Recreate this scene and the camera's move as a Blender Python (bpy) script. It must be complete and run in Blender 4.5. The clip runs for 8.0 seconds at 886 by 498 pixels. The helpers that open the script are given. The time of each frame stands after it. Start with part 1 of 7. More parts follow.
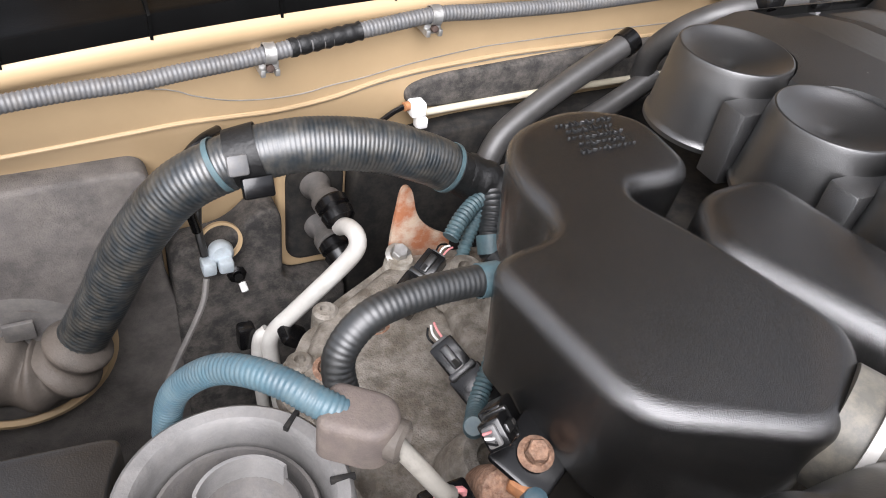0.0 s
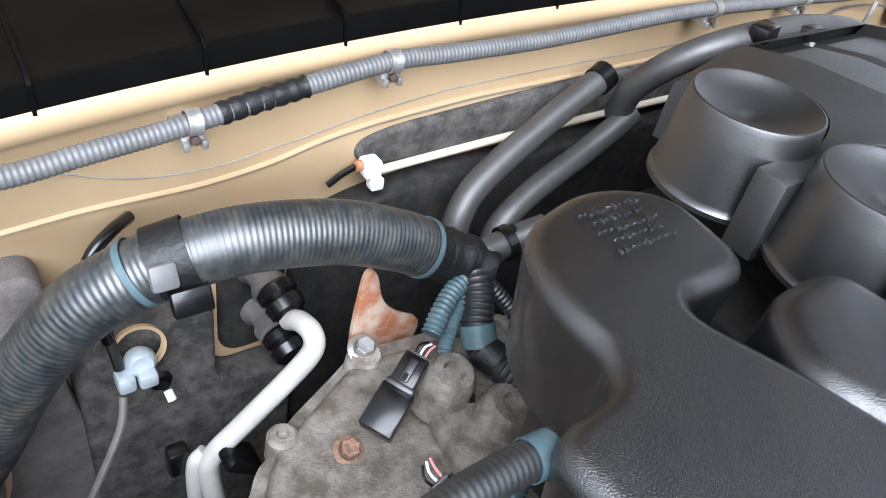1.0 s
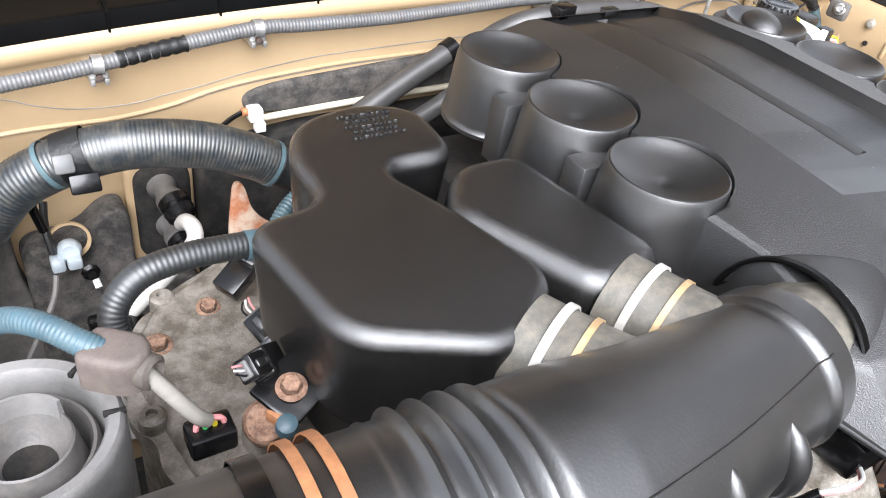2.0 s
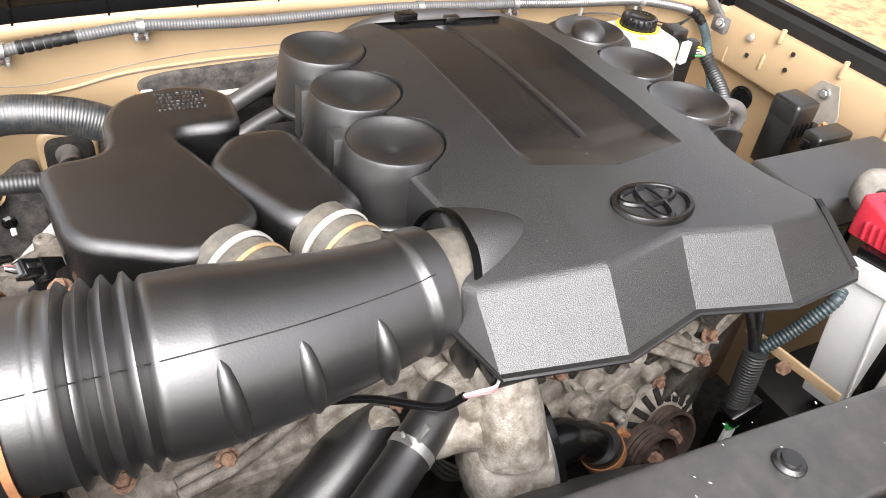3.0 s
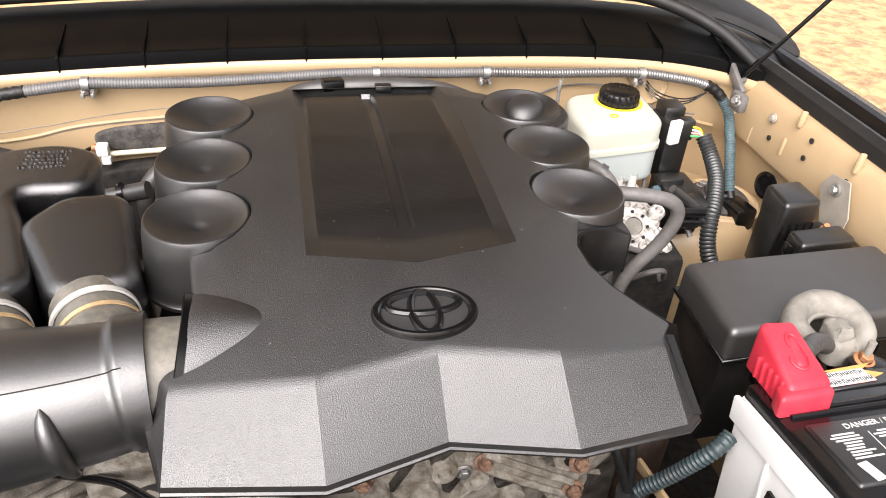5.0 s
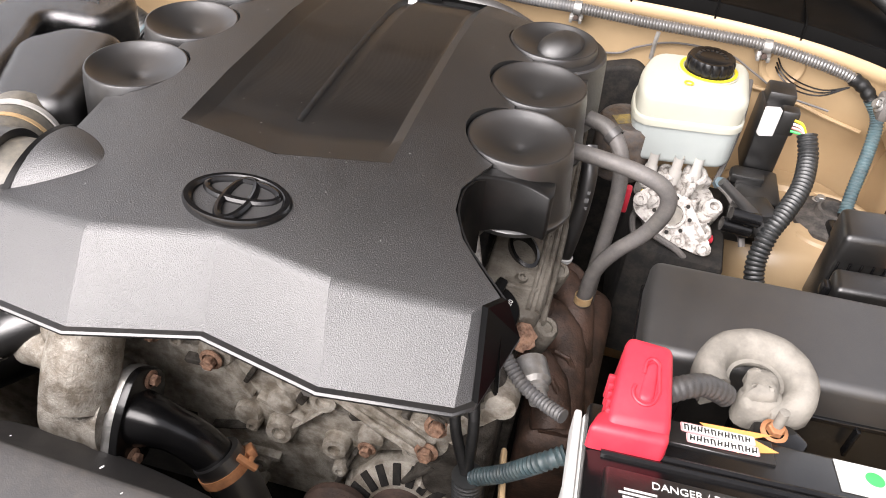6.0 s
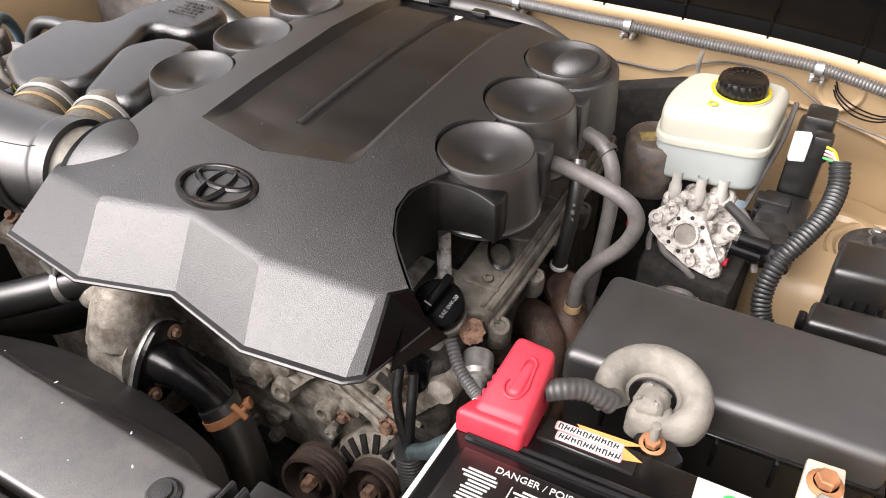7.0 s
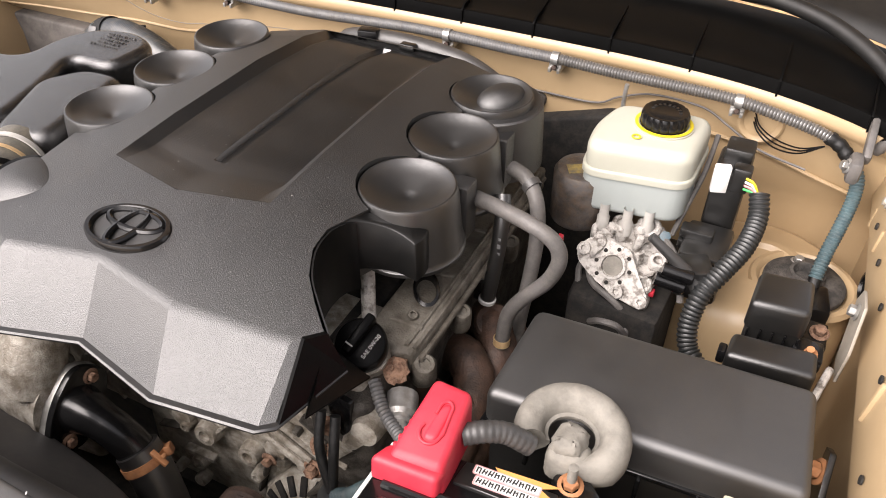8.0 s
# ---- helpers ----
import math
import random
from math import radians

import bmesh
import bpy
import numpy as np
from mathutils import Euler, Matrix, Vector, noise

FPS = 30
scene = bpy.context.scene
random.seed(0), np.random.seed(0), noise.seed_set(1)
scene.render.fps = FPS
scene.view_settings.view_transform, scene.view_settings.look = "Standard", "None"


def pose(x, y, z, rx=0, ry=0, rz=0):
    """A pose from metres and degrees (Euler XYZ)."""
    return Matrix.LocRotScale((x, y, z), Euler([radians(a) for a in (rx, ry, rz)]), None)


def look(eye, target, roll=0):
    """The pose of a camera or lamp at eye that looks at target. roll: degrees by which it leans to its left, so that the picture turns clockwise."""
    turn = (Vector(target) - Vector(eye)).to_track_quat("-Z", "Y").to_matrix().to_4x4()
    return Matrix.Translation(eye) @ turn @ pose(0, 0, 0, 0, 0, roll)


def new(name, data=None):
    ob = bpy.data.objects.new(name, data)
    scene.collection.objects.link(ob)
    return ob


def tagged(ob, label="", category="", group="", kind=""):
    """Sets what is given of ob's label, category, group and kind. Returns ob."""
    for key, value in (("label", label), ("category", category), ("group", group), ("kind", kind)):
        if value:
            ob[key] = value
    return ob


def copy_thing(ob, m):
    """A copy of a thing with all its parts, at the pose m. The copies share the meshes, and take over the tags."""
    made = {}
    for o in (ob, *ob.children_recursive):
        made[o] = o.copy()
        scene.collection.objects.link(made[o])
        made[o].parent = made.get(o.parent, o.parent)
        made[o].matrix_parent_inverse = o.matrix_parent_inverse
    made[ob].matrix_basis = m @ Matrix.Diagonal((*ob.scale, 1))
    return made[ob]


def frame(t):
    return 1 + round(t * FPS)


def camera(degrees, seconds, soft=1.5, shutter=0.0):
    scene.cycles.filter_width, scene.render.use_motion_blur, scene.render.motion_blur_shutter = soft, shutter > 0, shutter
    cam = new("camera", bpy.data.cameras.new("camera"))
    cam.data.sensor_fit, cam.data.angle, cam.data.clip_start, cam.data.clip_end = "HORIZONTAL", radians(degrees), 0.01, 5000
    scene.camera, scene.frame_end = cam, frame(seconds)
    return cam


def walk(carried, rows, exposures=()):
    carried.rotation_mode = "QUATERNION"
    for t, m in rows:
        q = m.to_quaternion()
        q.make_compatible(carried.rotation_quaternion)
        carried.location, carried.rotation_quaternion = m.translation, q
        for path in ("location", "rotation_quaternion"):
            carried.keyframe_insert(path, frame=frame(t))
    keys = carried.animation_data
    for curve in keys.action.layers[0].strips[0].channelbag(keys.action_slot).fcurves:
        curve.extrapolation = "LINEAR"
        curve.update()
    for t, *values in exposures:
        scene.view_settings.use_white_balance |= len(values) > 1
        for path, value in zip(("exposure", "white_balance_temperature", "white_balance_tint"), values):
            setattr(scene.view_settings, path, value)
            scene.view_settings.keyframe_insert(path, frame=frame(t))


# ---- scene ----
cam = camera(60.6, 8.0, 1.0)

PATH = [
    (0, (-0.696, -0.188, 1.26), (0.124, 1.114, -0.018), 9.4),
    (0.5, (-0.712, -0.064, 1.234), (0.231, 1.168, -0.028), 10.7),
    (1, (-0.675, -0.035, 1.234), (0.355, 1.136, -0.018), 11.9),
    (2.3, (-0.607, -0.411, 1.323), (0.321, 0.889, 0.12), 9.4),
    (2.5, (-0.578, -0.449, 1.337), (0.332, 0.866, 0.135), 9.2),
    (3, (-0.46, -0.589, 1.38), (0.353, 0.782, 0.173), 8.7),
    (3.5, (-0.36, -0.625, 1.386), (0.373, 0.796, 0.185), 7.9),
    (4, (-0.382, -0.634, 1.404), (0.288, 0.829, 0.216), 6.7),
    (4.5, (-0.363, -0.631, 1.408), (0.179, 0.9, 0.241), 5.0),
    (4.7, (-0.254, -0.633, 1.414), (0.221, 0.937, 0.27), 4.2),
    (5.8, (0.159, -0.593, 1.385), (0.082, 0.963, 0.131), 6.0),
    (6, (0.254, -0.587, 1.379), (-0.038, 0.903, 0.077), 5.6),
    (6.5, (0.421, -0.602, 1.4), (-0.252, 0.737, 0.076), 2.0),
    (7, (0.478, -0.561, 1.426), (-0.285, 0.748, 0.121), -1.8),
    (7.5, (0.489, -0.534, 1.429), (-0.201, 0.837, 0.146), -1.5),
    (8, (0.499, -0.531, 1.433), (-0.176, 0.864, 0.169), 0.2),
]
walk(cam, [(t, look(eye, target, roll)) for t, eye, target, roll in PATH],
     exposures=[(0, 1.92, 6350, 14), (0.5, 1.94, 6050, 13), (1, 2.07, 5750, 10), (2.5, 2.30, 6450, 13), (3.5, 2.11, 6700, 14), (4.5, 2.02, 6800, 15), (6, 2.08, 6750, 16), (6.5, 2.14, 6750, 17), (7.2, 1.86, 6900, 16), (8, 1.82, 7000, 17)])

# ---- world and light ----
SUN_EL, SUN_AZ = radians(45), radians(207)
world = bpy.data.worlds.new("sky")
scene.world = world
world.use_nodes = True
wn = world.node_tree
sky = wn.nodes.new("ShaderNodeTexSky")
sky.sky_type, sky.sun_disc, sky.sun_elevation, sky.sun_rotation = "NISHITA", False, SUN_EL, SUN_AZ
sky.air_density, sky.dust_density = 1.0, 1.5
wn.nodes["Background"].inputs[1].default_value = 0.085
grey = wn.nodes.new("ShaderNodeHueSaturation")  # high overcast: nearly colourless
grey.inputs["Saturation"].default_value = 0.22
wn.links.new(sky.outputs[0], grey.inputs["Color"])
wn.links.new(grey.outputs[0], wn.nodes["Background"].inputs[0])
sun_data = bpy.data.lights.new("sun", "SUN")
sun_data.energy, sun_data.angle, sun_data.color = 1.9, radians(55), (1.0, 0.99, 0.985)
sun = new("sun", sun_data)
sun.matrix_world = look((-2.0 * math.cos(SUN_EL) * math.sin(radians(27)), -2.0 * math.cos(SUN_EL) * math.cos(radians(27)), 2.0 * math.sin(SUN_EL)), (0, 0, 0))


# ---- materials ----
def material(name, color, rough=0.5, metal=0.0, color2=None, scale=30.0, mix=(0.35, 0.65), grain=0.0, grain_scale=900.0,
             dust=0.0, dust_color=(0.32, 0.27, 0.2), coat=0.0, spec=0.5, ior=1.5, rough2=None, relief=0.0, relief_scale=60.0, rnd=0.0):
    """Two-scale procedural surface: broad stains between two colours, settled dust, fine grain relief."""
    m = bpy.data.materials.new(name)
    m.use_nodes = True
    nt = m.node_tree
    N, L = nt.nodes, nt.links
    b = N["Principled BSDF"]
    tc = N.new("ShaderNodeTexCoord")
    n1 = N.new("ShaderNodeTexNoise")
    n1.inputs["Scale"].default_value, n1.inputs["Detail"].default_value, n1.inputs["Roughness"].default_value = scale, 6, 0.62
    L.new(tc.outputs["Object"], n1.inputs["Vector"])
    ramp = N.new("ShaderNodeValToRGB")
    ramp.color_ramp.elements[0].position, ramp.color_ramp.elements[1].position = mix
    c2 = color2 or tuple(c * 0.75 for c in color)
    ramp.color_ramp.elements[0].color, ramp.color_ramp.elements[1].color = (*c2, 1), (*color, 1)
    L.new(n1.outputs["Fac"], ramp.inputs[0])
    col = ramp.outputs[0]
    if rnd:
        oi = N.new("ShaderNodeObjectInfo")
        mr = N.new("ShaderNodeMapRange")
        mr.inputs[3].default_value, mr.inputs[4].default_value = 1 - rnd, 1 + rnd
        L.new(oi.outputs["Random"], mr.inputs[0])
        hs = N.new("ShaderNodeHueSaturation")
        L.new(mr.outputs[0], hs.inputs["Value"])
        L.new(col, hs.inputs["Color"])
        col = hs.outputs[0]
    if dust:
        n2 = N.new("ShaderNodeTexNoise")
        n2.inputs["Scale"].default_value, n2.inputs["Detail"].default_value, n2.inputs["Roughness"].default_value = scale * 2.7, 9, 0.75
        L.new(tc.outputs["Object"], n2.inputs["Vector"])
        dr = N.new("ShaderNodeMapRange")
        dr.inputs[1].default_value, dr.inputs[2].default_value, dr.inputs[4].default_value = 0.42, 0.75, dust
        L.new(n2.outputs["Fac"], dr.inputs[0])
        mx = N.new("ShaderNodeMixRGB")
        L.new(dr.outputs[0], mx.inputs[0])
        L.new(col, mx.inputs[1])
        mx.inputs[2].default_value = (*dust_color, 1)
        col = mx.outputs[0]
    L.new(col, b.inputs["Base Color"])
    rr = N.new("ShaderNodeMapRange")
    rr.inputs[3].default_value, rr.inputs[4].default_value = rough, rough2 if rough2 is not None else min(1, rough + 0.15)
    n3 = N.new("ShaderNodeTexNoise")
    n3.inputs["Scale"].default_value, n3.inputs["Detail"].default_value = scale * 1.7, 4
    L.new(tc.outputs["Object"], n3.inputs["Vector"])
    L.new(n3.outputs["Fac"], rr.inputs[0])
    L.new(rr.outputs[0], b.inputs["Roughness"])
    b.inputs["Metallic"].default_value = metal
    b.inputs["Specular IOR Level"].default_value = spec
    b.inputs["Coat Weight"].default_value = coat
    b.inputs["Coat Roughness"].default_value = rough * 0.8
    b.inputs["IOR"].default_value = ior
    normal = None
    for amount, s, dist in ((relief, relief_scale, 0.002), (grain, grain_scale, 0.001)):
        if amount:
            ng = N.new("ShaderNodeTexNoise")
            ng.inputs["Scale"].default_value, ng.inputs["Detail"].default_value = s, 3
            L.new(tc.outputs["Object"], ng.inputs["Vector"])
            bp = N.new("ShaderNodeBump")
            bp.inputs["Strength"].default_value, bp.inputs["Distance"].default_value = amount, dist
            L.new(ng.outputs["Fac"], bp.inputs["Height"])
            if normal:
                L.new(normal, bp.inputs["Normal"])
            normal = bp.outputs[0]
    if normal:
        L.new(normal, b.inputs["Normal"])
    return m


M_COVER = material("cover_plastic", (0.0048, 0.0048, 0.0048), 0.36, ior=2.12, coat=0.0, color2=(0.0036, 0.0036, 0.0036), scale=9, grain=0.62, grain_scale=1150, dust=0.05, rough2=0.48, dust_color=(0.1, 0.088, 0.072))
M_CUP = material("cup_plastic", (0.0042, 0.0042, 0.0042), 0.36, ior=2.3, color2=(0.0072, 0.0069, 0.0066), scale=12, grain=0.2, grain_scale=1400, dust=0.05, rough2=0.40, dust_color=(0.1, 0.088, 0.072))
M_PANEL = material("panel_plastic", (0.0036, 0.0036, 0.0036), 0.30, ior=2.2, scale=10, grain=0.25, grain_scale=1200, dust=0.05, rough2=0.42, dust_color=(0.1, 0.088, 0.072))
M_PLENUM = material("plenum_plastic", (0.0042, 0.0042, 0.00432), 0.19, ior=1.95, coat=0.4, color2=(0.0054, 0.0054, 0.0054), scale=14, grain=0.6, grain_scale=1250, dust=0.05, rough2=0.28, dust_color=(0.1, 0.088, 0.072))
M_RUBBER = material("hose_rubber", (0.006, 0.006, 0.0061), 0.37, ior=2.0, coat=0.35, color2=(0.008, 0.00775, 0.0075), scale=18, grain=0.12, grain_scale=500, dust=0.08, rough2=0.46, dust_color=(0.1, 0.088, 0.072))
M_LOOM = material("loom_plastic", (0.105, 0.107, 0.110), 0.45, ior=1.6, coat=0.1, color2=(0.08, 0.08, 0.082), scale=40, dust=0.2)
M_LOOM_MID = material("worn_loom", (0.10, 0.098, 0.096), 0.30, ior=2.0, coat=0.5, color2=(0.07, 0.068, 0.066), scale=40, dust=0.15)
M_TRUNK = material("trunk_plastic", (0.012, 0.018, 0.023), 0.34, ior=1.8, coat=0.1, color2=(0.007, 0.010, 0.012), scale=30, dust=0.2)
M_LOOM_DARK = material("dark_loom", (0.007, 0.009, 0.01), 0.42, ior=1.8, coat=0.15, scale=40, dust=0.15, dust_color=(0.1, 0.088, 0.072))
M_TEAL = material("teal_loom", (0.075, 0.13, 0.145), 0.4, color2=(0.045, 0.078, 0.092), scale=50, dust=0.12)
M_TEAL_DARK = material("dark_teal_loom", (0.030, 0.055, 0.062), 0.4, color2=(0.018, 0.032, 0.038), scale=50, dust=0.12)
M_BLUE = material("blue_hose", (0.058, 0.110, 0.136), 0.34, color2=(0.044, 0.082, 0.105), scale=40, dust=0.15)
M_TAPE = material("black_tape", (0.006, 0.006, 0.006), 0.45, scale=60, relief=0.5, relief_scale=150, dust_color=(0.1, 0.088, 0.072))
M_TAN = material("tan_paint", (0.45, 0.325, 0.19), 0.33, color2=(0.42, 0.30, 0.172), scale=6, coat=0.25, dust=0.16, dust_color=(0.30, 0.215, 0.125))
M_CREAM = material("cream_paint", (0.62, 0.56, 0.44), 0.3, color2=(0.58, 0.52, 0.40), scale=6, coat=0.4)
M_BLACK = material("black_plastic", (0.004, 0.004, 0.004), 0.32, ior=1.75, coat=0.3, scale=25, grain=0.25, dust=0.08, dust_color=(0.1, 0.088, 0.072))
M_TRAY = material("tray_plastic", (0.003, 0.003, 0.003), 0.24, spec=0.09, scale=25, grain=0.15, grain_scale=900, dust_color=(0.1, 0.088, 0.072))
M_SATIN = material("satin_black", (0.004, 0.004, 0.004), 0.34, spec=0.35, scale=25, grain=0.12, grain_scale=900, dust=0.05, dust_color=(0.1, 0.088, 0.072))
M_LINER = material("added_bonnet_liner", (0.02, 0.018, 0.016), 0.9, color2=(0.012, 0.011, 0.010), scale=8, grain=0.6, grain_scale=300)
M_SEAL = material("seal_rubber", (0.005, 0.005, 0.005), 0.5, scale=20, dust=0.08, dust_color=(0.1, 0.088, 0.072))
M_LID = material("lid_plastic", (0.012, 0.0118, 0.0115), 0.42, ior=2.2, scale=15, grain=0.12, grain_scale=1200, dust=0.03)
M_GLOSS = material("gloss_black", (0.0045, 0.0045, 0.005), 0.16, scale=30, dust=0.04, dust_color=(0.1, 0.088, 0.072))
M_MATT = material("matt_black", (0.020, 0.0185, 0.0172), 0.40, ior=2.15, scale=20, grain=0.12, grain_scale=900, dust=0.35, dust_color=(0.12, 0.10, 0.08))
M_SHROUD = material("fan_shroud_plastic", (0.050, 0.047, 0.045), 0.5, ior=1.6, color2=(0.034, 0.032, 0.031), scale=16, grain=0.3, grain_scale=900, dust=0.4, dust_color=(0.10, 0.09, 0.08))
M_FELT = material("sound_mat", (0.115, 0.104, 0.097), 0.75, color2=(0.068, 0.062, 0.058), scale=17, mix=(0.40, 0.62), grain=1.0, grain_scale=700, dust=0.45, dust_color=(0.22, 0.195, 0.17), relief=0.2, relief_scale=40)
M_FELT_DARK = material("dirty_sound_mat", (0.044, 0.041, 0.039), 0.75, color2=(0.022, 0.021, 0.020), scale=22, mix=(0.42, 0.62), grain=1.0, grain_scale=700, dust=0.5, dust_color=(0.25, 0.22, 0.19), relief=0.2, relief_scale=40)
# near-black for holes, slots and gaps: their shade is in the colour
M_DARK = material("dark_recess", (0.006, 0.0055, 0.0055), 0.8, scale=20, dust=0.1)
M_ALU = material("cast_aluminium", (0.50, 0.47, 0.415), 0.5, metal=0.2, color2=(0.20, 0.175, 0.14), scale=48, mix=(0.38, 0.60), grain=1.0, grain_scale=520, dust=0.6, dust_color=(0.2, 0.155, 0.105), relief=0.4, relief_scale=180)
M_ALU_MID = material("stained_aluminium", (0.30, 0.275, 0.24), 0.55, metal=0.2, color2=(0.12, 0.105, 0.085), scale=48, mix=(0.38, 0.60), grain=1.0, grain_scale=520, dust=0.6, dust_color=(0.15, 0.118, 0.082), relief=0.4, relief_scale=180)
# grime, with extra darkening for the shade deep in the engine
M_ALU_DARK = material("grimy_shaded_aluminium", (0.0975, 0.0897, 0.078), 0.6, metal=0.2, color2=(0.02275, 0.0195, 0.01625), scale=50, mix=(0.38, 0.62), grain=1.0, grain_scale=520, dust=0.5, dust_color=(0.07, 0.054, 0.038), relief=0.4, relief_scale=180)
M_ALU_OLD = material("dull_grimy_casting", (0.19, 0.175, 0.148), 0.55, metal=0.2, color2=(0.085, 0.075, 0.060), scale=40, mix=(0.38, 0.62), grain=1.0, grain_scale=420, dust=0.5, dust_color=(0.10, 0.082, 0.060), relief=0.4, relief_scale=130)
M_ALU_WHITE = material("oxidised_aluminium", (0.54, 0.52, 0.49), 0.6, metal=0.1, color2=(0.17, 0.155, 0.14), scale=95, mix=(0.38, 0.52), grain=1.0, grain_scale=400, dust=0.45, dust_color=(0.22, 0.17, 0.13), relief=0.6, relief_scale=140)
M_CANISTER = material("stained_canister", (0.10, 0.092, 0.088), 0.5, color2=(0.045, 0.038, 0.034), scale=30, mix=(0.4, 0.6), grain=0.5, grain_scale=500, dust=0.5, dust_color=(0.20, 0.12, 0.06), relief=0.3, relief_scale=90)
M_PLATE = material("dull_plate", (0.42, 0.385, 0.33), 0.5, metal=0.25, color2=(0.33, 0.30, 0.255), scale=30, dust=0.2)
M_STEEL = material("zinc_steel", (0.55, 0.55, 0.54), 0.38, metal=0.8, color2=(0.35, 0.34, 0.32), scale=60, dust=0.25, relief=0.3, relief_scale=160)
M_PALE_ZINC = material("pale_blue_zinc", (0.50, 0.56, 0.60), 0.42, metal=0.3, color2=(0.36, 0.41, 0.44), scale=70, dust=0.2)
M_RUST = material("rusty_steel", (0.29, 0.165, 0.105), 0.8, color2=(0.12, 0.06, 0.037), scale=130, mix=(0.4, 0.6), grain=1.0, grain_scale=420, dust=0.45, dust_color=(0.45, 0.33, 0.25), relief=0.8, relief_scale=160)
M_RUST_PALE = material("worn_rusty_plate", (0.50, 0.40, 0.31), 0.7, color2=(0.36, 0.13, 0.06), scale=32, mix=(0.42, 0.58), grain=0.6, grain_scale=420, dust=0.4, dust_color=(0.5, 0.24, 0.12))
M_RUST_DARK = material("dark_rust", (0.065, 0.040, 0.031), 0.7, color2=(0.022, 0.015, 0.012), scale=45, grain=0.7, grain_scale=350, dust=0.3, dust_color=(0.15, 0.085, 0.05))
M_STRAW = material("straw_clamp", (0.55, 0.40, 0.22), 0.45, metal=0.2, color2=(0.40, 0.26, 0.13), scale=60, dust=0.15)
M_RUST_BROWN = material("brown_rusted_iron", (0.085, 0.048, 0.034), 0.5, metal=0.15, color2=(0.030, 0.019, 0.014), scale=38, mix=(0.4, 0.62), grain=0.7, grain_scale=420, dust=0.25, dust_color=(0.13, 0.07, 0.04), relief=0.5, relief_scale=60)
M_COPPER = material("orange_clamp", (0.55, 0.25, 0.11), 0.5, metal=0.35, color2=(0.34, 0.15, 0.07), scale=60, dust=0.15)
M_WHITE_PIPE = material("white_pipe", (0.52, 0.51, 0.48), 0.4, color2=(0.40, 0.385, 0.36), scale=25, dust=0.2)
M_GREY_HOSE = material("grey_hose", (0.1224, 0.1152, 0.1116), 0.45, color2=(0.0792, 0.0756, 0.072), scale=30, grain=0.3, grain_scale=500, dust=0.3, dust_color=(0.27, 0.24, 0.205))
M_HOSE = material("dark_hose", (0.050, 0.048, 0.047), 0.38, ior=1.7, color2=(0.034, 0.033, 0.032), scale=30, grain=0.2, grain_scale=700, dust=0.15, dust_color=(0.16, 0.145, 0.13))
M_COLLAR = material("pale_dusty_plastic", (0.20, 0.195, 0.19), 0.5, color2=(0.13, 0.125, 0.12), scale=24, grain=0.3, grain_scale=600, dust=0.35, dust_color=(0.30, 0.28, 0.26))
M_TANK = material("tank_plastic", (0.477, 0.477, 0.4095), 0.35, color2=(0.441, 0.441, 0.369), scale=9, dust=0.06)
M_TANK_LOW = material("tank_fluid_plastic", (0.423, 0.4635, 0.45), 0.35, color2=(0.378, 0.4185, 0.4095), scale=9, dust=0.06)
M_YELLOW = material("yellow_print", (0.85, 0.66, 0.03), 0.5, scale=40)
M_FADED_YELLOW = material("faded_yellow_label", (0.34, 0.24, 0.05), 0.6, color2=(0.10, 0.085, 0.06), scale=60, mix=(0.4, 0.6), dust=0.3)
M_RED = material("red_plastic", (0.55, 0.028, 0.05), 0.42, color2=(0.48, 0.022, 0.04), scale=20, dust=0.06, dust_color=(0.6, 0.25, 0.25))
M_WHITE = material("white_plastic", (0.8, 0.8, 0.78), 0.35, color2=(0.74, 0.74, 0.72), scale=15, dust=0.05)
M_FOAM = material("grey_cable_sleeve", (0.25, 0.235, 0.205), 0.7, color2=(0.16, 0.15, 0.13), scale=28, mix=(0.4, 0.6), grain=0.35, grain_scale=420, dust=0.3, dust_color=(0.33, 0.30, 0.25), relief=0.15, relief_scale=60)
M_CLEAR = material("dusty_connector_hose", (0.124, 0.1178, 0.1023), 0.4, color2=(0.0806, 0.07564, 0.0651), scale=30, dust=0.3, dust_color=(0.42, 0.36, 0.26))
M_BOOT = material("boot_rubber", (0.115, 0.096, 0.080), 0.6, color2=(0.065, 0.056, 0.048), scale=26, grain=0.5, grain_scale=500, dust=0.4, dust_color=(0.16, 0.14, 0.12))
M_BROWN = material("brown_rubber_block", (0.115, 0.092, 0.082), 0.6, color2=(0.08, 0.066, 0.06), scale=30, grain=0.3, dust=0.2)
M_GREEN = material("green_plastic", (0.05, 0.5, 0.13), 0.4, scale=30)
M_PINK = material("pink_wire", (0.75, 0.3, 0.3), 0.45, scale=30)
M_PRINT = material("white_print", (0.62, 0.62, 0.60), 0.5, scale=60)
M_PRINT_GREY = material("grey_print", (0.2, 0.2, 0.2), 0.5, scale=60)
M_ORANGE_PRINT = material("orange_print", (0.85, 0.4, 0.12), 0.5, scale=30)
M_PINK_PRINT = material("pink_print", (0.85, 0.45, 0.45), 0.5, scale=30)
M_WALL = material("added_wall", (0.10, 0.092, 0.082), 0.85, color2=(0.07, 0.064, 0.056), scale=3, grain=0.6, grain_scale=120, dust=0.2)
M_LEAVES = material("leaf_litter", (0.55, 0.33, 0.14), 0.8, color2=(0.24, 0.14, 0.06), scale=9, mix=(0.4, 0.58), dust=0.6, dust_color=(0.5, 0.42, 0.3))


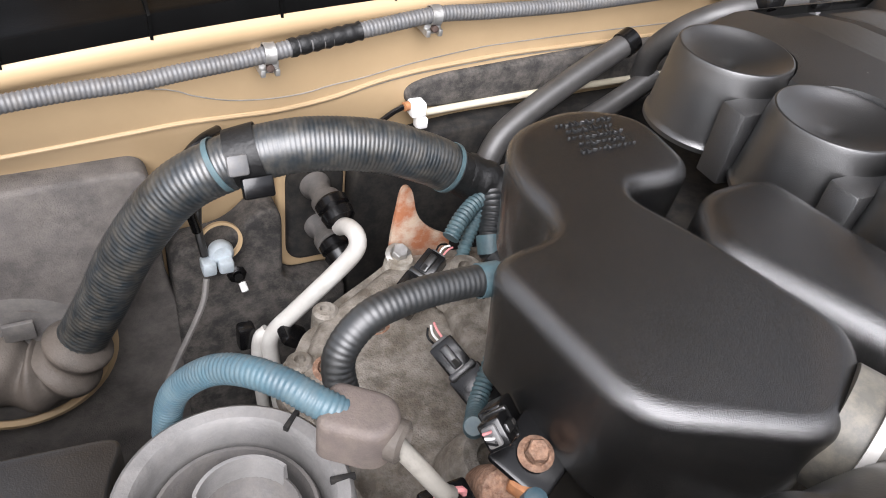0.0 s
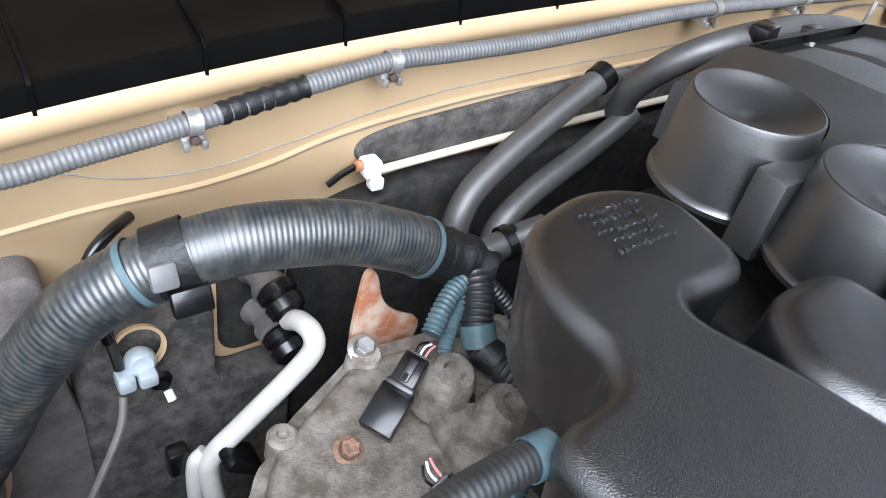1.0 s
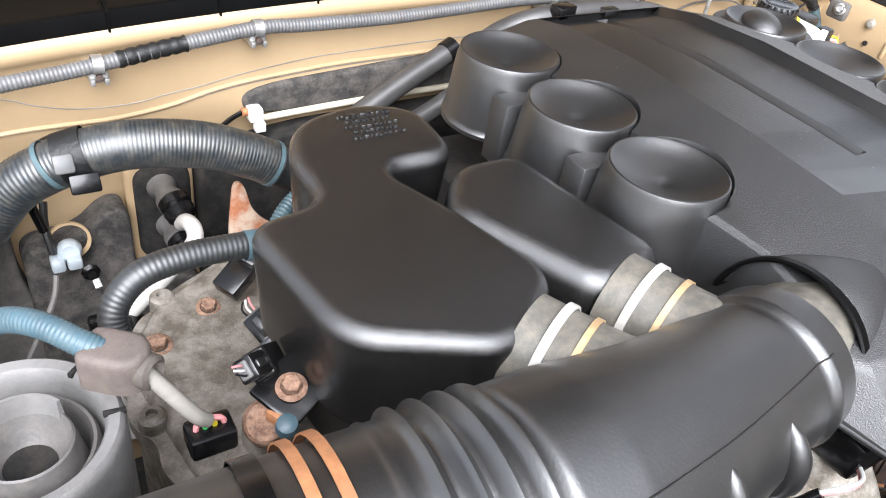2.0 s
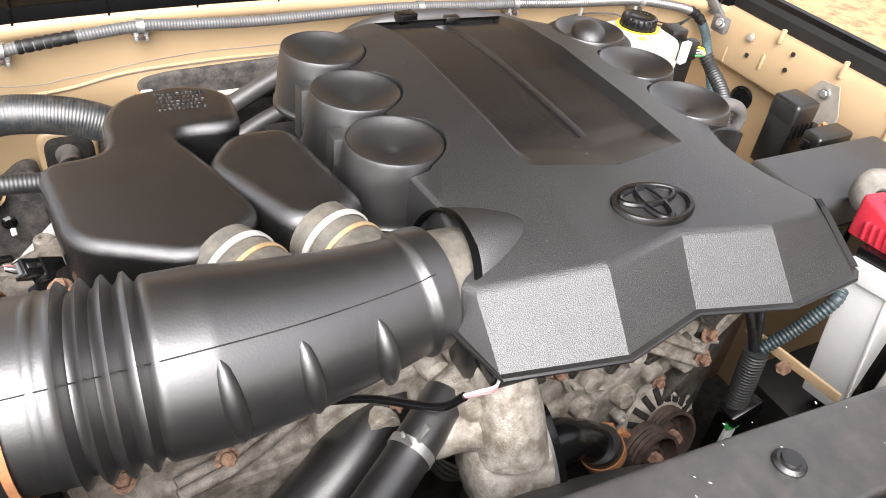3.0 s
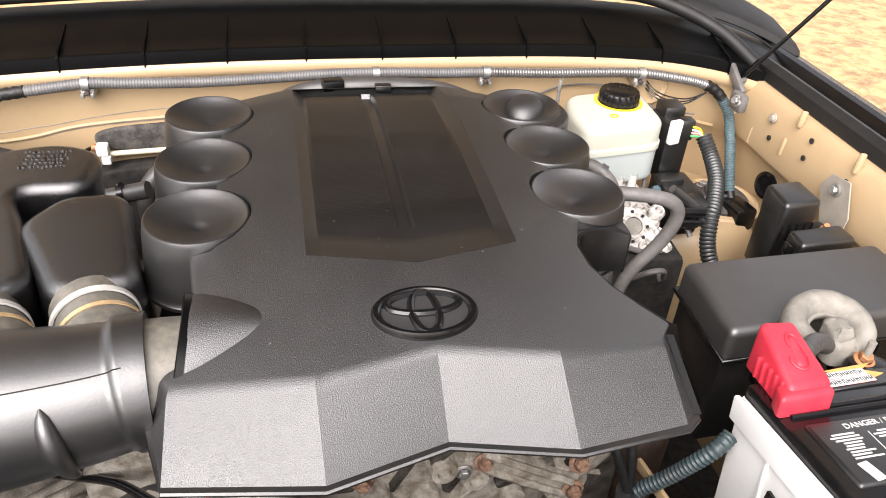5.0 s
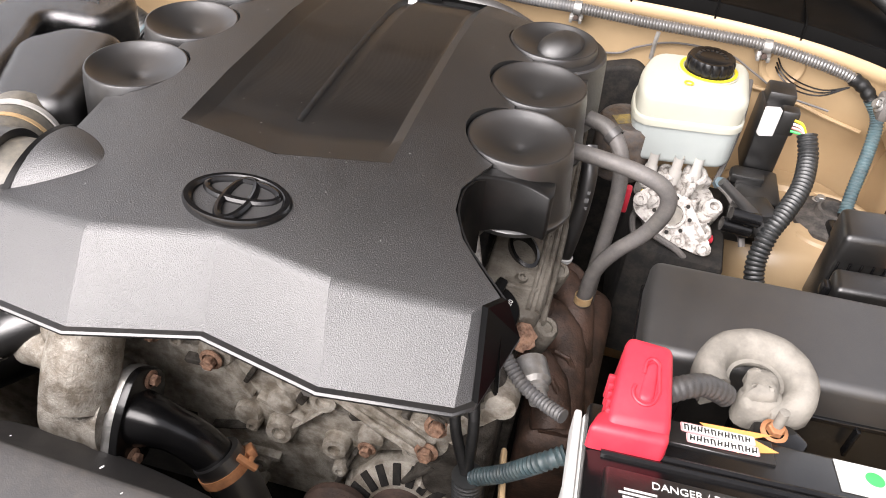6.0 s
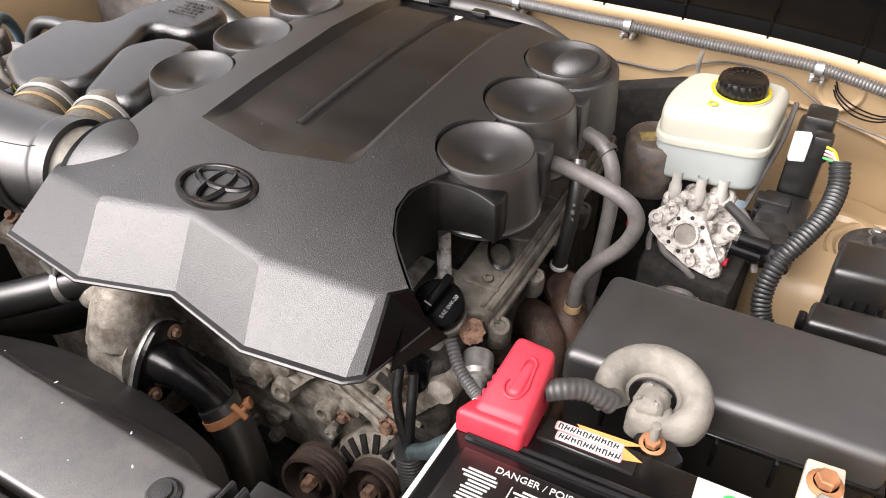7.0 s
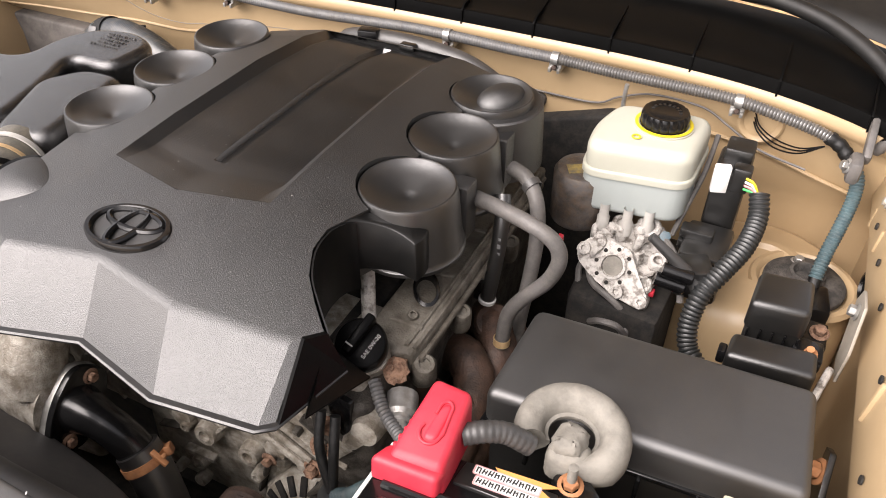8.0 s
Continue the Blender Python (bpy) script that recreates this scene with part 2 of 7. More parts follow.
# ---- building tools ----
def part(name, bm, mat, parent=None, label="", angle=38):
    """Links a bmesh, built in world metres, as one mesh object under its parent."""
    bmesh.ops.recalc_face_normals(bm, faces=bm.faces)
    off = Vector((0, 0, 0))
    p = parent
    while p:
        off += p.location
        p = p.parent
    bmesh.ops.translate(bm, verts=bm.verts, vec=-off)
    me = bpy.data.meshes.new(name)
    bm.to_mesh(me)
    bm.free()
    me.materials.append(mat)
    me.shade_smooth()
    me.set_sharp_from_angle(angle=radians(angle))
    ob = new(name, me)
    ob.parent = parent
    if label:
        ob["label"] = label
    return ob


def thing(name, at, label, category, group="", kind=""):
    ob = new(name)
    ob.location = at
    ob.empty_display_size = 0.02
    return tagged(ob, label, category, group, kind)


def spline(pts, step):
    """Catmull-Rom curve through the points, at even steps of arc length."""
    P = [Vector(p) for p in pts]
    P = [P[0] * 2 - P[1], *P, P[-1] * 2 - P[-2]]
    fine = []
    for i in range(1, len(P) - 2):
        for k in range(24):
            u = k / 24
            a, b, c, d = P[i - 1:i + 3]
            fine.append(0.5 * (2 * b + (c - a) * u + (2 * a - 5 * b + 4 * c - d) * u * u + (3 * b - a - 3 * c + d) * u ** 3))
    fine.append(P[-2])
    acc = [0.0]
    for a, b in zip(fine, fine[1:]):
        acc.append(acc[-1] + (b - a).length)
    n = max(2, round(acc[-1] / step))
    out, j = [], 0
    for k in range(n + 1):
        s = acc[-1] * k / n
        while j < len(fine) - 2 and acc[j + 1] < s:
            j += 1
        f = (s - acc[j]) / max(1e-9, acc[j + 1] - acc[j])
        out.append(fine[j].lerp(fine[j + 1], min(1, f)))
    return out


def sweep(bm, pts, radius, seg=12, caps=True, flat=1.0):
    """Round section along a list of points; radius is a number or a function of (index, share of the way)."""
    rings, up = [], None
    for i, p in enumerate(pts):
        d = (pts[min(i + 1, len(pts) - 1)] - pts[max(i - 1, 0)]).normalized()
        if up is None:
            up = d.orthogonal().normalized()
        up = (up - d * up.dot(d)).normalized()
        side = d.cross(up)
        r = radius(i, i / (len(pts) - 1)) if callable(radius) else radius
        rings.append([bm.verts.new(p + r * (math.cos(a) * up + math.sin(a) * side * flat)) for a in (2 * math.pi * k / seg for k in range(seg))])
    for a, b in zip(rings, rings[1:]):
        for k in range(seg):
            bm.faces.new((a[k], a[(k + 1) % seg], b[(k + 1) % seg], b[k]))
    if caps:
        bm.faces.new(rings[0][::-1])
        bm.faces.new(rings[-1])
    return bm


def tube(pts, r, step=0.006, seg=12):
    return sweep(bmesh.new(), spline(pts, step), r, seg)


def ribbed(pts, r, pitch, depth, seg=12):
    """Corrugated tube: each rib has a crest and a valley."""
    p = spline(pts, pitch / 4)
    return sweep(bmesh.new(), p, lambda i, u: r - (0, depth * 0.25, depth, depth * 0.75)[i % 4], seg)


def lathe(profile, seg=32, m=None, bm=None):
    """Turns a list of (radius, height) round the z axis."""
    bm = bm or bmesh.new()
    rows = []
    for r, z in profile:
        if r < 1e-6:
            rows.append([bm.verts.new((0, 0, z))])
        else:
            rows.append([bm.verts.new((r * math.cos(2 * math.pi * k / seg), r * math.sin(2 * math.pi * k / seg), z)) for k in range(seg)])
    for a, b in zip(rows, rows[1:]):
        for k in range(seg):
            q = (a[k % len(a)], a[(k + 1) % len(a)], b[(k + 1) % len(b)], b[k % len(b)])
            q = list(dict.fromkeys(q))
            if len(q) > 2:
                bm.faces.new(q)
    if m is not None:
        vs = [v for row in rows for v in row]
        bmesh.ops.transform(bm, matrix=m, verts=vs)
    return bm


def box(c, size, bev=0.003, m=None, bm=None, seg=2):
    """Bevelled box about its centre; m turns it about that centre."""
    tmp = bmesh.new()
    bmesh.ops.create_cube(tmp, size=1)
    bmesh.ops.scale(tmp, vec=size, verts=tmp.verts)
    if bev:
        bmesh.ops.bevel(tmp, geom=tmp.edges[:], offset=bev, segments=seg, affect="EDGES", profile=0.5)
    bmesh.ops.transform(tmp, matrix=Matrix.Translation(c) @ (m or Matrix()), verts=tmp.verts)
    return merge(bm, tmp)


def merge(bm, tmp):
    if bm is None:
        return tmp
    me = bpy.data.meshes.new("joined")
    tmp.to_mesh(me)
    tmp.free()
    bm.from_mesh(me)
    bpy.data.meshes.remove(me)
    return bm


def prism(outline, z0, z1, bev=0.003, seg=2, m=None, taper=1.0):
    """Upright block over an outline, its top edge and corners rounded."""
    bm = bmesh.new()
    n = len(outline)
    cx, cy = sum(p[0] for p in outline) / n, sum(p[1] for p in outline) / n
    lo = [bm.verts.new((cx + (x - cx) * taper, cy + (y - cy) * taper, z0)) for x, y in outline]
    hi = [bm.verts.new((x, y, z1)) for x, y in outline]
    bm.faces.new(lo[::-1])
    bm.faces.new(hi)
    for k in range(n):
        bm.faces.new((lo[k], lo[(k + 1) % n], hi[(k + 1) % n], hi[k]))
    bm.normal_update()
    if bev:
        top = [e for e in bm.edges if all(v in hi for v in e.verts)]
        up = [e for e in bm.edges if (e.verts[0] in hi) != (e.verts[1] in hi)]
        bmesh.ops.bevel(bm, geom=top + up, offset=bev, segments=seg, affect="EDGES", profile=0.5, clamp_overlap=True)
    if m is not None:
        bmesh.ops.transform(bm, matrix=m, verts=bm.verts)
    return bm


def smooth_outline(pts, n=3, r=0.022):
    """Closed outline with its corners rounded, each over at most r along its edges."""
    out = []
    k = len(pts)
    for i in range(k):
        a, b, c = Vector(pts[i - 1]), Vector(pts[i]), Vector(pts[(i + 1) % k])
        u, v = a - b, c - b
        p, q = b + u.normalized() * min(r, u.length * 0.48), b + v.normalized() * min(r, v.length * 0.48)
        for j in range(n * 2 + 1):
            w = j / (n * 2)
            z = p * (1 - w) ** 2 + b * 2 * w * (1 - w) + q * w * w
            out.append((z.x, z.y))
    return out


def inset(pts, d):
    """Outline moved inwards by d (counter-clockwise outlines)."""
    out = []
    n = len(pts)
    for k in range(n):
        a, b, c = Vector(pts[k - 1]), Vector(pts[k]), Vector(pts[(k + 1) % n])
        t = ((c - a)).normalized()
        out.append((b.x - t.y * d, b.y + t.x * d))
    return out


def pillow(pts, z0, z1, r, m=None, seg=6, wall=0.0):
    """Block with a fully rounded top edge of radius r, over a smooth outline; wall: how far the foot spreads."""
    bm = bmesh.new()
    loops = [(inset(pts, -wall), z0)]
    for k in range(seg + 1):
        a = math.pi / 2 * k / seg
        loops.append((inset(pts, r * (1 - math.cos(a))), z1 - r + r * math.sin(a)))
    rows = [[bm.verts.new((x, y, z)) for x, y in lp] for lp, z in loops]
    n = len(pts)
    for a, b in zip(rows, rows[1:]):
        for k in range(n):
            bm.faces.new((a[k], a[(k + 1) % n], b[(k + 1) % n], b[k]))
    fill(bm, [rows[-1]])
    if m is not None:
        bmesh.ops.transform(bm, matrix=m, verts=bm.verts)
    return bm


def fill(bm, loops):
    """Flat faces between closed loops of vertices; inner loops are holes."""
    es = []
    for lp in loops:
        for a, b in zip(lp, lp[1:] + lp[:1]):
            e = bm.edges.get((a, b)) or bm.edges.new((a, b))
            es.append(e)
    bmesh.ops.triangle_fill(bm, use_beauty=True, use_dissolve=False, edges=es)


def axis(at, way, roll=0.0):
    """Pose whose z axis points along way."""
    return Matrix.Translation(at) @ Vector(way).to_track_quat("Z", "Y").to_matrix().to_4x4() @ Matrix.Rotation(roll, 4, "Z")


def bolt(at, way, r, parent, mat=None, name="bolt", label=""):
    """Flanged hexagon bolt."""
    bm = lathe([(0, 0), (r * 1.55, 0), (r * 1.6, r * 0.2), (r * 1.25, r * 0.42), (r * 1.1, r * 0.45)], 18)
    lathe([(r, r * 0.4), (r, r * 1.25), (r * 0.86, r * 1.4), (0, r * 1.36)], 6, bm=bm)
    bmesh.ops.transform(bm, matrix=axis(at, way), verts=bm.verts)
    return part(name, bm, mat or M_RUST, parent, label, 25)


def roughen(bm, amount, seed=3):
    """Shifts every corner a little, for crusted or battered castings."""
    rg = random.Random(seed)
    for v in bm.verts:
        v.co += Vector((rg.uniform(-1, 1), rg.uniform(-1, 1), rg.uniform(-1, 1))) * amount
    return bm


def band(c, way, r, width, thick, parent, mat, name="clamp_band", label="", screw=None):
    """Hose clamp: a thin ring, with its screw housing where wanted."""
    bm = lathe([(r, -width / 2), (r + thick, -width / 2), (r + thick, width / 2), (r, width / 2), (r, -width / 2)], 36)
    if screw is not None:
        box((math.cos(screw) * (r + thick + 0.003), math.sin(screw) * (r + thick + 0.003), 0), (0.008, 0.014, width * 1.1), 0.0015, Matrix.Rotation(screw, 4, "Z"), bm)
    bmesh.ops.transform(bm, matrix=axis(c, way), verts=bm.verts)
    return part(name, bm, mat, parent, label, 30)


# ---- setting: ground, body panels ----
def sheet(profile, x0, x1, thick, name, mat, label, category, nx=40, wave=None, fade=(-9, -8)):
    """Pressed panel: a (y, z) profile drawn out along x, with thickness; wave(x) shifts it in y and z."""
    bm = bmesh.new()
    n = len(profile)
    grid = []
    for side in (0, 1):
        for i in range(nx + 1):
            x = x0 + (x1 - x0) * i / nx
            dy, dz = wave(x) if wave else (0, 0)
            row = []
            for k, (y, z) in enumerate(profile):
                w = min(1, max(0, (z - fade[0]) / (fade[1] - fade[0])))
                a, b = Vector(profile[max(k - 1, 0)]), Vector(profile[min(k + 1, n - 1)])
                t = (b - a).normalized()
                row.append(bm.verts.new((x, y + dy * w + side * thick * t.y, z + dz * w - side * thick * t.x)))
            grid.append(row)
    A, B = grid[:nx + 1], grid[nx + 1:]
    for G in (A, B):
        for i in range(nx):
            for k in range(n - 1):
                bm.faces.new((G[i][k], G[i + 1][k], G[i + 1][k + 1], G[i][k + 1]))
    for i in range(nx):
        for k in (0, n - 1):
            bm.faces.new((A[i][k], A[i + 1][k], B[i + 1][k], B[i][k]))
    for i in (0, nx):
        for k in range(n - 1):
            bm.faces.new((A[i][k], A[i][k + 1], B[i][k + 1], B[i][k]))
    return tagged(part(name, bm, mat, None, "", 40), label, category, "", "structure")


bm = bmesh.new()
bmesh.ops.create_grid(bm, x_segments=60, y_segments=60, size=300)
tagged(part("ground", bm, M_LEAVES), "ground strewn with dry autumn leaves round the car", "ground", "", "structure")


# out of view: added to darken what the plastics reflect from the right
bm = prism([(3.00, -5.0), (3.15, -5.0), (3.15, 0.6), (3.00, 0.6)], 0, 3.2, 0.01, 1)
tagged(part("wall_side", bm, M_WALL), "unseen dark wall added beside the car to shape reflections", "wall", "", "structure")


def cowl_wave(x):
    """The cowl bows forward and drops towards the corners."""
    u = abs(x) / 0.7
    return (-0.035 * u ** 2.5 if x < 0 else -0.05 * u ** 4, -0.024 * u ** 2 if x < 0 else -0.045 * u ** 5)


FIRE = [(0.490, 0.978), (0.468, 0.982), (0.460, 0.9825), (0.4555, 0.980), (0.4540, 0.976), (0.4550, 0.971), (0.459, 0.967), (0.463, 0.960), (0.465, 0.948), (0.465, 0.93), (0.461, 0.885),
        (0.461, 0.862), (0.464, 0.84), (0.471, 0.80), (0.471, 0.70), (0.461, 0.62), (0.456, 0.45), (0.456, 0.3)]
sheet(FIRE, -1.0, 0.80, 0.006, "wall_firewall", M_TAN, "tan painted steel firewall with a folded top lip", "firewall", 60, cowl_wave, (0.83, 0.93))
TRAY = [(0.4525, 0.9815), (0.453, 0.986), (0.4555, 1), (0.456, 1.0025), (0.4585, 1.0038), (0.4635, 1.0032), (0.4885, 1.01), (0.5235, 1.02), (0.5635, 1.028), (0.6035, 1.03)]
sheet(TRAY, -1.0, 0.74, 0.003, "cowl_tray", M_TRAY, "black plastic cowl tray with moulded ribs", "cowl", 60, cowl_wave)
ribs = bmesh.new()
for k in range(15):
    x = -0.956 + 0.112 * k
    dy, dz = cowl_wave(x)
    side = [(0.4505, 0.9825), (0.4525, 1.003), (0.460, 1.0095), (0.51, 1.0195), (0.530, 1.0245), (0.53, 1.018), (0.468, 1.000), (0.457, 0.996)]
    rows = [[ribs.verts.new((x + w, y + dy, z + dz)) for y, z in side] for w in (-0.0013, 0.0013)]
    ribs.faces.new(rows[0])
    ribs.faces.new(rows[1][::-1])
    for a in range(8):
        ribs.faces.new((rows[0][a], rows[0][(a + 1) % 8], rows[1][(a + 1) % 8], rows[1][a]))
tagged(part("cowl_ribs", ribs, M_TRAY), "thin upright ribs of the black cowl tray", "cowl", "", "structure")
seal = [(x, 0.588 + cowl_wave(x)[0], 1.050 + cowl_wave(x)[1]) for x in [-1.0 + 0.1 * k for k in range(15)]] + [(0.47, 0.57, 1.048), (0.55, 0.54, 1.035), (0.62, 0.49, 1.008), (0.66, 0.43, 0.975)]
tagged(part("cowl_seal", tube(seal, 0.011, 0.015), M_SEAL), "black rubber weatherstrip along the cowl", "trim", "", "structure")
sheet([(0.592, 1.038), (0.598, 1.050), (0.615, 1.058), (0.70, 1.075)], -1.0, 0.47, 0.004, "hood_edge", M_TAN, "tan painted rear edge of the raised bonnet", "bonnet", 30, cowl_wave)
sheet([(0.592, 1.038), (0.598, 1.050), (0.615, 1.058), (0.70, 1.075)], 0.47, 0.8, 0.004, "hinge_cover", M_SEAL, "black cover over the bonnet hinge", "trim", 30, cowl_wave)
sheet([(0.70, 1.085), (0.45, 1.45), (0.16, 1.95), (0.06, 2.1)], -0.70, 0.70, 0.02, "hood_panel", M_TAN, "raised tan bonnet, its painted underside over the engine", "bonnet", 10)
# liner out of view, added to dim the bonnet's bounce and reflections
sheet([(0.555, 1.24), (0.43, 1.43), (0.16, 1.90), (0.10, 1.985)], -0.52, 0.52, 0.012, "hood_liner", M_LINER, "unseen dark liner added under the raised bonnet to dim its bounce", "bonnet", 10)

# inner fender: stepped tan rail with stamped holes
def rail(profile, y0, y1, name, mat, label, category, ny=24, thick=0.004):
    bm = bmesh.new()
    rows = []
    for s in (0, 1):
        for i in range(ny + 1):
            y = y0 + (y1 - y0) * i / ny
            rows.append([bm.verts.new((x + s * thick, y, z - s * thick)) for x, z in profile])
    A, B = rows[:ny + 1], rows[ny + 1:]
    for G in (A, B):
        for i in range(ny):
            for k in range(len(profile) - 1):
                bm.faces.new((G[i][k], G[i + 1][k], G[i + 1][k + 1], G[i][k + 1]))
    for i in range(ny):
        for k in (0, len(profile) - 1):
            bm.faces.new((A[i][k], A[i + 1][k], B[i + 1][k], B[i][k]))
    return tagged(part(name, bm, mat), label, category, "", "structure")


fender = rail([(0.64, 0.30), (0.668, 0.62), (0.670, 0.838), (0.666, 0.852), (0.650, 0.860), (0.648, 0.870), (0.654, 0.940), (0.664, 0.952), (0.70, 0.955)],
              -0.9, 0.47, "inner_fender", M_TAN, "tan painted inner wing with pressed ridges and holes", "wing")
rail([(0.672, 0.955), (0.676, 0.972), (0.688, 0.980), (0.704, 0.974), (0.710, 0.955)], -0.9, 0.45, "fender_seal", M_SEAL, "black rubber seal along the wing", "trim", thick=0.003)
rail([(0.70, 0.955), (0.735, 0.958), (0.742, 0.972), (0.752, 0.974), (0.760, 0.958), (0.80, 0.955), (0.83, 0.93), (0.85, 0.8), (0.86, 0.4)], -1.0, 0.7, "fender_outer", M_GLOSS, "dark glossy outer wing panel with a gutter", "wing")
rail([(-0.93, 0.3), (-0.92, 0.8), (-0.95, 0.92)], -0.9, 0.47, "inner_fender_far", M_TAN, "tan painted inner wing", "wing")
for y, z, tall in ((0.372, 0.876, 0.030), (0.288, 0.898, 0.030), (0.269, 0.953, 0.026), (0.135, 0.953, 0.030), (0.02, 0.91, 0.05), (-0.13, 0.905, 0.055), (-0.28, 0.905, 0.055)):
    x = 0.6525 if z > 0.87 else 0.6475
    part("ridge", box((x, y, z), (0.010, 0.007, tall), 0.003, Matrix.Rotation(0.08, 4, "Y")), M_TAN, fender)
for y, z in ((0.322, 0.896), (0.233, 0.936), (0.235, 0.907), (0.143, 0.920), (0.03, 0.93), (-0.06, 0.90), (-0.20, 0.92)):
    part("hole", lathe([(0.0042, 0), (0.0042, 0.002), (0, 0.0022)], 14, axis((0.6497 + 0.07 * (z - 0.905), y, z), (-1, 0, 0.08))), M_DARK, fender, "dark punched hole")
part("stud_plate", lathe([(0.008, 0), (0.008, 0.002), (0.005, 0.003), (0.005, 0.006), (0, 0.007)], 14, axis((0.650, 0.328, 0.927), (-1, 0, 0.08))), M_PLATE, fender)
bm = lathe([(0.013, 0), (0.022, 0.001), (0.023, 0.004), (0.017, 0.006), (0.0155, 0.002), (0, 0.001)], 28, axis((0.667, 0.312, 0.814), (-1, -0.2, 0.1)))
part("grommet", bm, M_GLOSS, fender, "black rubber grommet")
# suspension dome between reservoir and wing
bm = lathe([(0.127, 0.50), (0.124, 0.736), (0.110, 0.767), (0.094, 0.776), (0.066, 0.776), (0.057, 0.782), (0.044, 0.782), (0.038, 0.776), (0, 0.776)], 48, Matrix.Translation((0.545, 0.350, 0)))
part("strut_dome", bm, M_TAN, fender, "tan pressed suspension dome")
bm = lathe([(0.070, 0.774), (0.066, 0.780), (0.060, 0.7815), (0.055, 0.778), (0.053, 0.774)], 48, Matrix.Translation((0.600, 0.335, 0)))
part("dome_ring", bm, M_TAN, fender, "tan pressed ring")
bm = lathe([(0.051, 0.774), (0.051, 0.781), (0.047, 0.785), (0.024, 0.788), (0.022, 0.797), (0.018, 0.798), (0.014, 0.787), (0, 0.786)], 40, Matrix.Translation((0.600, 0.335, 0)))
part("dome_cap", bm, M_FELT_DARK, fender, "dark worn strut mounting plate")
bolt((0.588, 0.367, 0.7845), (0, 0, 1), 0.0065, fender, M_STEEL)
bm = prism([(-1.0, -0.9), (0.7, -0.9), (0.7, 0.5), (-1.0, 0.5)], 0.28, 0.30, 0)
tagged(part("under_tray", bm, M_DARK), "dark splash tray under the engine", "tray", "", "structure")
bm = prism([(-1.0, -0.92), (0.95, -0.92), (0.95, -0.55), (-1.0, -0.55)], 0.3, 0.90, 0.03, 4)
tagged(part("front_bumper", bm, M_CREAM), "pale painted front bumper", "bumper", "", "structure")

# hinge of the bonnet
h = thing("bonnet_hinge", (0.60, 0.40, 0.93), "dull grey steel bonnet hinge with a bolt", "hinge")
part("arm", box((0.618, 0.405, 0.958), (0.010, 0.060, 0.018), 0.004, Matrix.Rotation(0.5, 4, "X")), M_GREY_HOSE, h)
part("foot", box((0.608, 0.368, 0.938), (0.016, 0.035, 0.03), 0.006), M_GREY_HOSE, h)
bolt((0.600, 0.362, 0.942), (-1, -0.3, 0.3), 0.006, h, M_STEEL)
h = thing("gas_strut", (0.628, 0.42, 0.945), "thin black bonnet gas strut", "strut")
part("rod", tube([(0.628, 0.42, 0.945), (0.70, 0.36, 1.10), (0.80, 0.28, 1.32)], 0.0035, 0.02), M_GLOSS, h)
part("socket", lathe([(0, 0), (0.007, 0.002), (0.008, 0.012), (0.005, 0.024), (0, 0.026)], 16, axis((0.628, 0.42, 0.937), (0.4, -0.3, 0.85))), M_GREY_HOSE, h)

# sound mats and grommets on the firewall
def mat_pad(outline, y, thick, name, label, mat=M_FELT):
    pts = smooth_outline(outline, 3)
    bm = pillow(pts, 0, thick, min(0.006, thick * 0.8), Matrix.Translation((0, y, 0)) @ Matrix.Rotation(radians(90), 4, "X"), 4)
    return tagged(part(name, bm, mat), label, "sound mat")


mat_pad([(-0.98, 0.835), (-0.98, 0.40), (-0.60, 0.40), (-0.60, 0.55), (-0.635, 0.70), (-0.636, 0.838), (-0.72, 0.836)], 0.455, 0.03, "sound_mat", "scuffed dark grey sound-deadening mat on the firewall")
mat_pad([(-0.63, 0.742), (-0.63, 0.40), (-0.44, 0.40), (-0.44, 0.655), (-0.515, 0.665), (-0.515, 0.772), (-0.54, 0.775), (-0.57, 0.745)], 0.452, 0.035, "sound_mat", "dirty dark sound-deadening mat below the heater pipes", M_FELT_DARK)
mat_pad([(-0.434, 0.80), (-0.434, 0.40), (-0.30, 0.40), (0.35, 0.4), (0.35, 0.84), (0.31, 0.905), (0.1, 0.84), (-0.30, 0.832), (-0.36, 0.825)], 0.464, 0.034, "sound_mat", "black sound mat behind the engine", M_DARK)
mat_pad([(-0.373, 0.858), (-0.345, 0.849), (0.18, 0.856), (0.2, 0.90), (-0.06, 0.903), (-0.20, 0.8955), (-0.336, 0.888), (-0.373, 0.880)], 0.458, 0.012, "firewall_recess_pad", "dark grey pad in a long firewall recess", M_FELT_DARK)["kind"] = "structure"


def on_firewall(line, out=0.0):
    """Points (x, z) laid on the firewall's face."""
    face = sorted((z, y) for y, z in FIRE[8:])
    pts = []
    for x, z in line:
        dy, dz = cowl_wave(x)
        flat = z
        for _ in range(4):
            w = min(1, max(0, (flat - 0.83) / 0.10))
            flat = z - dz * w
        y = np.interp(flat, [p[0] for p in face], [p[1] for p in face])
        pts.append((x, y - 0.006 + dy * w - out, z))
    return pts


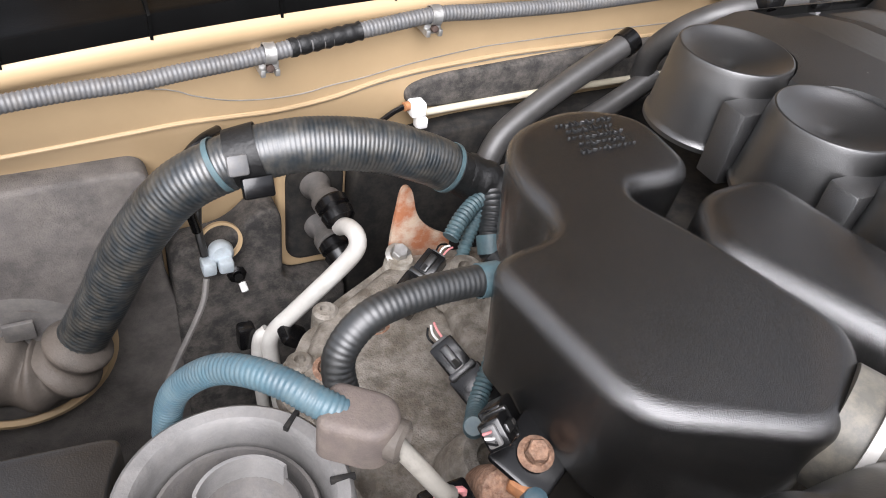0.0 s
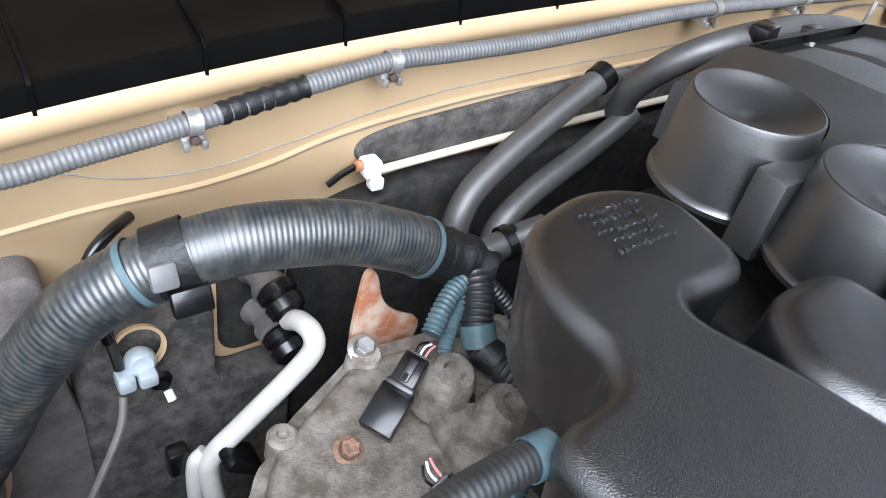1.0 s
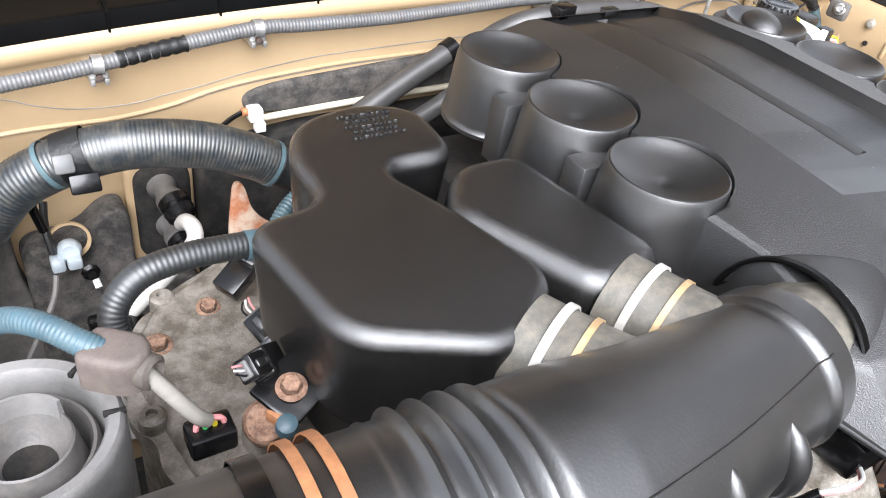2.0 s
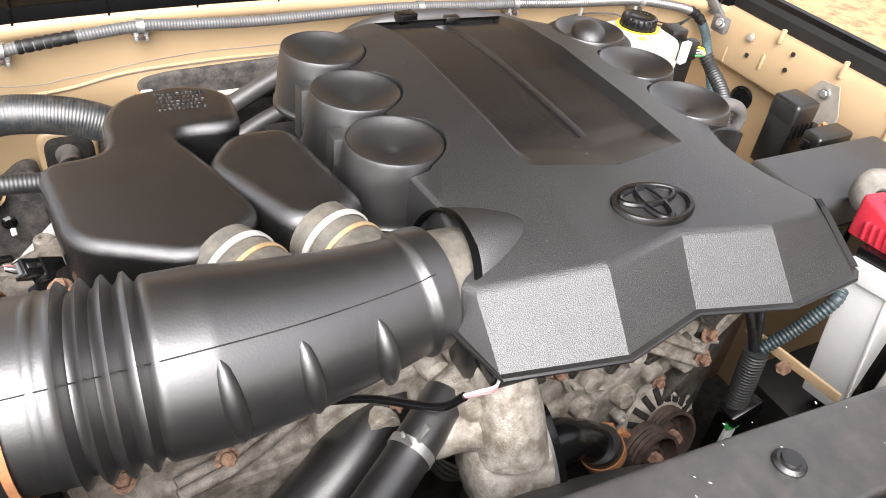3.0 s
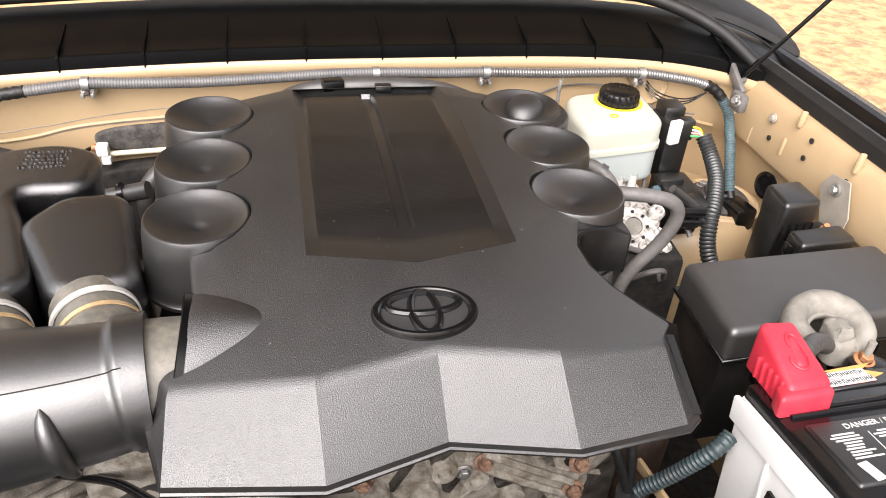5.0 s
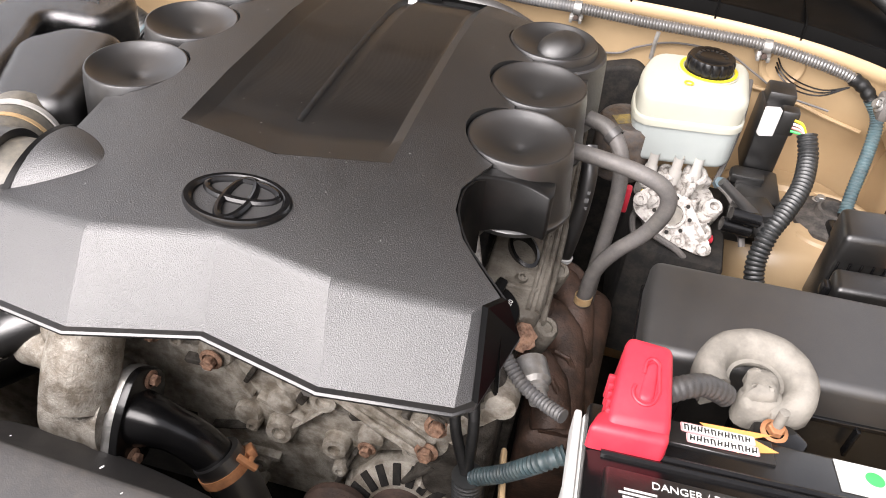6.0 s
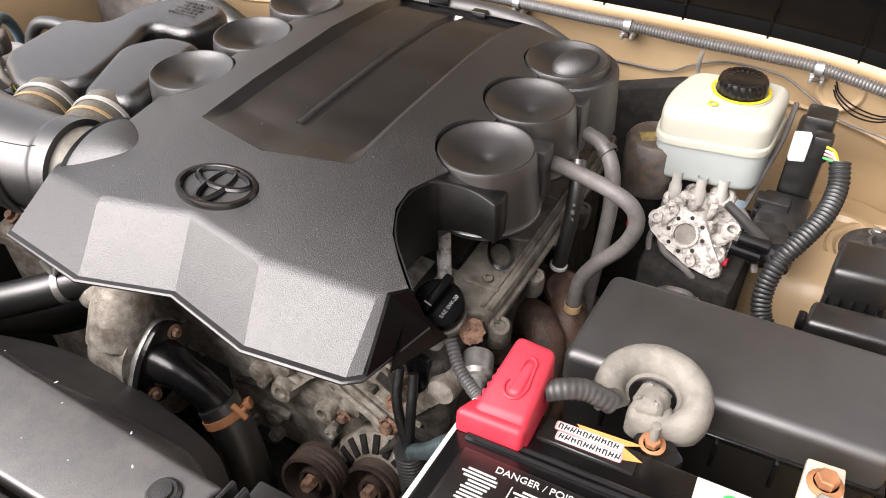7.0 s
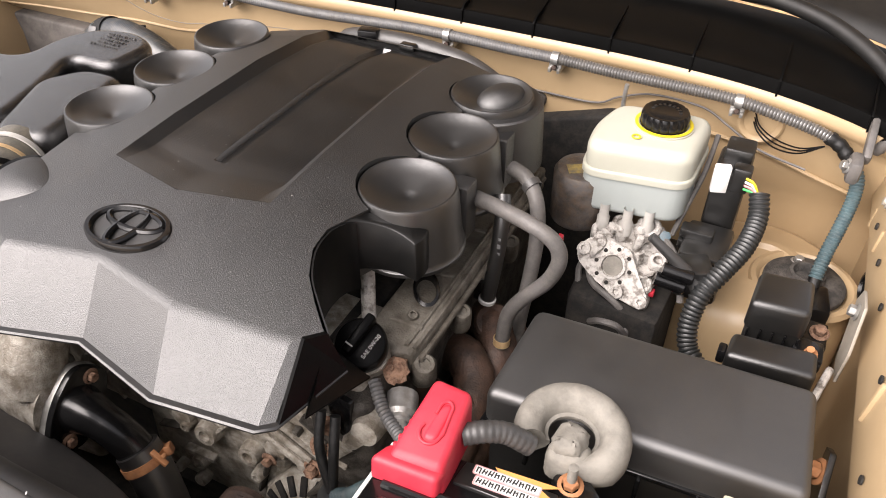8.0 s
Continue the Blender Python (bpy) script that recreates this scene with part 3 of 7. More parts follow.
tagged(part("firewall_trim", tube(on_firewall([(-0.362, 0.846), (-0.30, 0.849), (-0.2, 0.8525), (-0.1, 0.854), (0.2, 0.858)], 0.011), 0.0042, 0.03), M_CREAM), "pale bead below the firewall recess", "trim", "", "structure")
for nm, r, mt, label, line in (
        ("firewall_bead", 0.0026, M_TAN, "raised sealant bead along the firewall", [(-0.95, 0.862), (-0.82, 0.866), (-0.72, 0.8675), (-0.644, 0.8706), (-0.60, 0.8725), (-0.55, 0.871), (-0.508, 0.8705), (-0.455, 0.8765), (-0.405, 0.888), (-0.36, 0.894), (-0.30, 0.898), (-0.24, 0.901), (-0.15, 0.902), (0.0, 0.905), (0.15, 0.908)]),
        ("firewall_seam", 0.0007, M_FOAM, "thin grey seam line on the tan firewall", [(-0.66, 0.922), (-0.612, 0.913), (-0.588, 0.901), (-0.557, 0.8905), (-0.519, 0.8855), (-0.483, 0.886), (-0.457, 0.8905), (-0.42, 0.8945), (-0.38, 0.9015), (-0.34, 0.9065), (-0.30, 0.9105), (-0.26, 0.913), (-0.1, 0.916), (0.1, 0.918)]),
        ("firewall_seam", 0.0007, M_FOAM, "thin grey seam line on the tan firewall", [(-0.95, 0.8595), (-0.82, 0.8632), (-0.72, 0.8645), (-0.644, 0.8676), (-0.60, 0.8695), (-0.55, 0.868), (-0.508, 0.8675), (-0.455, 0.8735), (-0.405, 0.8845), (-0.36, 0.8905), (-0.30, 0.8945), (-0.24, 0.8975), (-0.15, 0.8985)])):
    tagged(part(nm, tube(on_firewall(line, 0.0003), r, 0.012, 8), mt), label, "trim", "", "structure")

h = thing("firewall_cable", (0.35, 0.44, 0.93), "thin grey cable running along the tan firewall", "cable")
part("run", tube([(0.17, 0.452, 0.903), (0.266, 0.450, 0.905), (0.300, 0.448, 0.922), (0.347, 0.446, 0.938), (0.416, 0.436, 0.940), (0.455, 0.428, 0.925), (0.50, 0.420, 0.905), (0.56, 0.405, 0.900)], 0.0016, 0.008, 6), M_GREY_HOSE, h)

# front: radiator shroud over the slam panel
shroud = thing("radiator_shroud", (-0.2, -0.41, 0.90), "dusty black plastic radiator cover with push clips", "cover")
out = [(-0.75, -0.462), (0.186, -0.455), (0.194, -0.395), (0.197, -0.388), (-0.05, -0.380), (-0.75, -0.372)]
part("panel", prism(out, 0.945, 0.966, 0.006, 3), M_MATT, shroud)
part("front_lip", box((-0.28, -0.468, 0.955), (0.94, 0.010, 0.02), 0.004), M_BLACK, shroud)
part("duct", prism([(-0.75, -0.395), (0.19, -0.398), (0.10, -0.340), (-0.02, -0.339), (-0.09, -0.343), (-0.17, -0.338), (-0.75, -0.330)], 0.70, 0.888, 0.02, 3), M_MATT, shroud)
edge = spline([(-0.75, -0.320, 0.775), (-0.46, -0.322, 0.772), (-0.33, -0.292, 0.770), (-0.21, -0.262, 0.768), (-0.10, -0.262, 0.766), (0.0, -0.274, 0.764), (0.055, -0.292, 0.762), (0.090, -0.335, 0.762)], 0.012)
bm = bmesh.new()
rows = [[bm.verts.new((p.x + 0.01 * u, p.y + (-0.362 - p.y) * u, p.z + dz + (0.875 - p.z) * u ** 1.25)) for p in edge] for u, dz in ((0, -0.07), (0.0, -0.004), (0.012, 0.0), (0.06, 0.002), (0.3, 0.004), (0.6, 0.004), (1, 0.002))]
for a, b in zip(rows, rows[1:]):
    for k in range(len(edge) - 1):
        bm.faces.new((a[k], a[k + 1], b[k + 1], b[k]))
part("fan_shroud", bm, M_SHROUD, shroud, "dusty grey-black fan shroud", 50)
for x in (0.196, 0.207):
    part("end_bar", box((x, -0.43, 0.957), (0.004, 0.10, 0.016), 0.0015, Matrix.Rotation(-0.06, 4, "Z")), M_BLACK, shroud)
part("end_plate", box((0.225, -0.42, 0.935), (0.05, 0.12, 0.01), 0.003), M_BLACK, shroud)
for x, y in ((-0.049, -0.415), (0.165, -0.412), (-0.27, -0.412)):
    part("push_clip", lathe([(0.0125, 0.966), (0.0125, 0.968), (0.010, 0.9705), (0.0075, 0.9705), (0.007, 0.9725), (0, 0.973)], 24, Matrix.Translation((x, y, 0))), M_BLACK, shroud, "round black push clip")
rng = random.Random(4)
bm = bmesh.new()
for k in range(16):
    s = rng.uniform(0.0003, 0.0008)
    lathe([(0, 0), (s, 0.0002), (s * 0.8, s * 0.4), (0, s * 0.5)], 6, Matrix.Translation((rng.uniform(-0.2, 0.18), rng.uniform(-0.45, -0.37), 0.966)) @ Matrix.Rotation(rng.uniform(0, 3), 4, "Z") @ Matrix.Diagonal((1, 2.2, 1, 1)), bm)
tagged(part("grit", bm, M_PRINT), "pale grit and flakes lying on the radiator cover", "grit", "", "stuff")
slam = prism([(-0.75, -0.56), (0.20, -0.56), (0.30, -0.50), (0.19, -0.474), (-0.75, -0.474)], 0.88, 0.948, 0.01, 3)
tagged(part("slam_panel", slam, M_CREAM), "pale painted panel ahead of the radiator", "panel", "", "structure")

# ---- engine cover ----
cover = thing("engine_cover", (0.011, 0.02, 0.93), "matt black plastic engine cover with six round cups", "engine cover")
CX = 0.010
CUPS = {-1: (-0.183, (0.001, 0.110, 0.222)), 1: (0.199, (0.009, 0.114, 0.221))}


RIDGE = [(-0.30, 1.008), (-0.21, 1.009), (-0.10, 1.020), (0.0, 1.024), (0.15, 1.024), (0.25, 1.016), (0.305, 1.003), (0.33, 0.995)]


def spine(y):
    """Height of the plate along its middle."""
    for (a, p), (b, q) in zip(RIDGE, RIDGE[1:]):
        if y <= b:
            return p + (q - p) * (y - a) / (b - a)
    return RIDGE[-1][1]


def crown(x, y):
    """The plate is level in the middle and falls away towards its sides."""
    return spine(y) - 0.020 * (max(0.0, abs(x - CX) - 0.095) / 0.105) ** 1.2


def scallop(side):
    """Plate edge running round the inner side of three cups."""
    x, ys_ = CUPS[side]
    out = []
    for y in (ys_ if side > 0 else ys_[::-1]):
        for k in range(13):
            a = radians(252 - 144 * k / 12) if side > 0 else radians(72 - 144 * k / 12)
            out.append((x + 0.0512 * math.cos(a), y + 0.0512 * math.sin(a)))
    return out


FRONT = [(-0.202, -0.190), (-0.194, -0.203), (-0.086, -0.226), (0.009, -0.205), (0.104, -0.224), (0.204, -0.203), (0.211, -0.198), (0.222, -0.181),
         (0.200, -0.160), (0.181, -0.139), (0.168, -0.112), (0.166, -0.085), (0.174, -0.063)]
TOP = FRONT + scallop(1) + [(0.20, 0.300), (0.13, 0.314), (0.01, 0.320), (-0.10, 0.314), (-0.175, 0.300)] + scallop(-1) + [(-0.188, -0.049), (-0.182, -0.10), (-0.188, -0.15)]
BOT = {0: (-0.211, -0.205, 0.956), 1: (-0.198, -0.262, 0.953), 2: (-0.083, -0.277, 0.952), 3: (0.013, -0.250, 0.952), 4: (0.113, -0.272, 0.952),
       5: (0.209, -0.261, 0.953), 6: (0.219, -0.252, 0.953), 7: (0.236, -0.178, 0.952)}
bm = bmesh.new()
top = [bm.verts.new((x, y, crown(x, y))) for x, y in TOP]
bot = [bm.verts.new(BOT[k] if k in BOT else (x * 1.01, y, 0.935)) for k, (x, y) in enumerate(TOP)]
SIDE_Y = [-0.086, -0.04, 0.0, 0.05, 0.10, 0.15, 0.20, 0.25, 0.28, 0.305]
PANEL = [(CX, -0.106)] + [(CX + 0.0952, y) for y in SIDE_Y] + [(CX - 0.0952, y) for y in SIDE_Y[::-1]]
hole = [bm.verts.new((x, y, spine(y))) for x, y in PANEL]
for k in range(len(TOP)):
    j = (k + 1) % len(TOP)
    bm.faces.new((bot[k], bot[j], top[j], top[k]))
fill(bm, [top, hole])
bm.normal_update()
rim = set(top[:8]) | set(top[len(FRONT) + 39:len(FRONT) + 44]) | set(top[-4:])
edge = [e for e in bm.edges if all(v in rim for v in e.verts) and not e.is_boundary and e.calc_face_angle(0) > 0.4]
bmesh.ops.bevel(bm, geom=edge, offset=0.006, segments=4, affect="EDGES", profile=0.5)
part("shell", bm, M_COVER, cover, angle=13)
# sunk centre panel: cross-section drawn along y, with a ramp in front
bm = bmesh.new()
xs = [-0.0952, -0.083, -0.0806, -0.0085, -0.0055, 0.0055, 0.0085, 0.0806, 0.083, 0.0952]
ys = [0, 0.012, 0.03, 0.042, 0.046, 0.060, 0.063, 0.106, 0.15, 0.2, 0.256, 0.30, 0.336, 0.36, 0.387, 0.391]
rows = []
for j, v in enumerate(ys):
    row = []
    for x in xs:
        front = -0.106 + 0.02 * abs(x) / 0.0952
        y = front + (0.305 - front) * v / 0.391
        d = 0.0
        if abs(x) < 0.09:
            d = 0.009 * min(1.0, v / 0.042)
        if abs(x) < 0.006 and 0.062 <= v < 0.389:
            d += 0.006
        row.append(bm.verts.new((CX + x, y, spine(y) - d)))
    rows.append(row)
for a, b in zip(rows, rows[1:]):
    for k in range(len(xs) - 1):
        bm.faces.new((a[k], a[k + 1], b[k + 1], b[k]))
part("centre_panel", bm, M_PANEL, cover, "sunk ribbed black panel", 20)
# fine cross ribs of the sunk panel
bm = bmesh.new()
for k in range(140):
    y = -0.030 + 0.0023 * k
    for x0, x1 in ((-0.079, -0.0095), (0.0095, 0.079)):
        z = spine(y) - 0.0089
        a, b = CX + x0, CX + x1
        vs = [bm.verts.new(p) for p in ((a, y, z), (b, y, z), (b, y + 0.0008, z + 0.00010), (a, y + 0.0008, z + 0.00010), (a, y + 0.0016, z), (b, y + 0.0016, z))]
        bm.faces.new((vs[0], vs[1], vs[2], vs[3]))
        bm.faces.new((vs[3], vs[2], vs[5], vs[4]))
part("fine_ribs", bm, M_PANEL, cover, "", 30)["kind"] = "stuff"
# bottom flange along the front
pts = [Vector(BOT[k]) + Vector((0, -0.001, -0.001)) for k in range(8)]
bm = bmesh.new()
way = [Vector((-1, -0.3, 0))] + [Vector((0, -1, 0))] * 5 + [Vector((0.7, -0.7, 0)), Vector((1, -0.2, 0))]
loops = [[bm.verts.new(p + w.normalized() * d + Vector((0, 0, h))) for p, w in zip(pts, way)] for d, h in ((-0.002, 0.0012), (0.0036, 0.0010), (0.0052, -0.0004), (0.0052, -0.0022), (0.0036, -0.0036), (-0.002, -0.0036))]
for a, b in zip(loops, loops[1:] + loops[:1]):
    for k in range(len(pts) - 1):
        bm.faces.new((a[k], a[k + 1], b[k + 1], b[k]))
part("edge_lip", bm, M_BLACK, cover, "smooth rounded edge")
# smooth dark wall round the filler cut-out
edge = [(0.224, -0.1795), (0.202, -0.159), (0.1825, -0.1385), (0.1695, -0.112), (0.1675, -0.085), (0.1735, -0.068), (0.180, -0.0625)]
edge = [(p.x, p.y) for p in spline([(x, y, 0) for x, y in edge], 0.004)]
bm = bmesh.new()
rows = [[bm.verts.new((x + dx, y, z or crown(x, y) - 0.0015)) for x, y in edge] for dx, z in ((0.0024, 0.925), (0.0024, 0), (0.0005, 0), (0.0005, 0.925))]
for a, b in zip(rows, rows[1:] + rows[:1]):
    for k in range(len(edge) - 1):
        bm.faces.new((a[k], a[k + 1], b[k + 1], b[k]))
part("cutout_wall", bm, M_SATIN, cover, "smooth black cut-out wall", 60)
# plain side wing towards the filler
quad = [Vector((0.2135, -0.197, 0.993)), Vector((0.2250, -0.181, 0.990)), Vector((0.2395, -0.180, 0.953)), Vector((0.2225, -0.2525, 0.954))]
nrm = (quad[1] - quad[0]).cross(quad[2] - quad[0]).normalized()
nrm = nrm if nrm.x > 0 else -nrm
bm = bmesh.new()
outer, inner = [bm.verts.new(q + nrm * 0.002) for q in quad], [bm.verts.new(q - nrm * 0.004) for q in quad]
bm.faces.new(outer)
bm.faces.new(inner[::-1])
for k in range(4):
    bm.faces.new((outer[k], inner[k], inner[(k + 1) % 4], outer[(k + 1) % 4]))
part("side_wing", bm, M_TRAY, cover, "black side wing", 20)
# bulge over the intake mouth, fading into the plate, with a dark rounded opening
bm = bmesh.new()
rows = []
for i in range(17):
    u = i / 16
    h = 1 - u ** 1.3
    rows.append([bm.verts.new((-0.196 + 0.087 * u + 0.012 * math.sin(a) * (1 - u), -0.142 - 0.006 * u - (0.060 - 0.018 * u) * math.cos(a) * (1 - 0.75 * u ** 1.6), 0.962 + 0.040 * u + (0.0480 * h + 0.002) * math.sin(a))) for a in (math.pi * (k / 28) for k in range(29))])
for a, b in zip(rows, rows[1:]):
    for k in range(28):
        bm.faces.new((a[k], a[k + 1], b[k + 1], b[k]))
part("intake_bulge", bm, M_COVER, cover, angle=60)
# near-black rim and return stand in for the shade inside the mouth
bm = bmesh.new()
rows = []
for d, r in ((0.006, 0.0012), (0.0, 0.0014), (-0.0012, 0.0), (0.0, -0.002), (0.03, -0.003)):
    rows.append([bm.verts.new((-0.196 + d + 0.012 * math.sin(a), -0.142 - (0.060 + r) * math.cos(a), 0.962 + (0.0500 + r) * math.sin(a))) for a in (math.pi * (k / 28) for k in range(29))])
for a, b in zip(rows, rows[1:]):
    for k in range(28):
        bm.faces.new((a[k], a[k + 1], b[k + 1], b[k]))
part("mouth_rim", bm, M_TRAY, cover, "rim of the intake opening, near-black for the shade inside", 40)


def cup(x, y, side, lump=False):
    """Flared column with a dished top; a web ties it to the plate."""
    prof = [(0, 0.9955), (0.004, 0.9955), (0.0075, 0.9975), (0.012, 0.9985), (0.030, 1.0042), (0.0425, 1.0090), (0.0455, 1.0118), (0.0472, 1.0126), (0.0486, 1.0122), (0.0493, 1.0105), (0.0497, 1.007), (0.0510, 1.001),
            (0.0520, 0.990), (0.0540, 0.968), (0.0562, 0.950), (0.0568, 0.946), (0.0585, 0.944), (0.0585, 0.940), (0.0540, 0.938)]
    bm = lathe(prof, 64, Matrix.Translation((x, y, 0)))
    c = part("cup", bm, M_CUP, cover, "dished round cup", 32)
    if lump:
        bm = bmesh.new()
        bmesh.ops.create_icosphere(bm, subdivisions=3, radius=0.026)
        bmesh.ops.transform(bm, matrix=Matrix.Translation((x + 0.009, y + 0.010, 0.999)) @ Matrix.Rotation(-0.5, 4, "Z") @ Matrix.Diagonal((0.95, 1.3, 0.72, 1)), verts=bm.verts)
        part("raised_boss", bm, M_COVER, c)
        part("corner_shell", lathe([(0.0500, 1.0035), (0.0585, 1.0035), (0.0610, 1.0015), (0.0620, 0.995), (0.0640, 0.960), (0.0655, 0.925), (0.0630, 0.925)], 56, Matrix.Translation((x, y, 0))), M_COVER, c, "rounded corner of the cover")
    return c


for side, (x, ysets) in CUPS.items():
    for k, y in enumerate(ysets):
        cup(x, y, side, side > 0 and k == 2)
    for y in ((ysets[0] + ysets[1]) / 2, (ysets[1] + ysets[2]) / 2):
        part("web", prism([(x - 0.047, y - 0.013), (x + 0.047, y - 0.013), (x + 0.047, y + 0.013), (x - 0.047, y + 0.013)], 0.93, 0.994, 0.003, 2), M_COVER, cover)
front = [(p.x, p.y) for p in spline([(0.1655, -0.098, 0), (0.1660, -0.084, 0), (0.1695, -0.0715, 0), (0.178, -0.0610, 0), (0.191, -0.0535, 0), (0.206, -0.0490, 0), (0.2185, -0.0480, 0), (0.2290, -0.0495, 0), (0.2390, -0.0520, 0)], 0.004)]
post = prism(front + [(0.2410, -0.0400), (0.2400, -0.026), (0.222, -0.033), (0.2, -0.037), (0.180, -0.042), (0.163, -0.060), (0.160, -0.098)], 0.948, 1.0025, 0.0012, 1)
for v in post.verts:
    if v.co.z > 0.99:
        v.co.z += crown(v.co.x, v.co.y) - 1.0042
part("side_post", post, M_SATIN, cover, "smooth curved black wall beside the cup", 50)

# pale lint and dust specks lying on the cover
rng = random.Random(12)
bm = bmesh.new()
for k in range(34):
    x, y = rng.uniform(-0.12, 0.15), rng.uniform(-0.20, 0.28)
    sunk = 0.0088 if abs(x - CX) < 0.078 and y > -0.06 else 0.0
    r = rng.uniform(0.0002, 0.00045)
    lathe([(0, 0), (r, 0.0002), (r * 0.7, r * 0.5), (0, r * 0.6)], 5, Matrix.Translation((x, y, crown(x, y) - sunk)) @ Matrix.Rotation(rng.uniform(0, 3), 4, "Z") @ Matrix.Diagonal((1, rng.uniform(1, 3.5), 1, 1)), bm)
tagged(part("dust_specks", bm, M_PRINT), "pale dust specks lying on the engine cover", "dust", "", "stuff")

# oval badge: plain rings on a sunk field
badge = part("badge", lathe([(0.0, 0.0025), (0.80, 0.0025), (0.82, 0.0080), (0.87, 0.0098), (0.96, 0.0098), (1.0, 0.0075), (1.01, 0.0)], 56,
                            Matrix.Translation((0.006, -0.166, 1.0075)) @ Matrix.Diagonal((0.044, 0.031, 1, 1))), M_GLOSS, cover, "oval black badge")
for cx, cy, a, b in ((0.0, 0.0, 0.011, 0.0255), (0.0, 0.010, 0.030, 0.012)):
    loop = [Vector((0.006 + cx + a * math.cos(2 * math.pi * k / 40), -0.166 + cy + b * math.sin(2 * math.pi * k / 40), 1.0142)) for k in range(41)]
    part("badge_ring", sweep(bmesh.new(), loop, 0.0034, 8), M_GLOSS, badge)

# ---- intake plenum and resonator ----
plenum = thing("intake_plenum", (-0.42, 0.03, 0.88), "satin black plastic intake plenum with moulded lettering bars", "plenum")
OUT = [(-0.502, 0.080), (-0.485, -0.045), (-0.388, -0.096), (-0.322, -0.046), (-0.350, 0.050), (-0.378, 0.115),
       (-0.304, 0.112), (-0.298, 0.192), (-0.350, 0.218), (-0.416, 0.200), (-0.440, 0.150), (-0.436, 0.088)]
part("body", pillow(smooth_outline(OUT, 4, 0.028), 0.900, 0.986, 0.0125, seg=8, wall=-0.006), M_PLENUM, plenum, angle=60)
part("seam", pillow(inset(smooth_outline(OUT, 3), 0.008), 0.896, 0.902, 0.002, seg=2), M_PLENUM, plenum)
part("lower_body", pillow(inset(smooth_outline(OUT, 3), 0.036), 0.80, 0.897, 0.002, seg=2), M_BLACK, plenum)
rng = random.Random(21)
for k in range(5):
    x = -0.380 + 0.004 * (k % 2)
    while x < -0.332 - 0.004 * (k % 2):
        w = rng.uniform(0.0016, 0.0044)
        tall = rng.random() < 0.5
        part("moulded_bar", box((x + w / 2, 0.190 - 0.0085 * k, 0.9863), (w, 0.0048 if tall else 0.0018, 0.0026), 0.0006, Matrix.Rotation(rng.uniform(-0.25, 0.25), 4, "Z")), M_PLENUM, plenum)
        x += w + rng.uniform(0.0012, 0.0026)
part("front_gusset", box((-0.425, -0.072, 0.872), (0.09, 0.02, 0.012), 0.004, Matrix.Rotation(-0.4, 4, "Z")), M_BLACK, plenum)
res = thing("intake_resonator", (-0.29, 0.01, 0.90), "satin black plastic resonator box beside the plenum", "resonator")
OUT2 = [(-0.350, 0.042), (-0.320, 0.088), (-0.266, 0.090), (-0.238, -0.056), (-0.300, -0.066)]
part("body", pillow(inset(smooth_outline(OUT2[::-1], 4, 0.018), -0.008), 0.88, 0.989, 0.0165, seg=8, wall=0.004), M_PLENUM, res, angle=60)
part("fleck", box((-0.262, -0.01, 0.9883), (0.004, 0.0015, 0.0006), 0.0002), M_PRINT, res)

# ---- intake hose ----
hose = thing("intake_hose", (-0.40, -0.165, 0.88), "large black rubber intake hose with a bellows section", "hose")
AX = [(-0.66, -0.150, 0.935), (-0.56, -0.158, 0.942), (-0.45, -0.167, 0.948), (-0.35, -0.168, 0.950), (-0.27, -0.162, 0.953), (-0.222, -0.156, 0.957), (-0.214, -0.155, 0.9573)]
path = spline(AX, 0.003)


def hose_r(i, u):
    x = path[i].x
    r = 0.070 if x < -0.40 else 0.070 - 0.020 * (x + 0.40) / 0.19
    if x > -0.236:
        r += 0.0045 * min(1, (x + 0.236) / 0.004)
    if -0.496 < x < -0.438:
        r += 0.0050 * math.sin(2 * math.pi * (x + 0.496) / 0.0145)
    if abs(x + 0.508) < 0.002:
        r += 0.0015
    return r


part("main_hose", sweep(bmesh.new(), path, hose_r, 48), M_RUBBER, hose, angle=60)
for x, r in ((-0.272, 0.055), (-0.334, 0.062), (-0.392, 0.068)):
    pts = [Vector((x + 0.010 * (a - 3.3), -0.165 + (r + 0.002) * math.cos(a), 0.950 + (r + 0.002) * math.sin(a))) for a in [2.42 + 0.125 * k for k in range(12)]]
    part("rib", sweep(bmesh.new(), pts, lambda i, u: 0.0012 + 0.0075 * math.sin(math.pi * u ** 0.8) ** 0.8, 10), M_RUBBER, hose)
seam = []
for p in path[8:-4]:
    i = path.index(p)
    r = hose_r(i, 0) + 0.0004
    a = 0.72 + 0.25 * i / len(path)
    seam.append(p + Vector((0, -r * math.cos(a), r * math.sin(a))))
part("mould_seam", sweep(bmesh.new(), seam, 0.0005, 6), M_DARK, hose)
part("throttle_elbow", sweep(bmesh.new(), spline([(-0.232, -0.158, 0.956), (-0.205, -0.153, 0.957), (-0.17, -0.15, 0.957)], 0.006), lambda i, u: 0.0495 - 0.004 * u, 36), M_CLEAR, hose, "dusty grey throttle elbow")
for x in (-0.532, -0.546):
    band((x, -0.159, 0.942), (1, -0.07, 0.05), 0.0738, 0.006, 0.0012, hose, M_COPPER, "clamp_band", "orange rusted clamp band")
band((-0.566, -0.158, 0.9413), (1, -0.07, 0.05), 0.0725, 0.012, 0.001, hose, M_GLOSS, "end_collar")
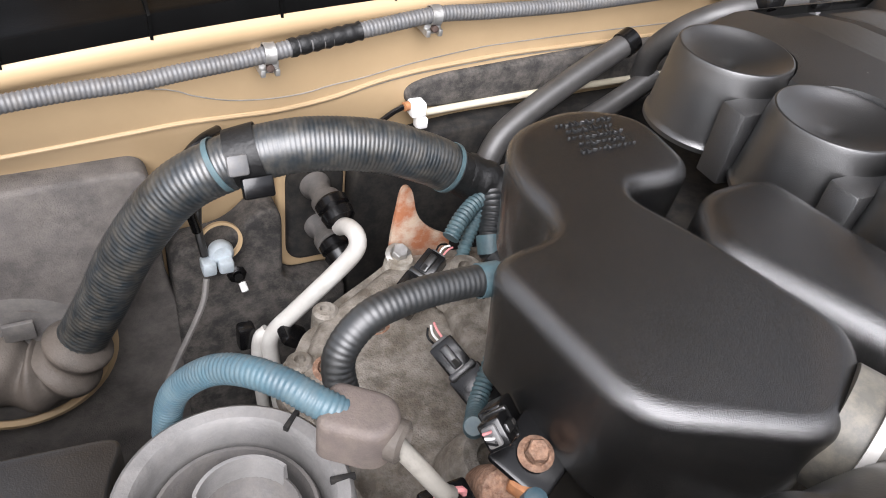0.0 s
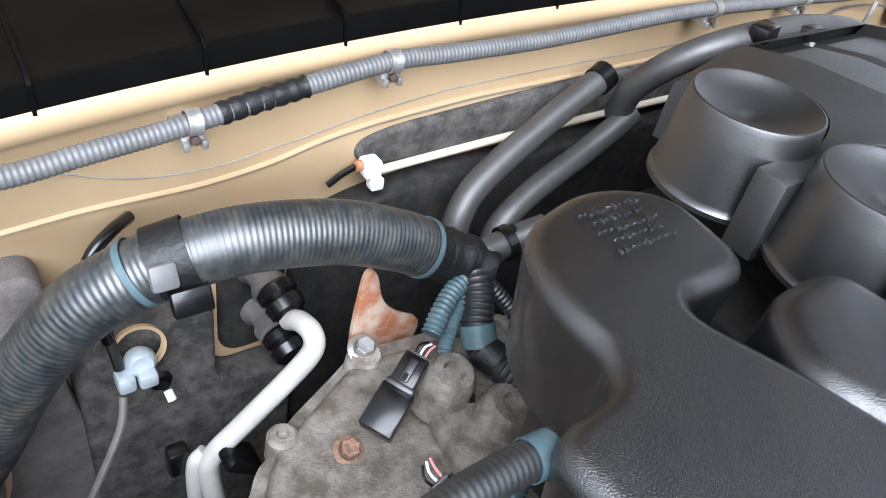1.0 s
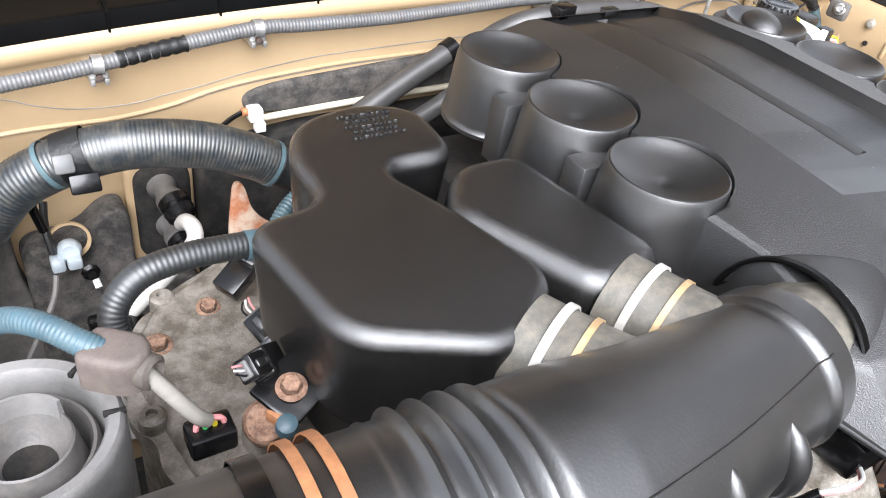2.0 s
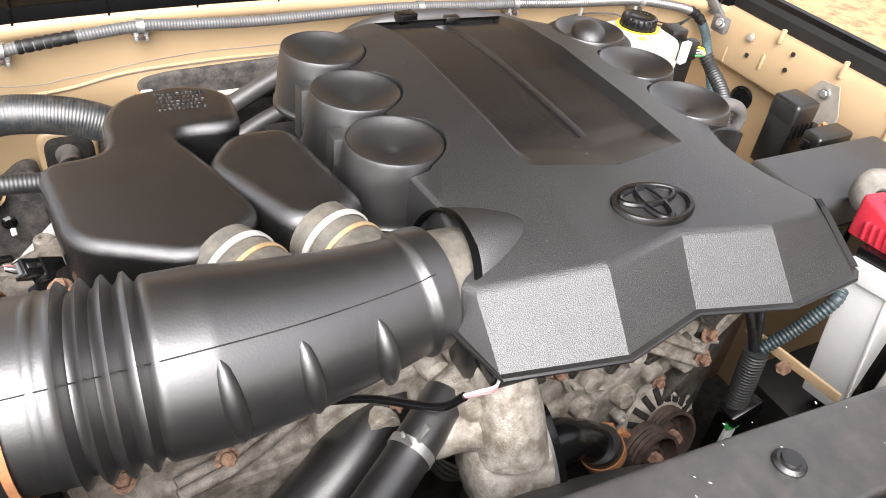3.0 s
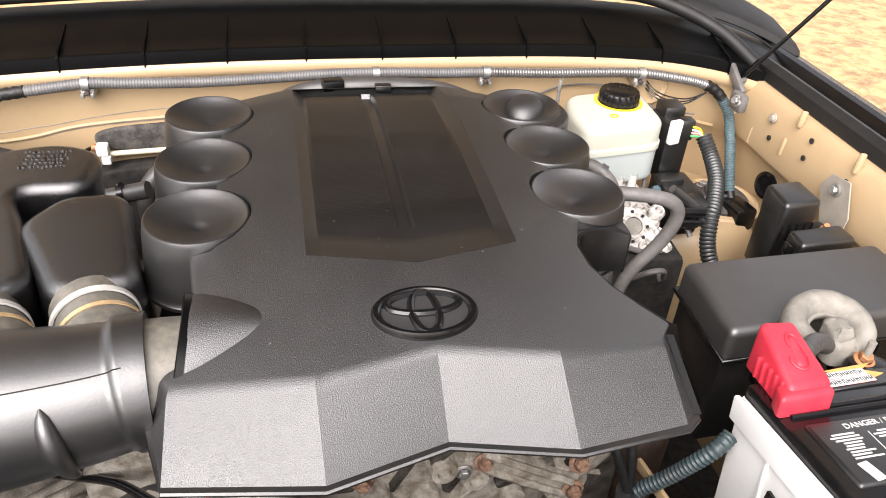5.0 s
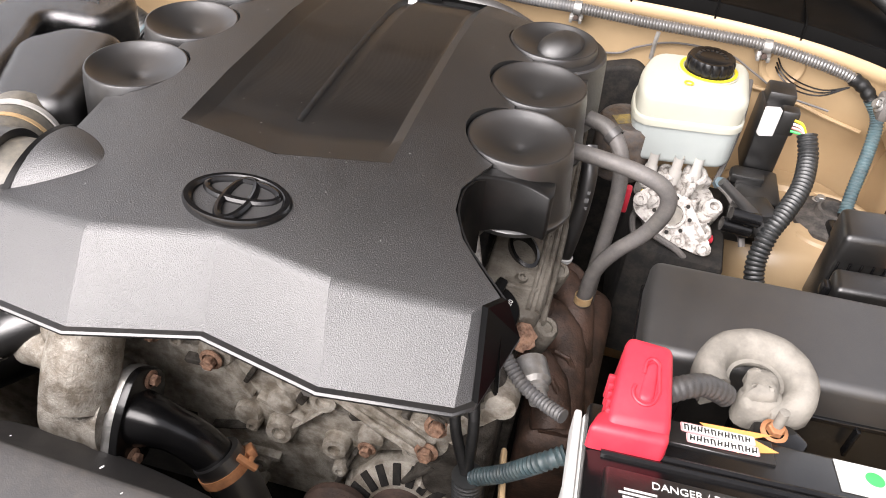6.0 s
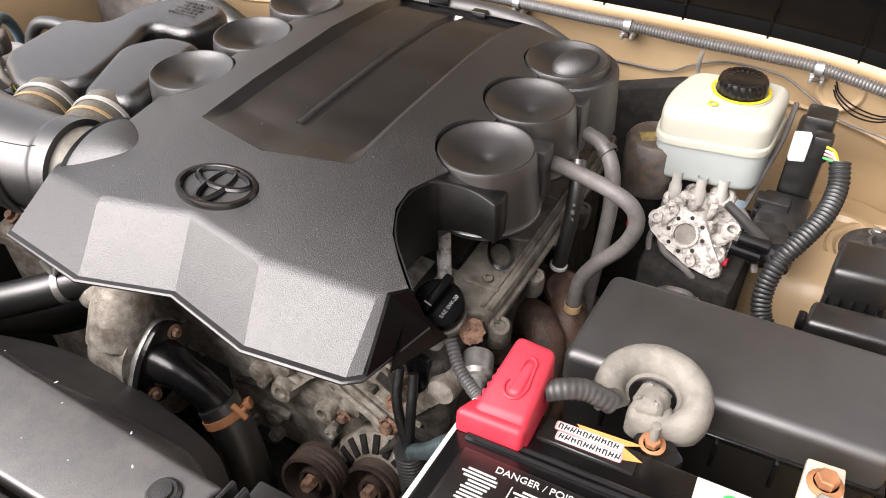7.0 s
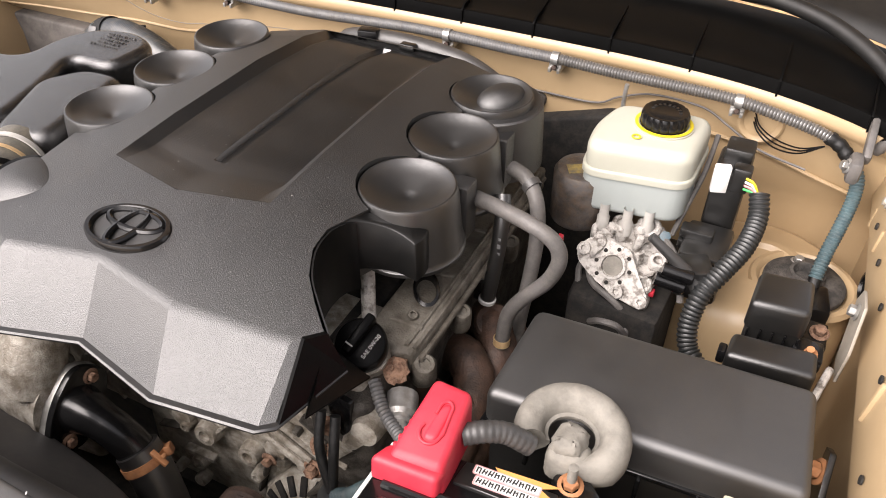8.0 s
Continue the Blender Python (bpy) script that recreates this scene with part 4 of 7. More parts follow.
for k, (a, b, r) in enumerate((((-0.330, -0.140, 0.955), (-0.366, -0.070, 0.957), 0.036), ((-0.246, -0.138, 0.956), (-0.276, -0.058, 0.958), 0.035))):
    A, B = Vector(a), Vector(b)
    br = part("branch", sweep(bmesh.new(), spline([A, A.lerp(B, 0.5), B], 0.004), lambda i, u, r=r: r + 0.004 * (1 - u) ** 3, 32), M_CLEAR, hose, "dusty grey branch hose")
    d = (B - A).normalized()
    band(A.lerp(B, 0.74), d, r + 0.001, 0.006, 0.002, br, M_WHITE_PIPE, "end_ring", "pale hose ring")
    band(A.lerp(B, 0.50), d, r + 0.001, 0.0045, 0.0012, br, M_STRAW, "clamp_band", "straw coloured clamp band", screw=-2.0 if k else None)

# air cleaner box at the hose's outer end
air = thing("air_cleaner", (-0.70, -0.15, 0.80), "black textured plastic air cleaner housing", "air cleaner")
part("lid", pillow(smooth_outline([(-0.86, -0.30), (-0.60, -0.30), (-0.575, -0.27), (-0.572, -0.06), (-0.60, -0.045), (-0.86, -0.03)], 2), 0.78, 0.925, 0.03, seg=6), M_BLACK, air, angle=60)
part("outlet", sweep(bmesh.new(), [Vector((-0.66, -0.15, 0.935)), Vector((-0.60, -0.155, 0.9385)), Vector((-0.555, -0.158, 0.942))], 0.0695, 40), M_BLACK, air)
part("rear_lid", prism(smooth_outline([(-0.98, 0.0), (-0.730, 0.0), (-0.716, 0.09), (-0.70, 0.122), (-0.98, 0.150)], 2, 0.015), 0.80, 0.862, 0.008, 3), M_BLACK, air, "textured black rear lid")
part("base", pillow(smooth_outline([(-0.90, -0.32), (-0.58, -0.32), (-0.55, -0.05), (-0.90, 0.0)], 2), 0.60, 0.79, 0.01, seg=3), M_BLACK, air)

# ---- wiring along the cowl ----
loom = thing("cowl_harness", (0.0, 0.44, 0.97), "grey corrugated wiring loom clipped along the firewall", "wiring")
RUN = [(-0.98, 0.352, 0.932), (-0.85, 0.372, 0.937), (-0.71, 0.394, 0.9405), (-0.64, 0.402, 0.940), (-0.60, 0.406, 0.943), (-0.55, 0.411, 0.946), (-0.50, 0.415, 0.952), (-0.43, 0.421, 0.960)]
RUN2 = [(-0.43, 0.421, 0.960), (-0.36, 0.426, 0.966), (-0.30, 0.428, 0.964), (-0.20, 0.430, 0.963), (-0.10, 0.431, 0.967), (-0.02, 0.431, 0.971), (0.06, 0.431, 0.971), (0.14, 0.431, 0.969), (0.208, 0.431, 0.969)]
RUN3 = [(0.208, 0.431, 0.969), (0.30, 0.430, 0.966), (0.38, 0.428, 0.966), (0.45, 0.424, 0.966), (0.50, 0.420, 0.961), (0.560, 0.417, 0.950), (0.590, 0.414, 0.938), (0.604, 0.408, 0.925)]
part("loom_tube", ribbed(RUN, 0.0078, 0.0040, 0.0007), M_LOOM, loom)
part("loom_tube", ribbed(RUN2, 0.0080, 0.0040, 0.0007), M_LOOM, loom)
part("loom_tube", ribbed(RUN3, 0.0082, 0.0042, 0.0013), M_LOOM_MID, loom)
part("tape_wrap", sweep(bmesh.new(), spline([(-0.508, 0.4145, 0.951), (-0.475, 0.4175, 0.955), (-0.44, 0.420, 0.959)], 0.004), lambda i, u: 0.0084 + 0.0008 * math.sin(i * 2.3), 12), M_TAPE, loom, "black tape wrap")
part("tape_wrap", sweep(bmesh.new(), spline([(0.574, 0.416, 0.946), (0.592, 0.413, 0.937), (0.604, 0.408, 0.925)], 0.004), lambda i, u: 0.0088 + 0.0008 * math.sin(i * 1.9), 12), M_TAPE, loom, "black tape wrap")
part("loom_tube", ribbed([(0.603, 0.408, 0.926), (0.620, 0.406, 0.904), (0.623, 0.392, 0.880), (0.618, 0.366, 0.852), (0.612, 0.342, 0.826), (0.609, 0.322, 0.800)], 0.0090, 0.0044, 0.0012), M_TEAL, loom, "blue-grey loom tube")


def loom_clip(x, y, z):
    c = thing("loom_clip", (x, y, z), "zinc plated clip holding the loom to the firewall", "clip", "loom clips")
    part("plate", box((x, y + 0.014, z - 0.010), (0.019, 0.028, 0.012), 0.002), M_STEEL, c)
    part("strap", lathe([(0.0083, -0.005), (0.0096, -0.005), (0.0096, 0.005), (0.0083, 0.005), (0.0083, -0.005)], 20, axis((x, y, z + 0.004), (1, 0, 0))), M_STEEL, c)
    for s in (-1, 1):
        part("lug", box((x + s * 0.0065, y - 0.001, z - 0.013), (0.0045, 0.009, 0.007), 0.001), M_STEEL, c)
    part("stud", lathe([(0, 0), (0.0035, 0), (0.0035, 0.005), (0, 0.006)], 10, axis((x, y - 0.001, z - 0.009), (0, -1, 0.2))), M_RUST_DARK, c)
    return c


clip0 = loom_clip(0, 0, 0)
for x, y, z in ((-0.527, 0.413, 0.945), (-0.362, 0.426, 0.962), (0.04, 0.431, 0.967), (0.208, 0.431, 0.965), (0.46, 0.4235, 0.961)):
    copy_thing(clip0, Matrix.Translation((x, y, z)))
for o in [*clip0.children_recursive, clip0]:
    bpy.data.objects.remove(o)

# grey hose bundle behind the engine
h = thing("heater_hose", (-0.20, 0.40, 0.88), "smooth dark grey heater hose with black tie", "hose")
part("hose_run", tube([(-0.300, 0.372, 0.775), (-0.303, 0.376, 0.800), (-0.296, 0.384, 0.824), (-0.268, 0.395, 0.848), (-0.19, 0.41, 0.885), (-0.112, 0.422, 0.918)], 0.0135), M_HOSE, h)
part("tie", sweep(bmesh.new(), [Vector((-0.122, 0.420, 0.914)), Vector((-0.108, 0.423, 0.920))], 0.0152, 16), M_GLOSS, h, "black cable tie")
h = thing("heater_hose", (-0.20, 0.38, 0.85), "second dark grey heater hose below", "hose")
part("hose_run", tube([(-0.27, 0.36, 0.76), (-0.262, 0.365, 0.81), (-0.22, 0.375, 0.835), (-0.15, 0.385, 0.86), (-0.09, 0.39, 0.89)], 0.0125), M_HOSE, h)
h = thing("engine_harness", (0.0, 0.33, 0.98), "grey wiring sleeve behind the engine cover", "wiring")
part("sleeve", tube([(-0.100, 0.40, 0.885), (-0.108, 0.385, 0.925), (-0.095, 0.36, 0.962), (-0.06, 0.342, 0.984), (0.0, 0.335, 0.992), (0.06, 0.335, 0.990), (0.12, 0.328, 0.984), (0.18, 0.315, 0.965)], 0.0135), M_HOSE, h)
part("connector", box((-0.031, 0.326, 1.000), (0.028, 0.018, 0.014), 0.002, Matrix.Rotation(0.2, 4, "Z")), M_GLOSS, h, "dark blue-black connector")
part("clip_block", box((0.035, 0.318, 0.997), (0.022, 0.012, 0.010), 0.002), M_BLACK, h)

# ---- left side: trunk hose, pipes, sensors ----
trunk = thing("wiring_trunk", (-0.56, 0.36, 0.75), "thick black corrugated harness trunk with a taped clamp", "wiring")
T = [(-0.745, 0.395, 0.640), (-0.728, 0.392, 0.672), (-0.700, 0.385, 0.725), (-0.665, 0.372, 0.800), (-0.622, 0.358, 0.862), (-0.570, 0.346, 0.893)]
T2 = [(-0.570, 0.346, 0.893), (-0.52, 0.335, 0.903), (-0.46, 0.325, 0.898), (-0.41, 0.318, 0.880), (-0.385, 0.314, 0.866)]
part("lower_run", ribbed(T, 0.0240, 0.0044, 0.0005, 24), M_TRUNK, trunk)
part("upper_run", ribbed(T2, 0.0236, 0.0036, 0.0004, 24), M_TRUNK, trunk)
part("sleeve_end", tube([(-0.392, 0.315, 0.871), (-0.375, 0.312, 0.861), (-0.36, 0.31, 0.85)], 0.0205, 0.004, 20), M_TAPE, trunk)
band((-0.389, 0.3145, 0.869), (1, -0.15, -0.55), 0.0236, 0.004, 0.0008, trunk, M_TEAL, "coloured_ring", "blue-grey ring")
band((-0.588, 0.350, 0.885), (0.8, -0.2, 0.5), 0.0240, 0.005, 0.0008, trunk, M_TEAL, "coloured_ring", "blue-grey ring")
clampb = band((-0.567, 0.3455, 0.894), (0.93, -0.2, 0.3), 0.0242, 0.026, 0.001, trunk, M_TAPE, "clamp_band", "black clamp band")
part("clamp_plate", box((-0.580, 0.322, 0.901), (0.018, 0.006, 0.018), 0.003, Matrix.Rotation(-0.5, 4, "X")), M_LOOM, trunk, "dull zinc clamp plate")
part("clamp_latch", box((-0.566, 0.315, 0.882), (0.026, 0.010, 0.018), 0.002, Matrix.Rotation(-0.5, 4, "X")), M_GLOSS, trunk, "black clamp latch")
boot = [(-0.83, 0.43, 0.645), (-0.80, 0.415, 0.640), (-0.775, 0.405, 0.632), (-0.750, 0.398, 0.637), (-0.735, 0.394, 0.656), (-0.722, 0.391, 0.684)]
part("rubber_boot", sweep(bmesh.new(), spline(boot, 0.003), lambda i, u: 0.042 - 0.014 * u + 0.004 * math.sin(i * 0.62), 28), M_BOOT, trunk, "grey-brown ribbed rubber boot", 60)
g = thing("firewall_grommet", (-0.775, 0.43, 0.64), "large grey rubber grommet in a tan pressed ring", "grommet")
part("ring", lathe([(0.082, 0.0), (0.092, 0.003), (0.094, 0.010), (0.088, 0.013), (0.083, 0.010)], 48, axis((-0.785, 0.428, 0.645), (0.05, -1, 0.12))), M_TAN, g, "tan pressed ring")
part("disc", lathe([(0.083, 0.0), (0.083, 0.008), (0.07, 0.013), (0.055, 0.010), (0.03, 0.016), (0, 0.016)], 48, axis((-0.785, 0.428, 0.645), (0.05, -1, 0.12))), M_GREY_HOSE, g)
part("pad", box((-0.775, 0.410, 0.688), (0.028, 0.006, 0.022), 0.002), M_GREY_HOSE, g)

h = thing("drain_tube", (-0.59, 0.42, 0.85), "small black rubber tube looping out of the firewall", "hose")
part("run", tube([(-0.572, 0.430, 0.868), (-0.590, 0.412, 0.872), (-0.606, 0.402, 0.864), (-0.612, 0.400, 0.846), (-0.610, 0.402, 0.81), (-0.604, 0.404, 0.775)], 0.0048, 0.005, 10), M_GLOSS, h)

g = thing("pipe_grommet", (-0.473, 0.44, 0.74), "oval black rubber grommet with heater unions in a tan recess", "grommet")
oval = smooth_outline([(-0.513, 0.815), (-0.513, 0.665), (-0.436, 0.665), (-0.436, 0.815)], 3)
part("rim", pillow(oval, 0, 0.010, 0.006, Matrix.Translation((0, 0.452, 0)) @ Matrix.Rotation(radians(90), 4, "X"), 4), M_TAN, g, "tan pressed rim")
oval = smooth_outline([(-0.505, 0.808), (-0.505, 0.680), (-0.441, 0.680), (-0.441, 0.808)], 3)
part("rubber", pillow(oval, 0, 0.014, 0.009, Matrix.Translation((0, 0.447, 0)) @ Matrix.Rotation(radians(90), 4, "X"), 4), M_DARK, g)
for dz, l in ((0.0, 0.05), (-0.055, 0.045)):
    part("union", lathe([(0, 0), (0.017, 0.0), (0.016, 0.012), (0.012, 0.018), (0.012, l - 0.015), (0.016, l - 0.012), (0.016, l), (0.011, l + 0.002), (0, l + 0.004)], 24,
                        axis((-0.476 - dz * 0.1, 0.44, 0.784 + dz), (0.05, -1, 0.05))), M_GREY_HOSE, g, "dusty grey union")
    part("union_cap", lathe([(0.014, 0), (0.0172, 0.003), (0.0172, 0.011), (0.0145, 0.013), (0.0172, 0.017), (0.016, 0.026), (0.011, 0.030), (0, 0.030)], 20,
                            axis((-0.474 - dz * 0.1, 0.394, 0.793 + dz), (0.15, -0.8, -0.35))), M_GLOSS, g, "gloss black union collar")
wp = thing("white_pipe", (-0.53, 0.33, 0.72), "off-white coated air-conditioning pipe", "pipe")
part("pipe_run", tube([(-0.472, 0.366, 0.778), (-0.470, 0.350, 0.790), (-0.468, 0.332, 0.792), (-0.472, 0.324, 0.780), (-0.494, 0.325, 0.753), (-0.530, 0.328, 0.714), (-0.551, 0.331, 0.688), (-0.556, 0.330, 0.664), (-0.550, 0.325, 0.60), (-0.54, 0.315, 0.50)], 0.0088, 0.004, 16), M_WHITE_PIPE, wp)
part("pipe_run", tube([(-0.556, 0.338, 0.686), (-0.566, 0.338, 0.670), (-0.566, 0.334, 0.60), (-0.558, 0.33, 0.5)], 0.0066, 0.004, 14), M_WHITE_PIPE, wp)
part("bracket", box((-0.535, 0.318, 0.690), (0.035, 0.030, 0.012), 0.004, Matrix.Rotation(0.7, 4, "Y")), M_GLOSS, wp, "black pipe bracket")
part("bracket", box((-0.575, 0.35, 0.672), (0.018, 0.016, 0.03), 0.004), M_GLOSS, wp, "black pipe clip")

s = thing("pressure_valve", (-0.591, 0.40, 0.745), "zinc valve fitting with a thin steel pipe", "valve")
part("body", box((-0.598, 0.394, 0.737), (0.014, 0.018, 0.016), 0.003), M_PALE_ZINC, s)
part("cap", lathe([(0, 0), (0.012, 0), (0.013, 0.003), (0.012, 0.010), (0.009, 0.013), (0, 0.013)], 24, axis((-0.584, 0.405, 0.745), (0, -1, 0.2))), M_PALE_ZINC, s)
part("bezel", lathe([(0.019, 0), (0.022, 0.002), (0.022, 0.006), (0.019, 0.006)], 28, axis((-0.582, 0.412, 0.752), (0, -1, 0.2))), M_TAN, s)
part("body", box((-0.582, 0.390, 0.738), (0.015, 0.016, 0.014), 0.003), M_PALE_ZINC, s)
part("pipe", tube([(-0.602, 0.388, 0.726), (-0.612, 0.375, 0.70), (-0.650, 0.355, 0.64), (-0.672, 0.340, 0.60), (-0.668, 0.32, 0.55), (-0.66, 0.31, 0.52)], 0.0032, 0.006, 8), M_GREY_HOSE, s, "thin dull steel pipe")
part("pipe", tube([(-0.598, 0.42, 0.80), (-0.602, 0.408, 0.775), (-0.600, 0.398, 0.747)], 0.0042, 0.005, 8), M_BLACK, s)
s = thing("firewall_stud", (-0.561, 0.41, 0.70), "black clip and pale stud on the sound mat", "stud")
part("clip", lathe([(0, 0), (0.011, 0), (0.010, 0.004), (0.005, 0.006), (0.005, 0.012), (0, 0.012)], 8, axis((-0.566, 0.418, 0.697), (0, -1, 0.3))), M_GLOSS, s)
part("stud", lathe([(0, 0), (0.004, 0), (0.004, 0.010), (0, 0.011)], 10, axis((-0.563, 0.407, 0.692), (0.1, -0.6, -0.5))), M_WHITE, s)
s = thing("firewall_sensor", (-0.364, 0.452, 0.856), "small white sensor plug with an orange seal", "sensor")
part("plug", box((-0.362, 0.440, 0.857), (0.017, 0.018, 0.017), 0.003), M_WHITE, s)
part("tail", box((-0.358, 0.435, 0.842), (0.013, 0.012, 0.012), 0.002), M_WHITE, s)
part("orange_seal", lathe([(0, 0), (0.005, 0), (0.005, 0.006), (0, 0.007)], 12, axis((-0.371, 0.441, 0.860), (-1, -0.2, 0))), M_COPPER, s, "orange seal")
part("lead", tube([(-0.376, 0.441, 0.860), (-0.388, 0.443, 0.853), (-0.40, 0.446, 0.842)], 0.003, 0.004, 8), M_GLOSS, s)

# harness branch by the plenum
b = thing("harness_branch", (-0.38, 0.25, 0.85), "black harness branch wrapped in tape and blue-grey loom", "wiring")
part("junction", sweep(bmesh.new(), spline([(-0.370, 0.313, 0.858), (-0.350, 0.303, 0.853), (-0.335, 0.290, 0.846)], 0.005), lambda i, u: 0.022 - 0.005 * u + 0.001 * math.sin(i * 1.7), 16), M_TAPE, b)
part("down_run", ribbed([(-0.348, 0.298, 0.852), (-0.354, 0.278, 0.840), (-0.362, 0.262, 0.822), (-0.364, 0.249, 0.808), (-0.357, 0.227, 0.803), (-0.345, 0.205, 0.796), (-0.333, 0.185, 0.786), (-0.32, 0.16, 0.77)], 0.0132, 0.005, 0.0014, 18), M_LOOM_DARK, b)
band((-0.3635, 0.257, 0.816), (-0.1, -0.6, -0.7), 0.0135, 0.018, 0.0008, b, M_TEAL, "coloured_ring", "blue-grey loom section")
part("tape_wrap", tube([(-0.3635, 0.247, 0.8075), (-0.361, 0.240, 0.8065), (-0.358, 0.232, 0.805)], 0.0142, 0.004, 16), M_TAPE, b)
part("side_run", ribbed([(-0.355, 0.292, 0.846), (-0.372, 0.286, 0.843), (-0.390, 0.276, 0.836), (-0.404, 0.266, 0.826)], 0.0085, 0.0042, 0.0012, 14), M_TEAL, b)
part("side_run", ribbed([(-0.362, 0.285, 0.838), (-0.385, 0.268, 0.812), (-0.402, 0.246, 0.778), (-0.415, 0.228, 0.752), (-0.428, 0.215, 0.742)], 0.0068, 0.0042, 0.0012, 14), M_TEAL, b)
part("side_run", ribbed([(-0.345, 0.285, 0.845), (-0.325, 0.262, 0.82), (-0.31, 0.24, 0.79)], 0.007, 0.004, 0.001, 12), M_LOOM_DARK, b)
part("cross_pipe", tube([(-0.345, 0.30, 0.855), (-0.31, 0.30, 0.862), (-0.28, 0.295, 0.87)], 0.012, 0.005, 14), M_HOSE, b)
part("tie", band((-0.315, 0.30, 0.861), (1, 0, 0.2), 0.0125, 0.008, 0.0025, b, M_GLOSS, "tie_ring").data and tube([(-0.315, 0.30, 0.874), (-0.314, 0.298, 0.878)], 0.004, 0.003, 8), M_GLOSS, b)


def aim(way, face):
    """Turn that points local y along way, with local z towards face."""
    y = Vector(way).normalized()
    x = y.cross(Vector(face)).normalized()
    return Matrix((x, y, x.cross(y))).transposed().to_4x4()


def coil(at, m, label, scale=1.0):
    """Ignition coil or sensor plug: body, connector, latch and lead."""
    c = thing("coil_connector", at, label, "connector", "engine connectors")
    M = Matrix.Translation(at) @ m @ Matrix.Scale(scale, 4)
    for nm, ctr, size, mt in (("coil_body", (0, 0.030, -0.003), (0.036, 0.048, 0.024), M_GLOSS), ("connector", (0, -0.012, 0.003), (0.027, 0.036, 0.022), M_GLOSS), ("latch", (0, -0.012, 0.015), (0.010, 0.026, 0.004), M_BLACK),
                              ("latch_hole", (0, -0.004, 0.0172), (0.005, 0.008, 0.001), M_DARK), ("collar", (0, 0.005, 0.002), (0.031, 0.008, 0.025), M_BLACK), ("end_seal", (0, -0.031, 0.002), (0.020, 0.005, 0.014), M_LOOM)):
        bm = box(ctr, size, 0.0025 if size[2] > 0.002 else 0.0003)
        bmesh.ops.transform(bm, matrix=M, verts=bm.verts)
        part(nm, bm, mt, c)
    for k, mt in enumerate((M_PINK, M_WHITE, M_GLOSS)):
        bm = tube([(-0.005 + 0.005 * k, -0.032, 0.003), (-0.006 + 0.006 * k, -0.042, 0.006), (-0.008 + 0.004 * k, -0.05, 0.002)], 0.0013, 0.004, 6)
        bmesh.ops.transform(bm, matrix=M, verts=bm.verts)
        part("wire", bm, mt, c)
    return c


coil((-0.438, 0.247, 0.806), aim((-0.80, -0.42, -0.42), (-0.5, -0.4, 0.8)), "black ignition coil connector on the cylinder head", 0.74)
coil((-0.456, 0.140, 0.806), aim((0.32, -0.85, -0.35), (-0.5, -0.2, 0.8)), "black ignition coil connector with pink and white wires", 0.8)
coil((-0.515, 0.012, 0.918), aim((0.55, 0.45, -0.45), (-0.2, -0.6, 0.8)), "black plug with yellow wires beside the bracket", 0.62)
s = thing("cam_sensor", (-0.392, 0.231, 0.78), "black round sensor on the head", "sensor")
part("body", lathe([(0, 0), (0.015, 0), (0.016, 0.006), (0.013, 0.016), (0.009, 0.02), (0, 0.02)], 18, axis((-0.388, 0.236, 0.765), (-0.2, -0.5, 0.9))), M_GLOSS, s)
part("tab", box((-0.383, 0.226, 0.775), (0.018, 0.010, 0.010), 0.002), M_GLOSS, s)
s = thing("sensor_lead", (-0.44, 0.06, 0.8), "short blue-grey loom to the coil plug", "wiring")
part("run", ribbed([(-0.425, 0.13, 0.86), (-0.440, 0.122, 0.825), (-0.462, 0.10, 0.810), (-0.480, 0.075, 0.822), (-0.488, 0.066, 0.838)], 0.0078, 0.0042, 0.0012, 14), M_TEAL, s)
h = thing("breather_hose", (-0.55, 0.07, 0.93), "black corrugated breather hose from the plenum", "hose")
part("run", ribbed([(-0.478, 0.085, 0.958), (-0.505, 0.083, 0.963), (-0.54, 0.080, 0.966), (-0.570, 0.076, 0.962), (-0.588, 0.070, 0.945), (-0.589, 0.060, 0.925), (-0.583, 0.045, 0.905)], 0.0096, 0.0036, 0.0003, 18), M_LOOM_DARK, h)
band((-0.490, 0.084, 0.960), (1, 0, -0.1), 0.0099, 0.014, 0.0008, h, M_TEAL, "coloured_ring", "blue-grey end rings")
h = thing("washer_hose", (-0.65, 0.03, 0.96), "pale blue corrugated hose running into a brown block", "hose")
part("run", ribbed([(-0.600, 0.022, 0.955), (-0.614, 0.031, 0.962), (-0.626, 0.044, 0.9655), (-0.640, 0.060, 0.963), (-0.653, 0.076, 0.952), (-0.666, 0.090, 0.932), (-0.675, 0.098, 0.910), (-0.680, 0.100, 0.880)], 0.0082, 0.0028, 0.0005, 20), M_BLUE, h)
block = pillow(smooth_outline([(-0.019, -0.015), (0.012, -0.015), (0.020, -0.006), (0.020, 0.006), (0.012, 0.015), (-0.019, 0.015)], 3, 0.008), -0.013, 0.013, 0.005, pose(-0.597, 0.019, 0.951, 0, 0, -38), seg=4)
part("block", block, M_BROWN, h, "brown rubber junction block", 60)
part("block_end", lathe([(0.011, -0.002), (0.011, 0.004), (0.008, 0.006), (0.007, 0.002), (0, 0.002)], 20, axis((-0.583, 0.006, 0.949), (0.65, -0.75, 0.05))), M_BOOT, h)
part("lead", tube([(-0.584, 0.006, 0.948), (-0.575, -0.005, 0.938), (-0.562, -0.012, 0.918), (-0.555, -0.010, 0.908)], 0.005, 0.004, 10), M_FOAM, h, "taped grey lead")
s = thing("lead_plug", (-0.555, -0.008, 0.89), "black plug with bright wires below the lead", "connector")
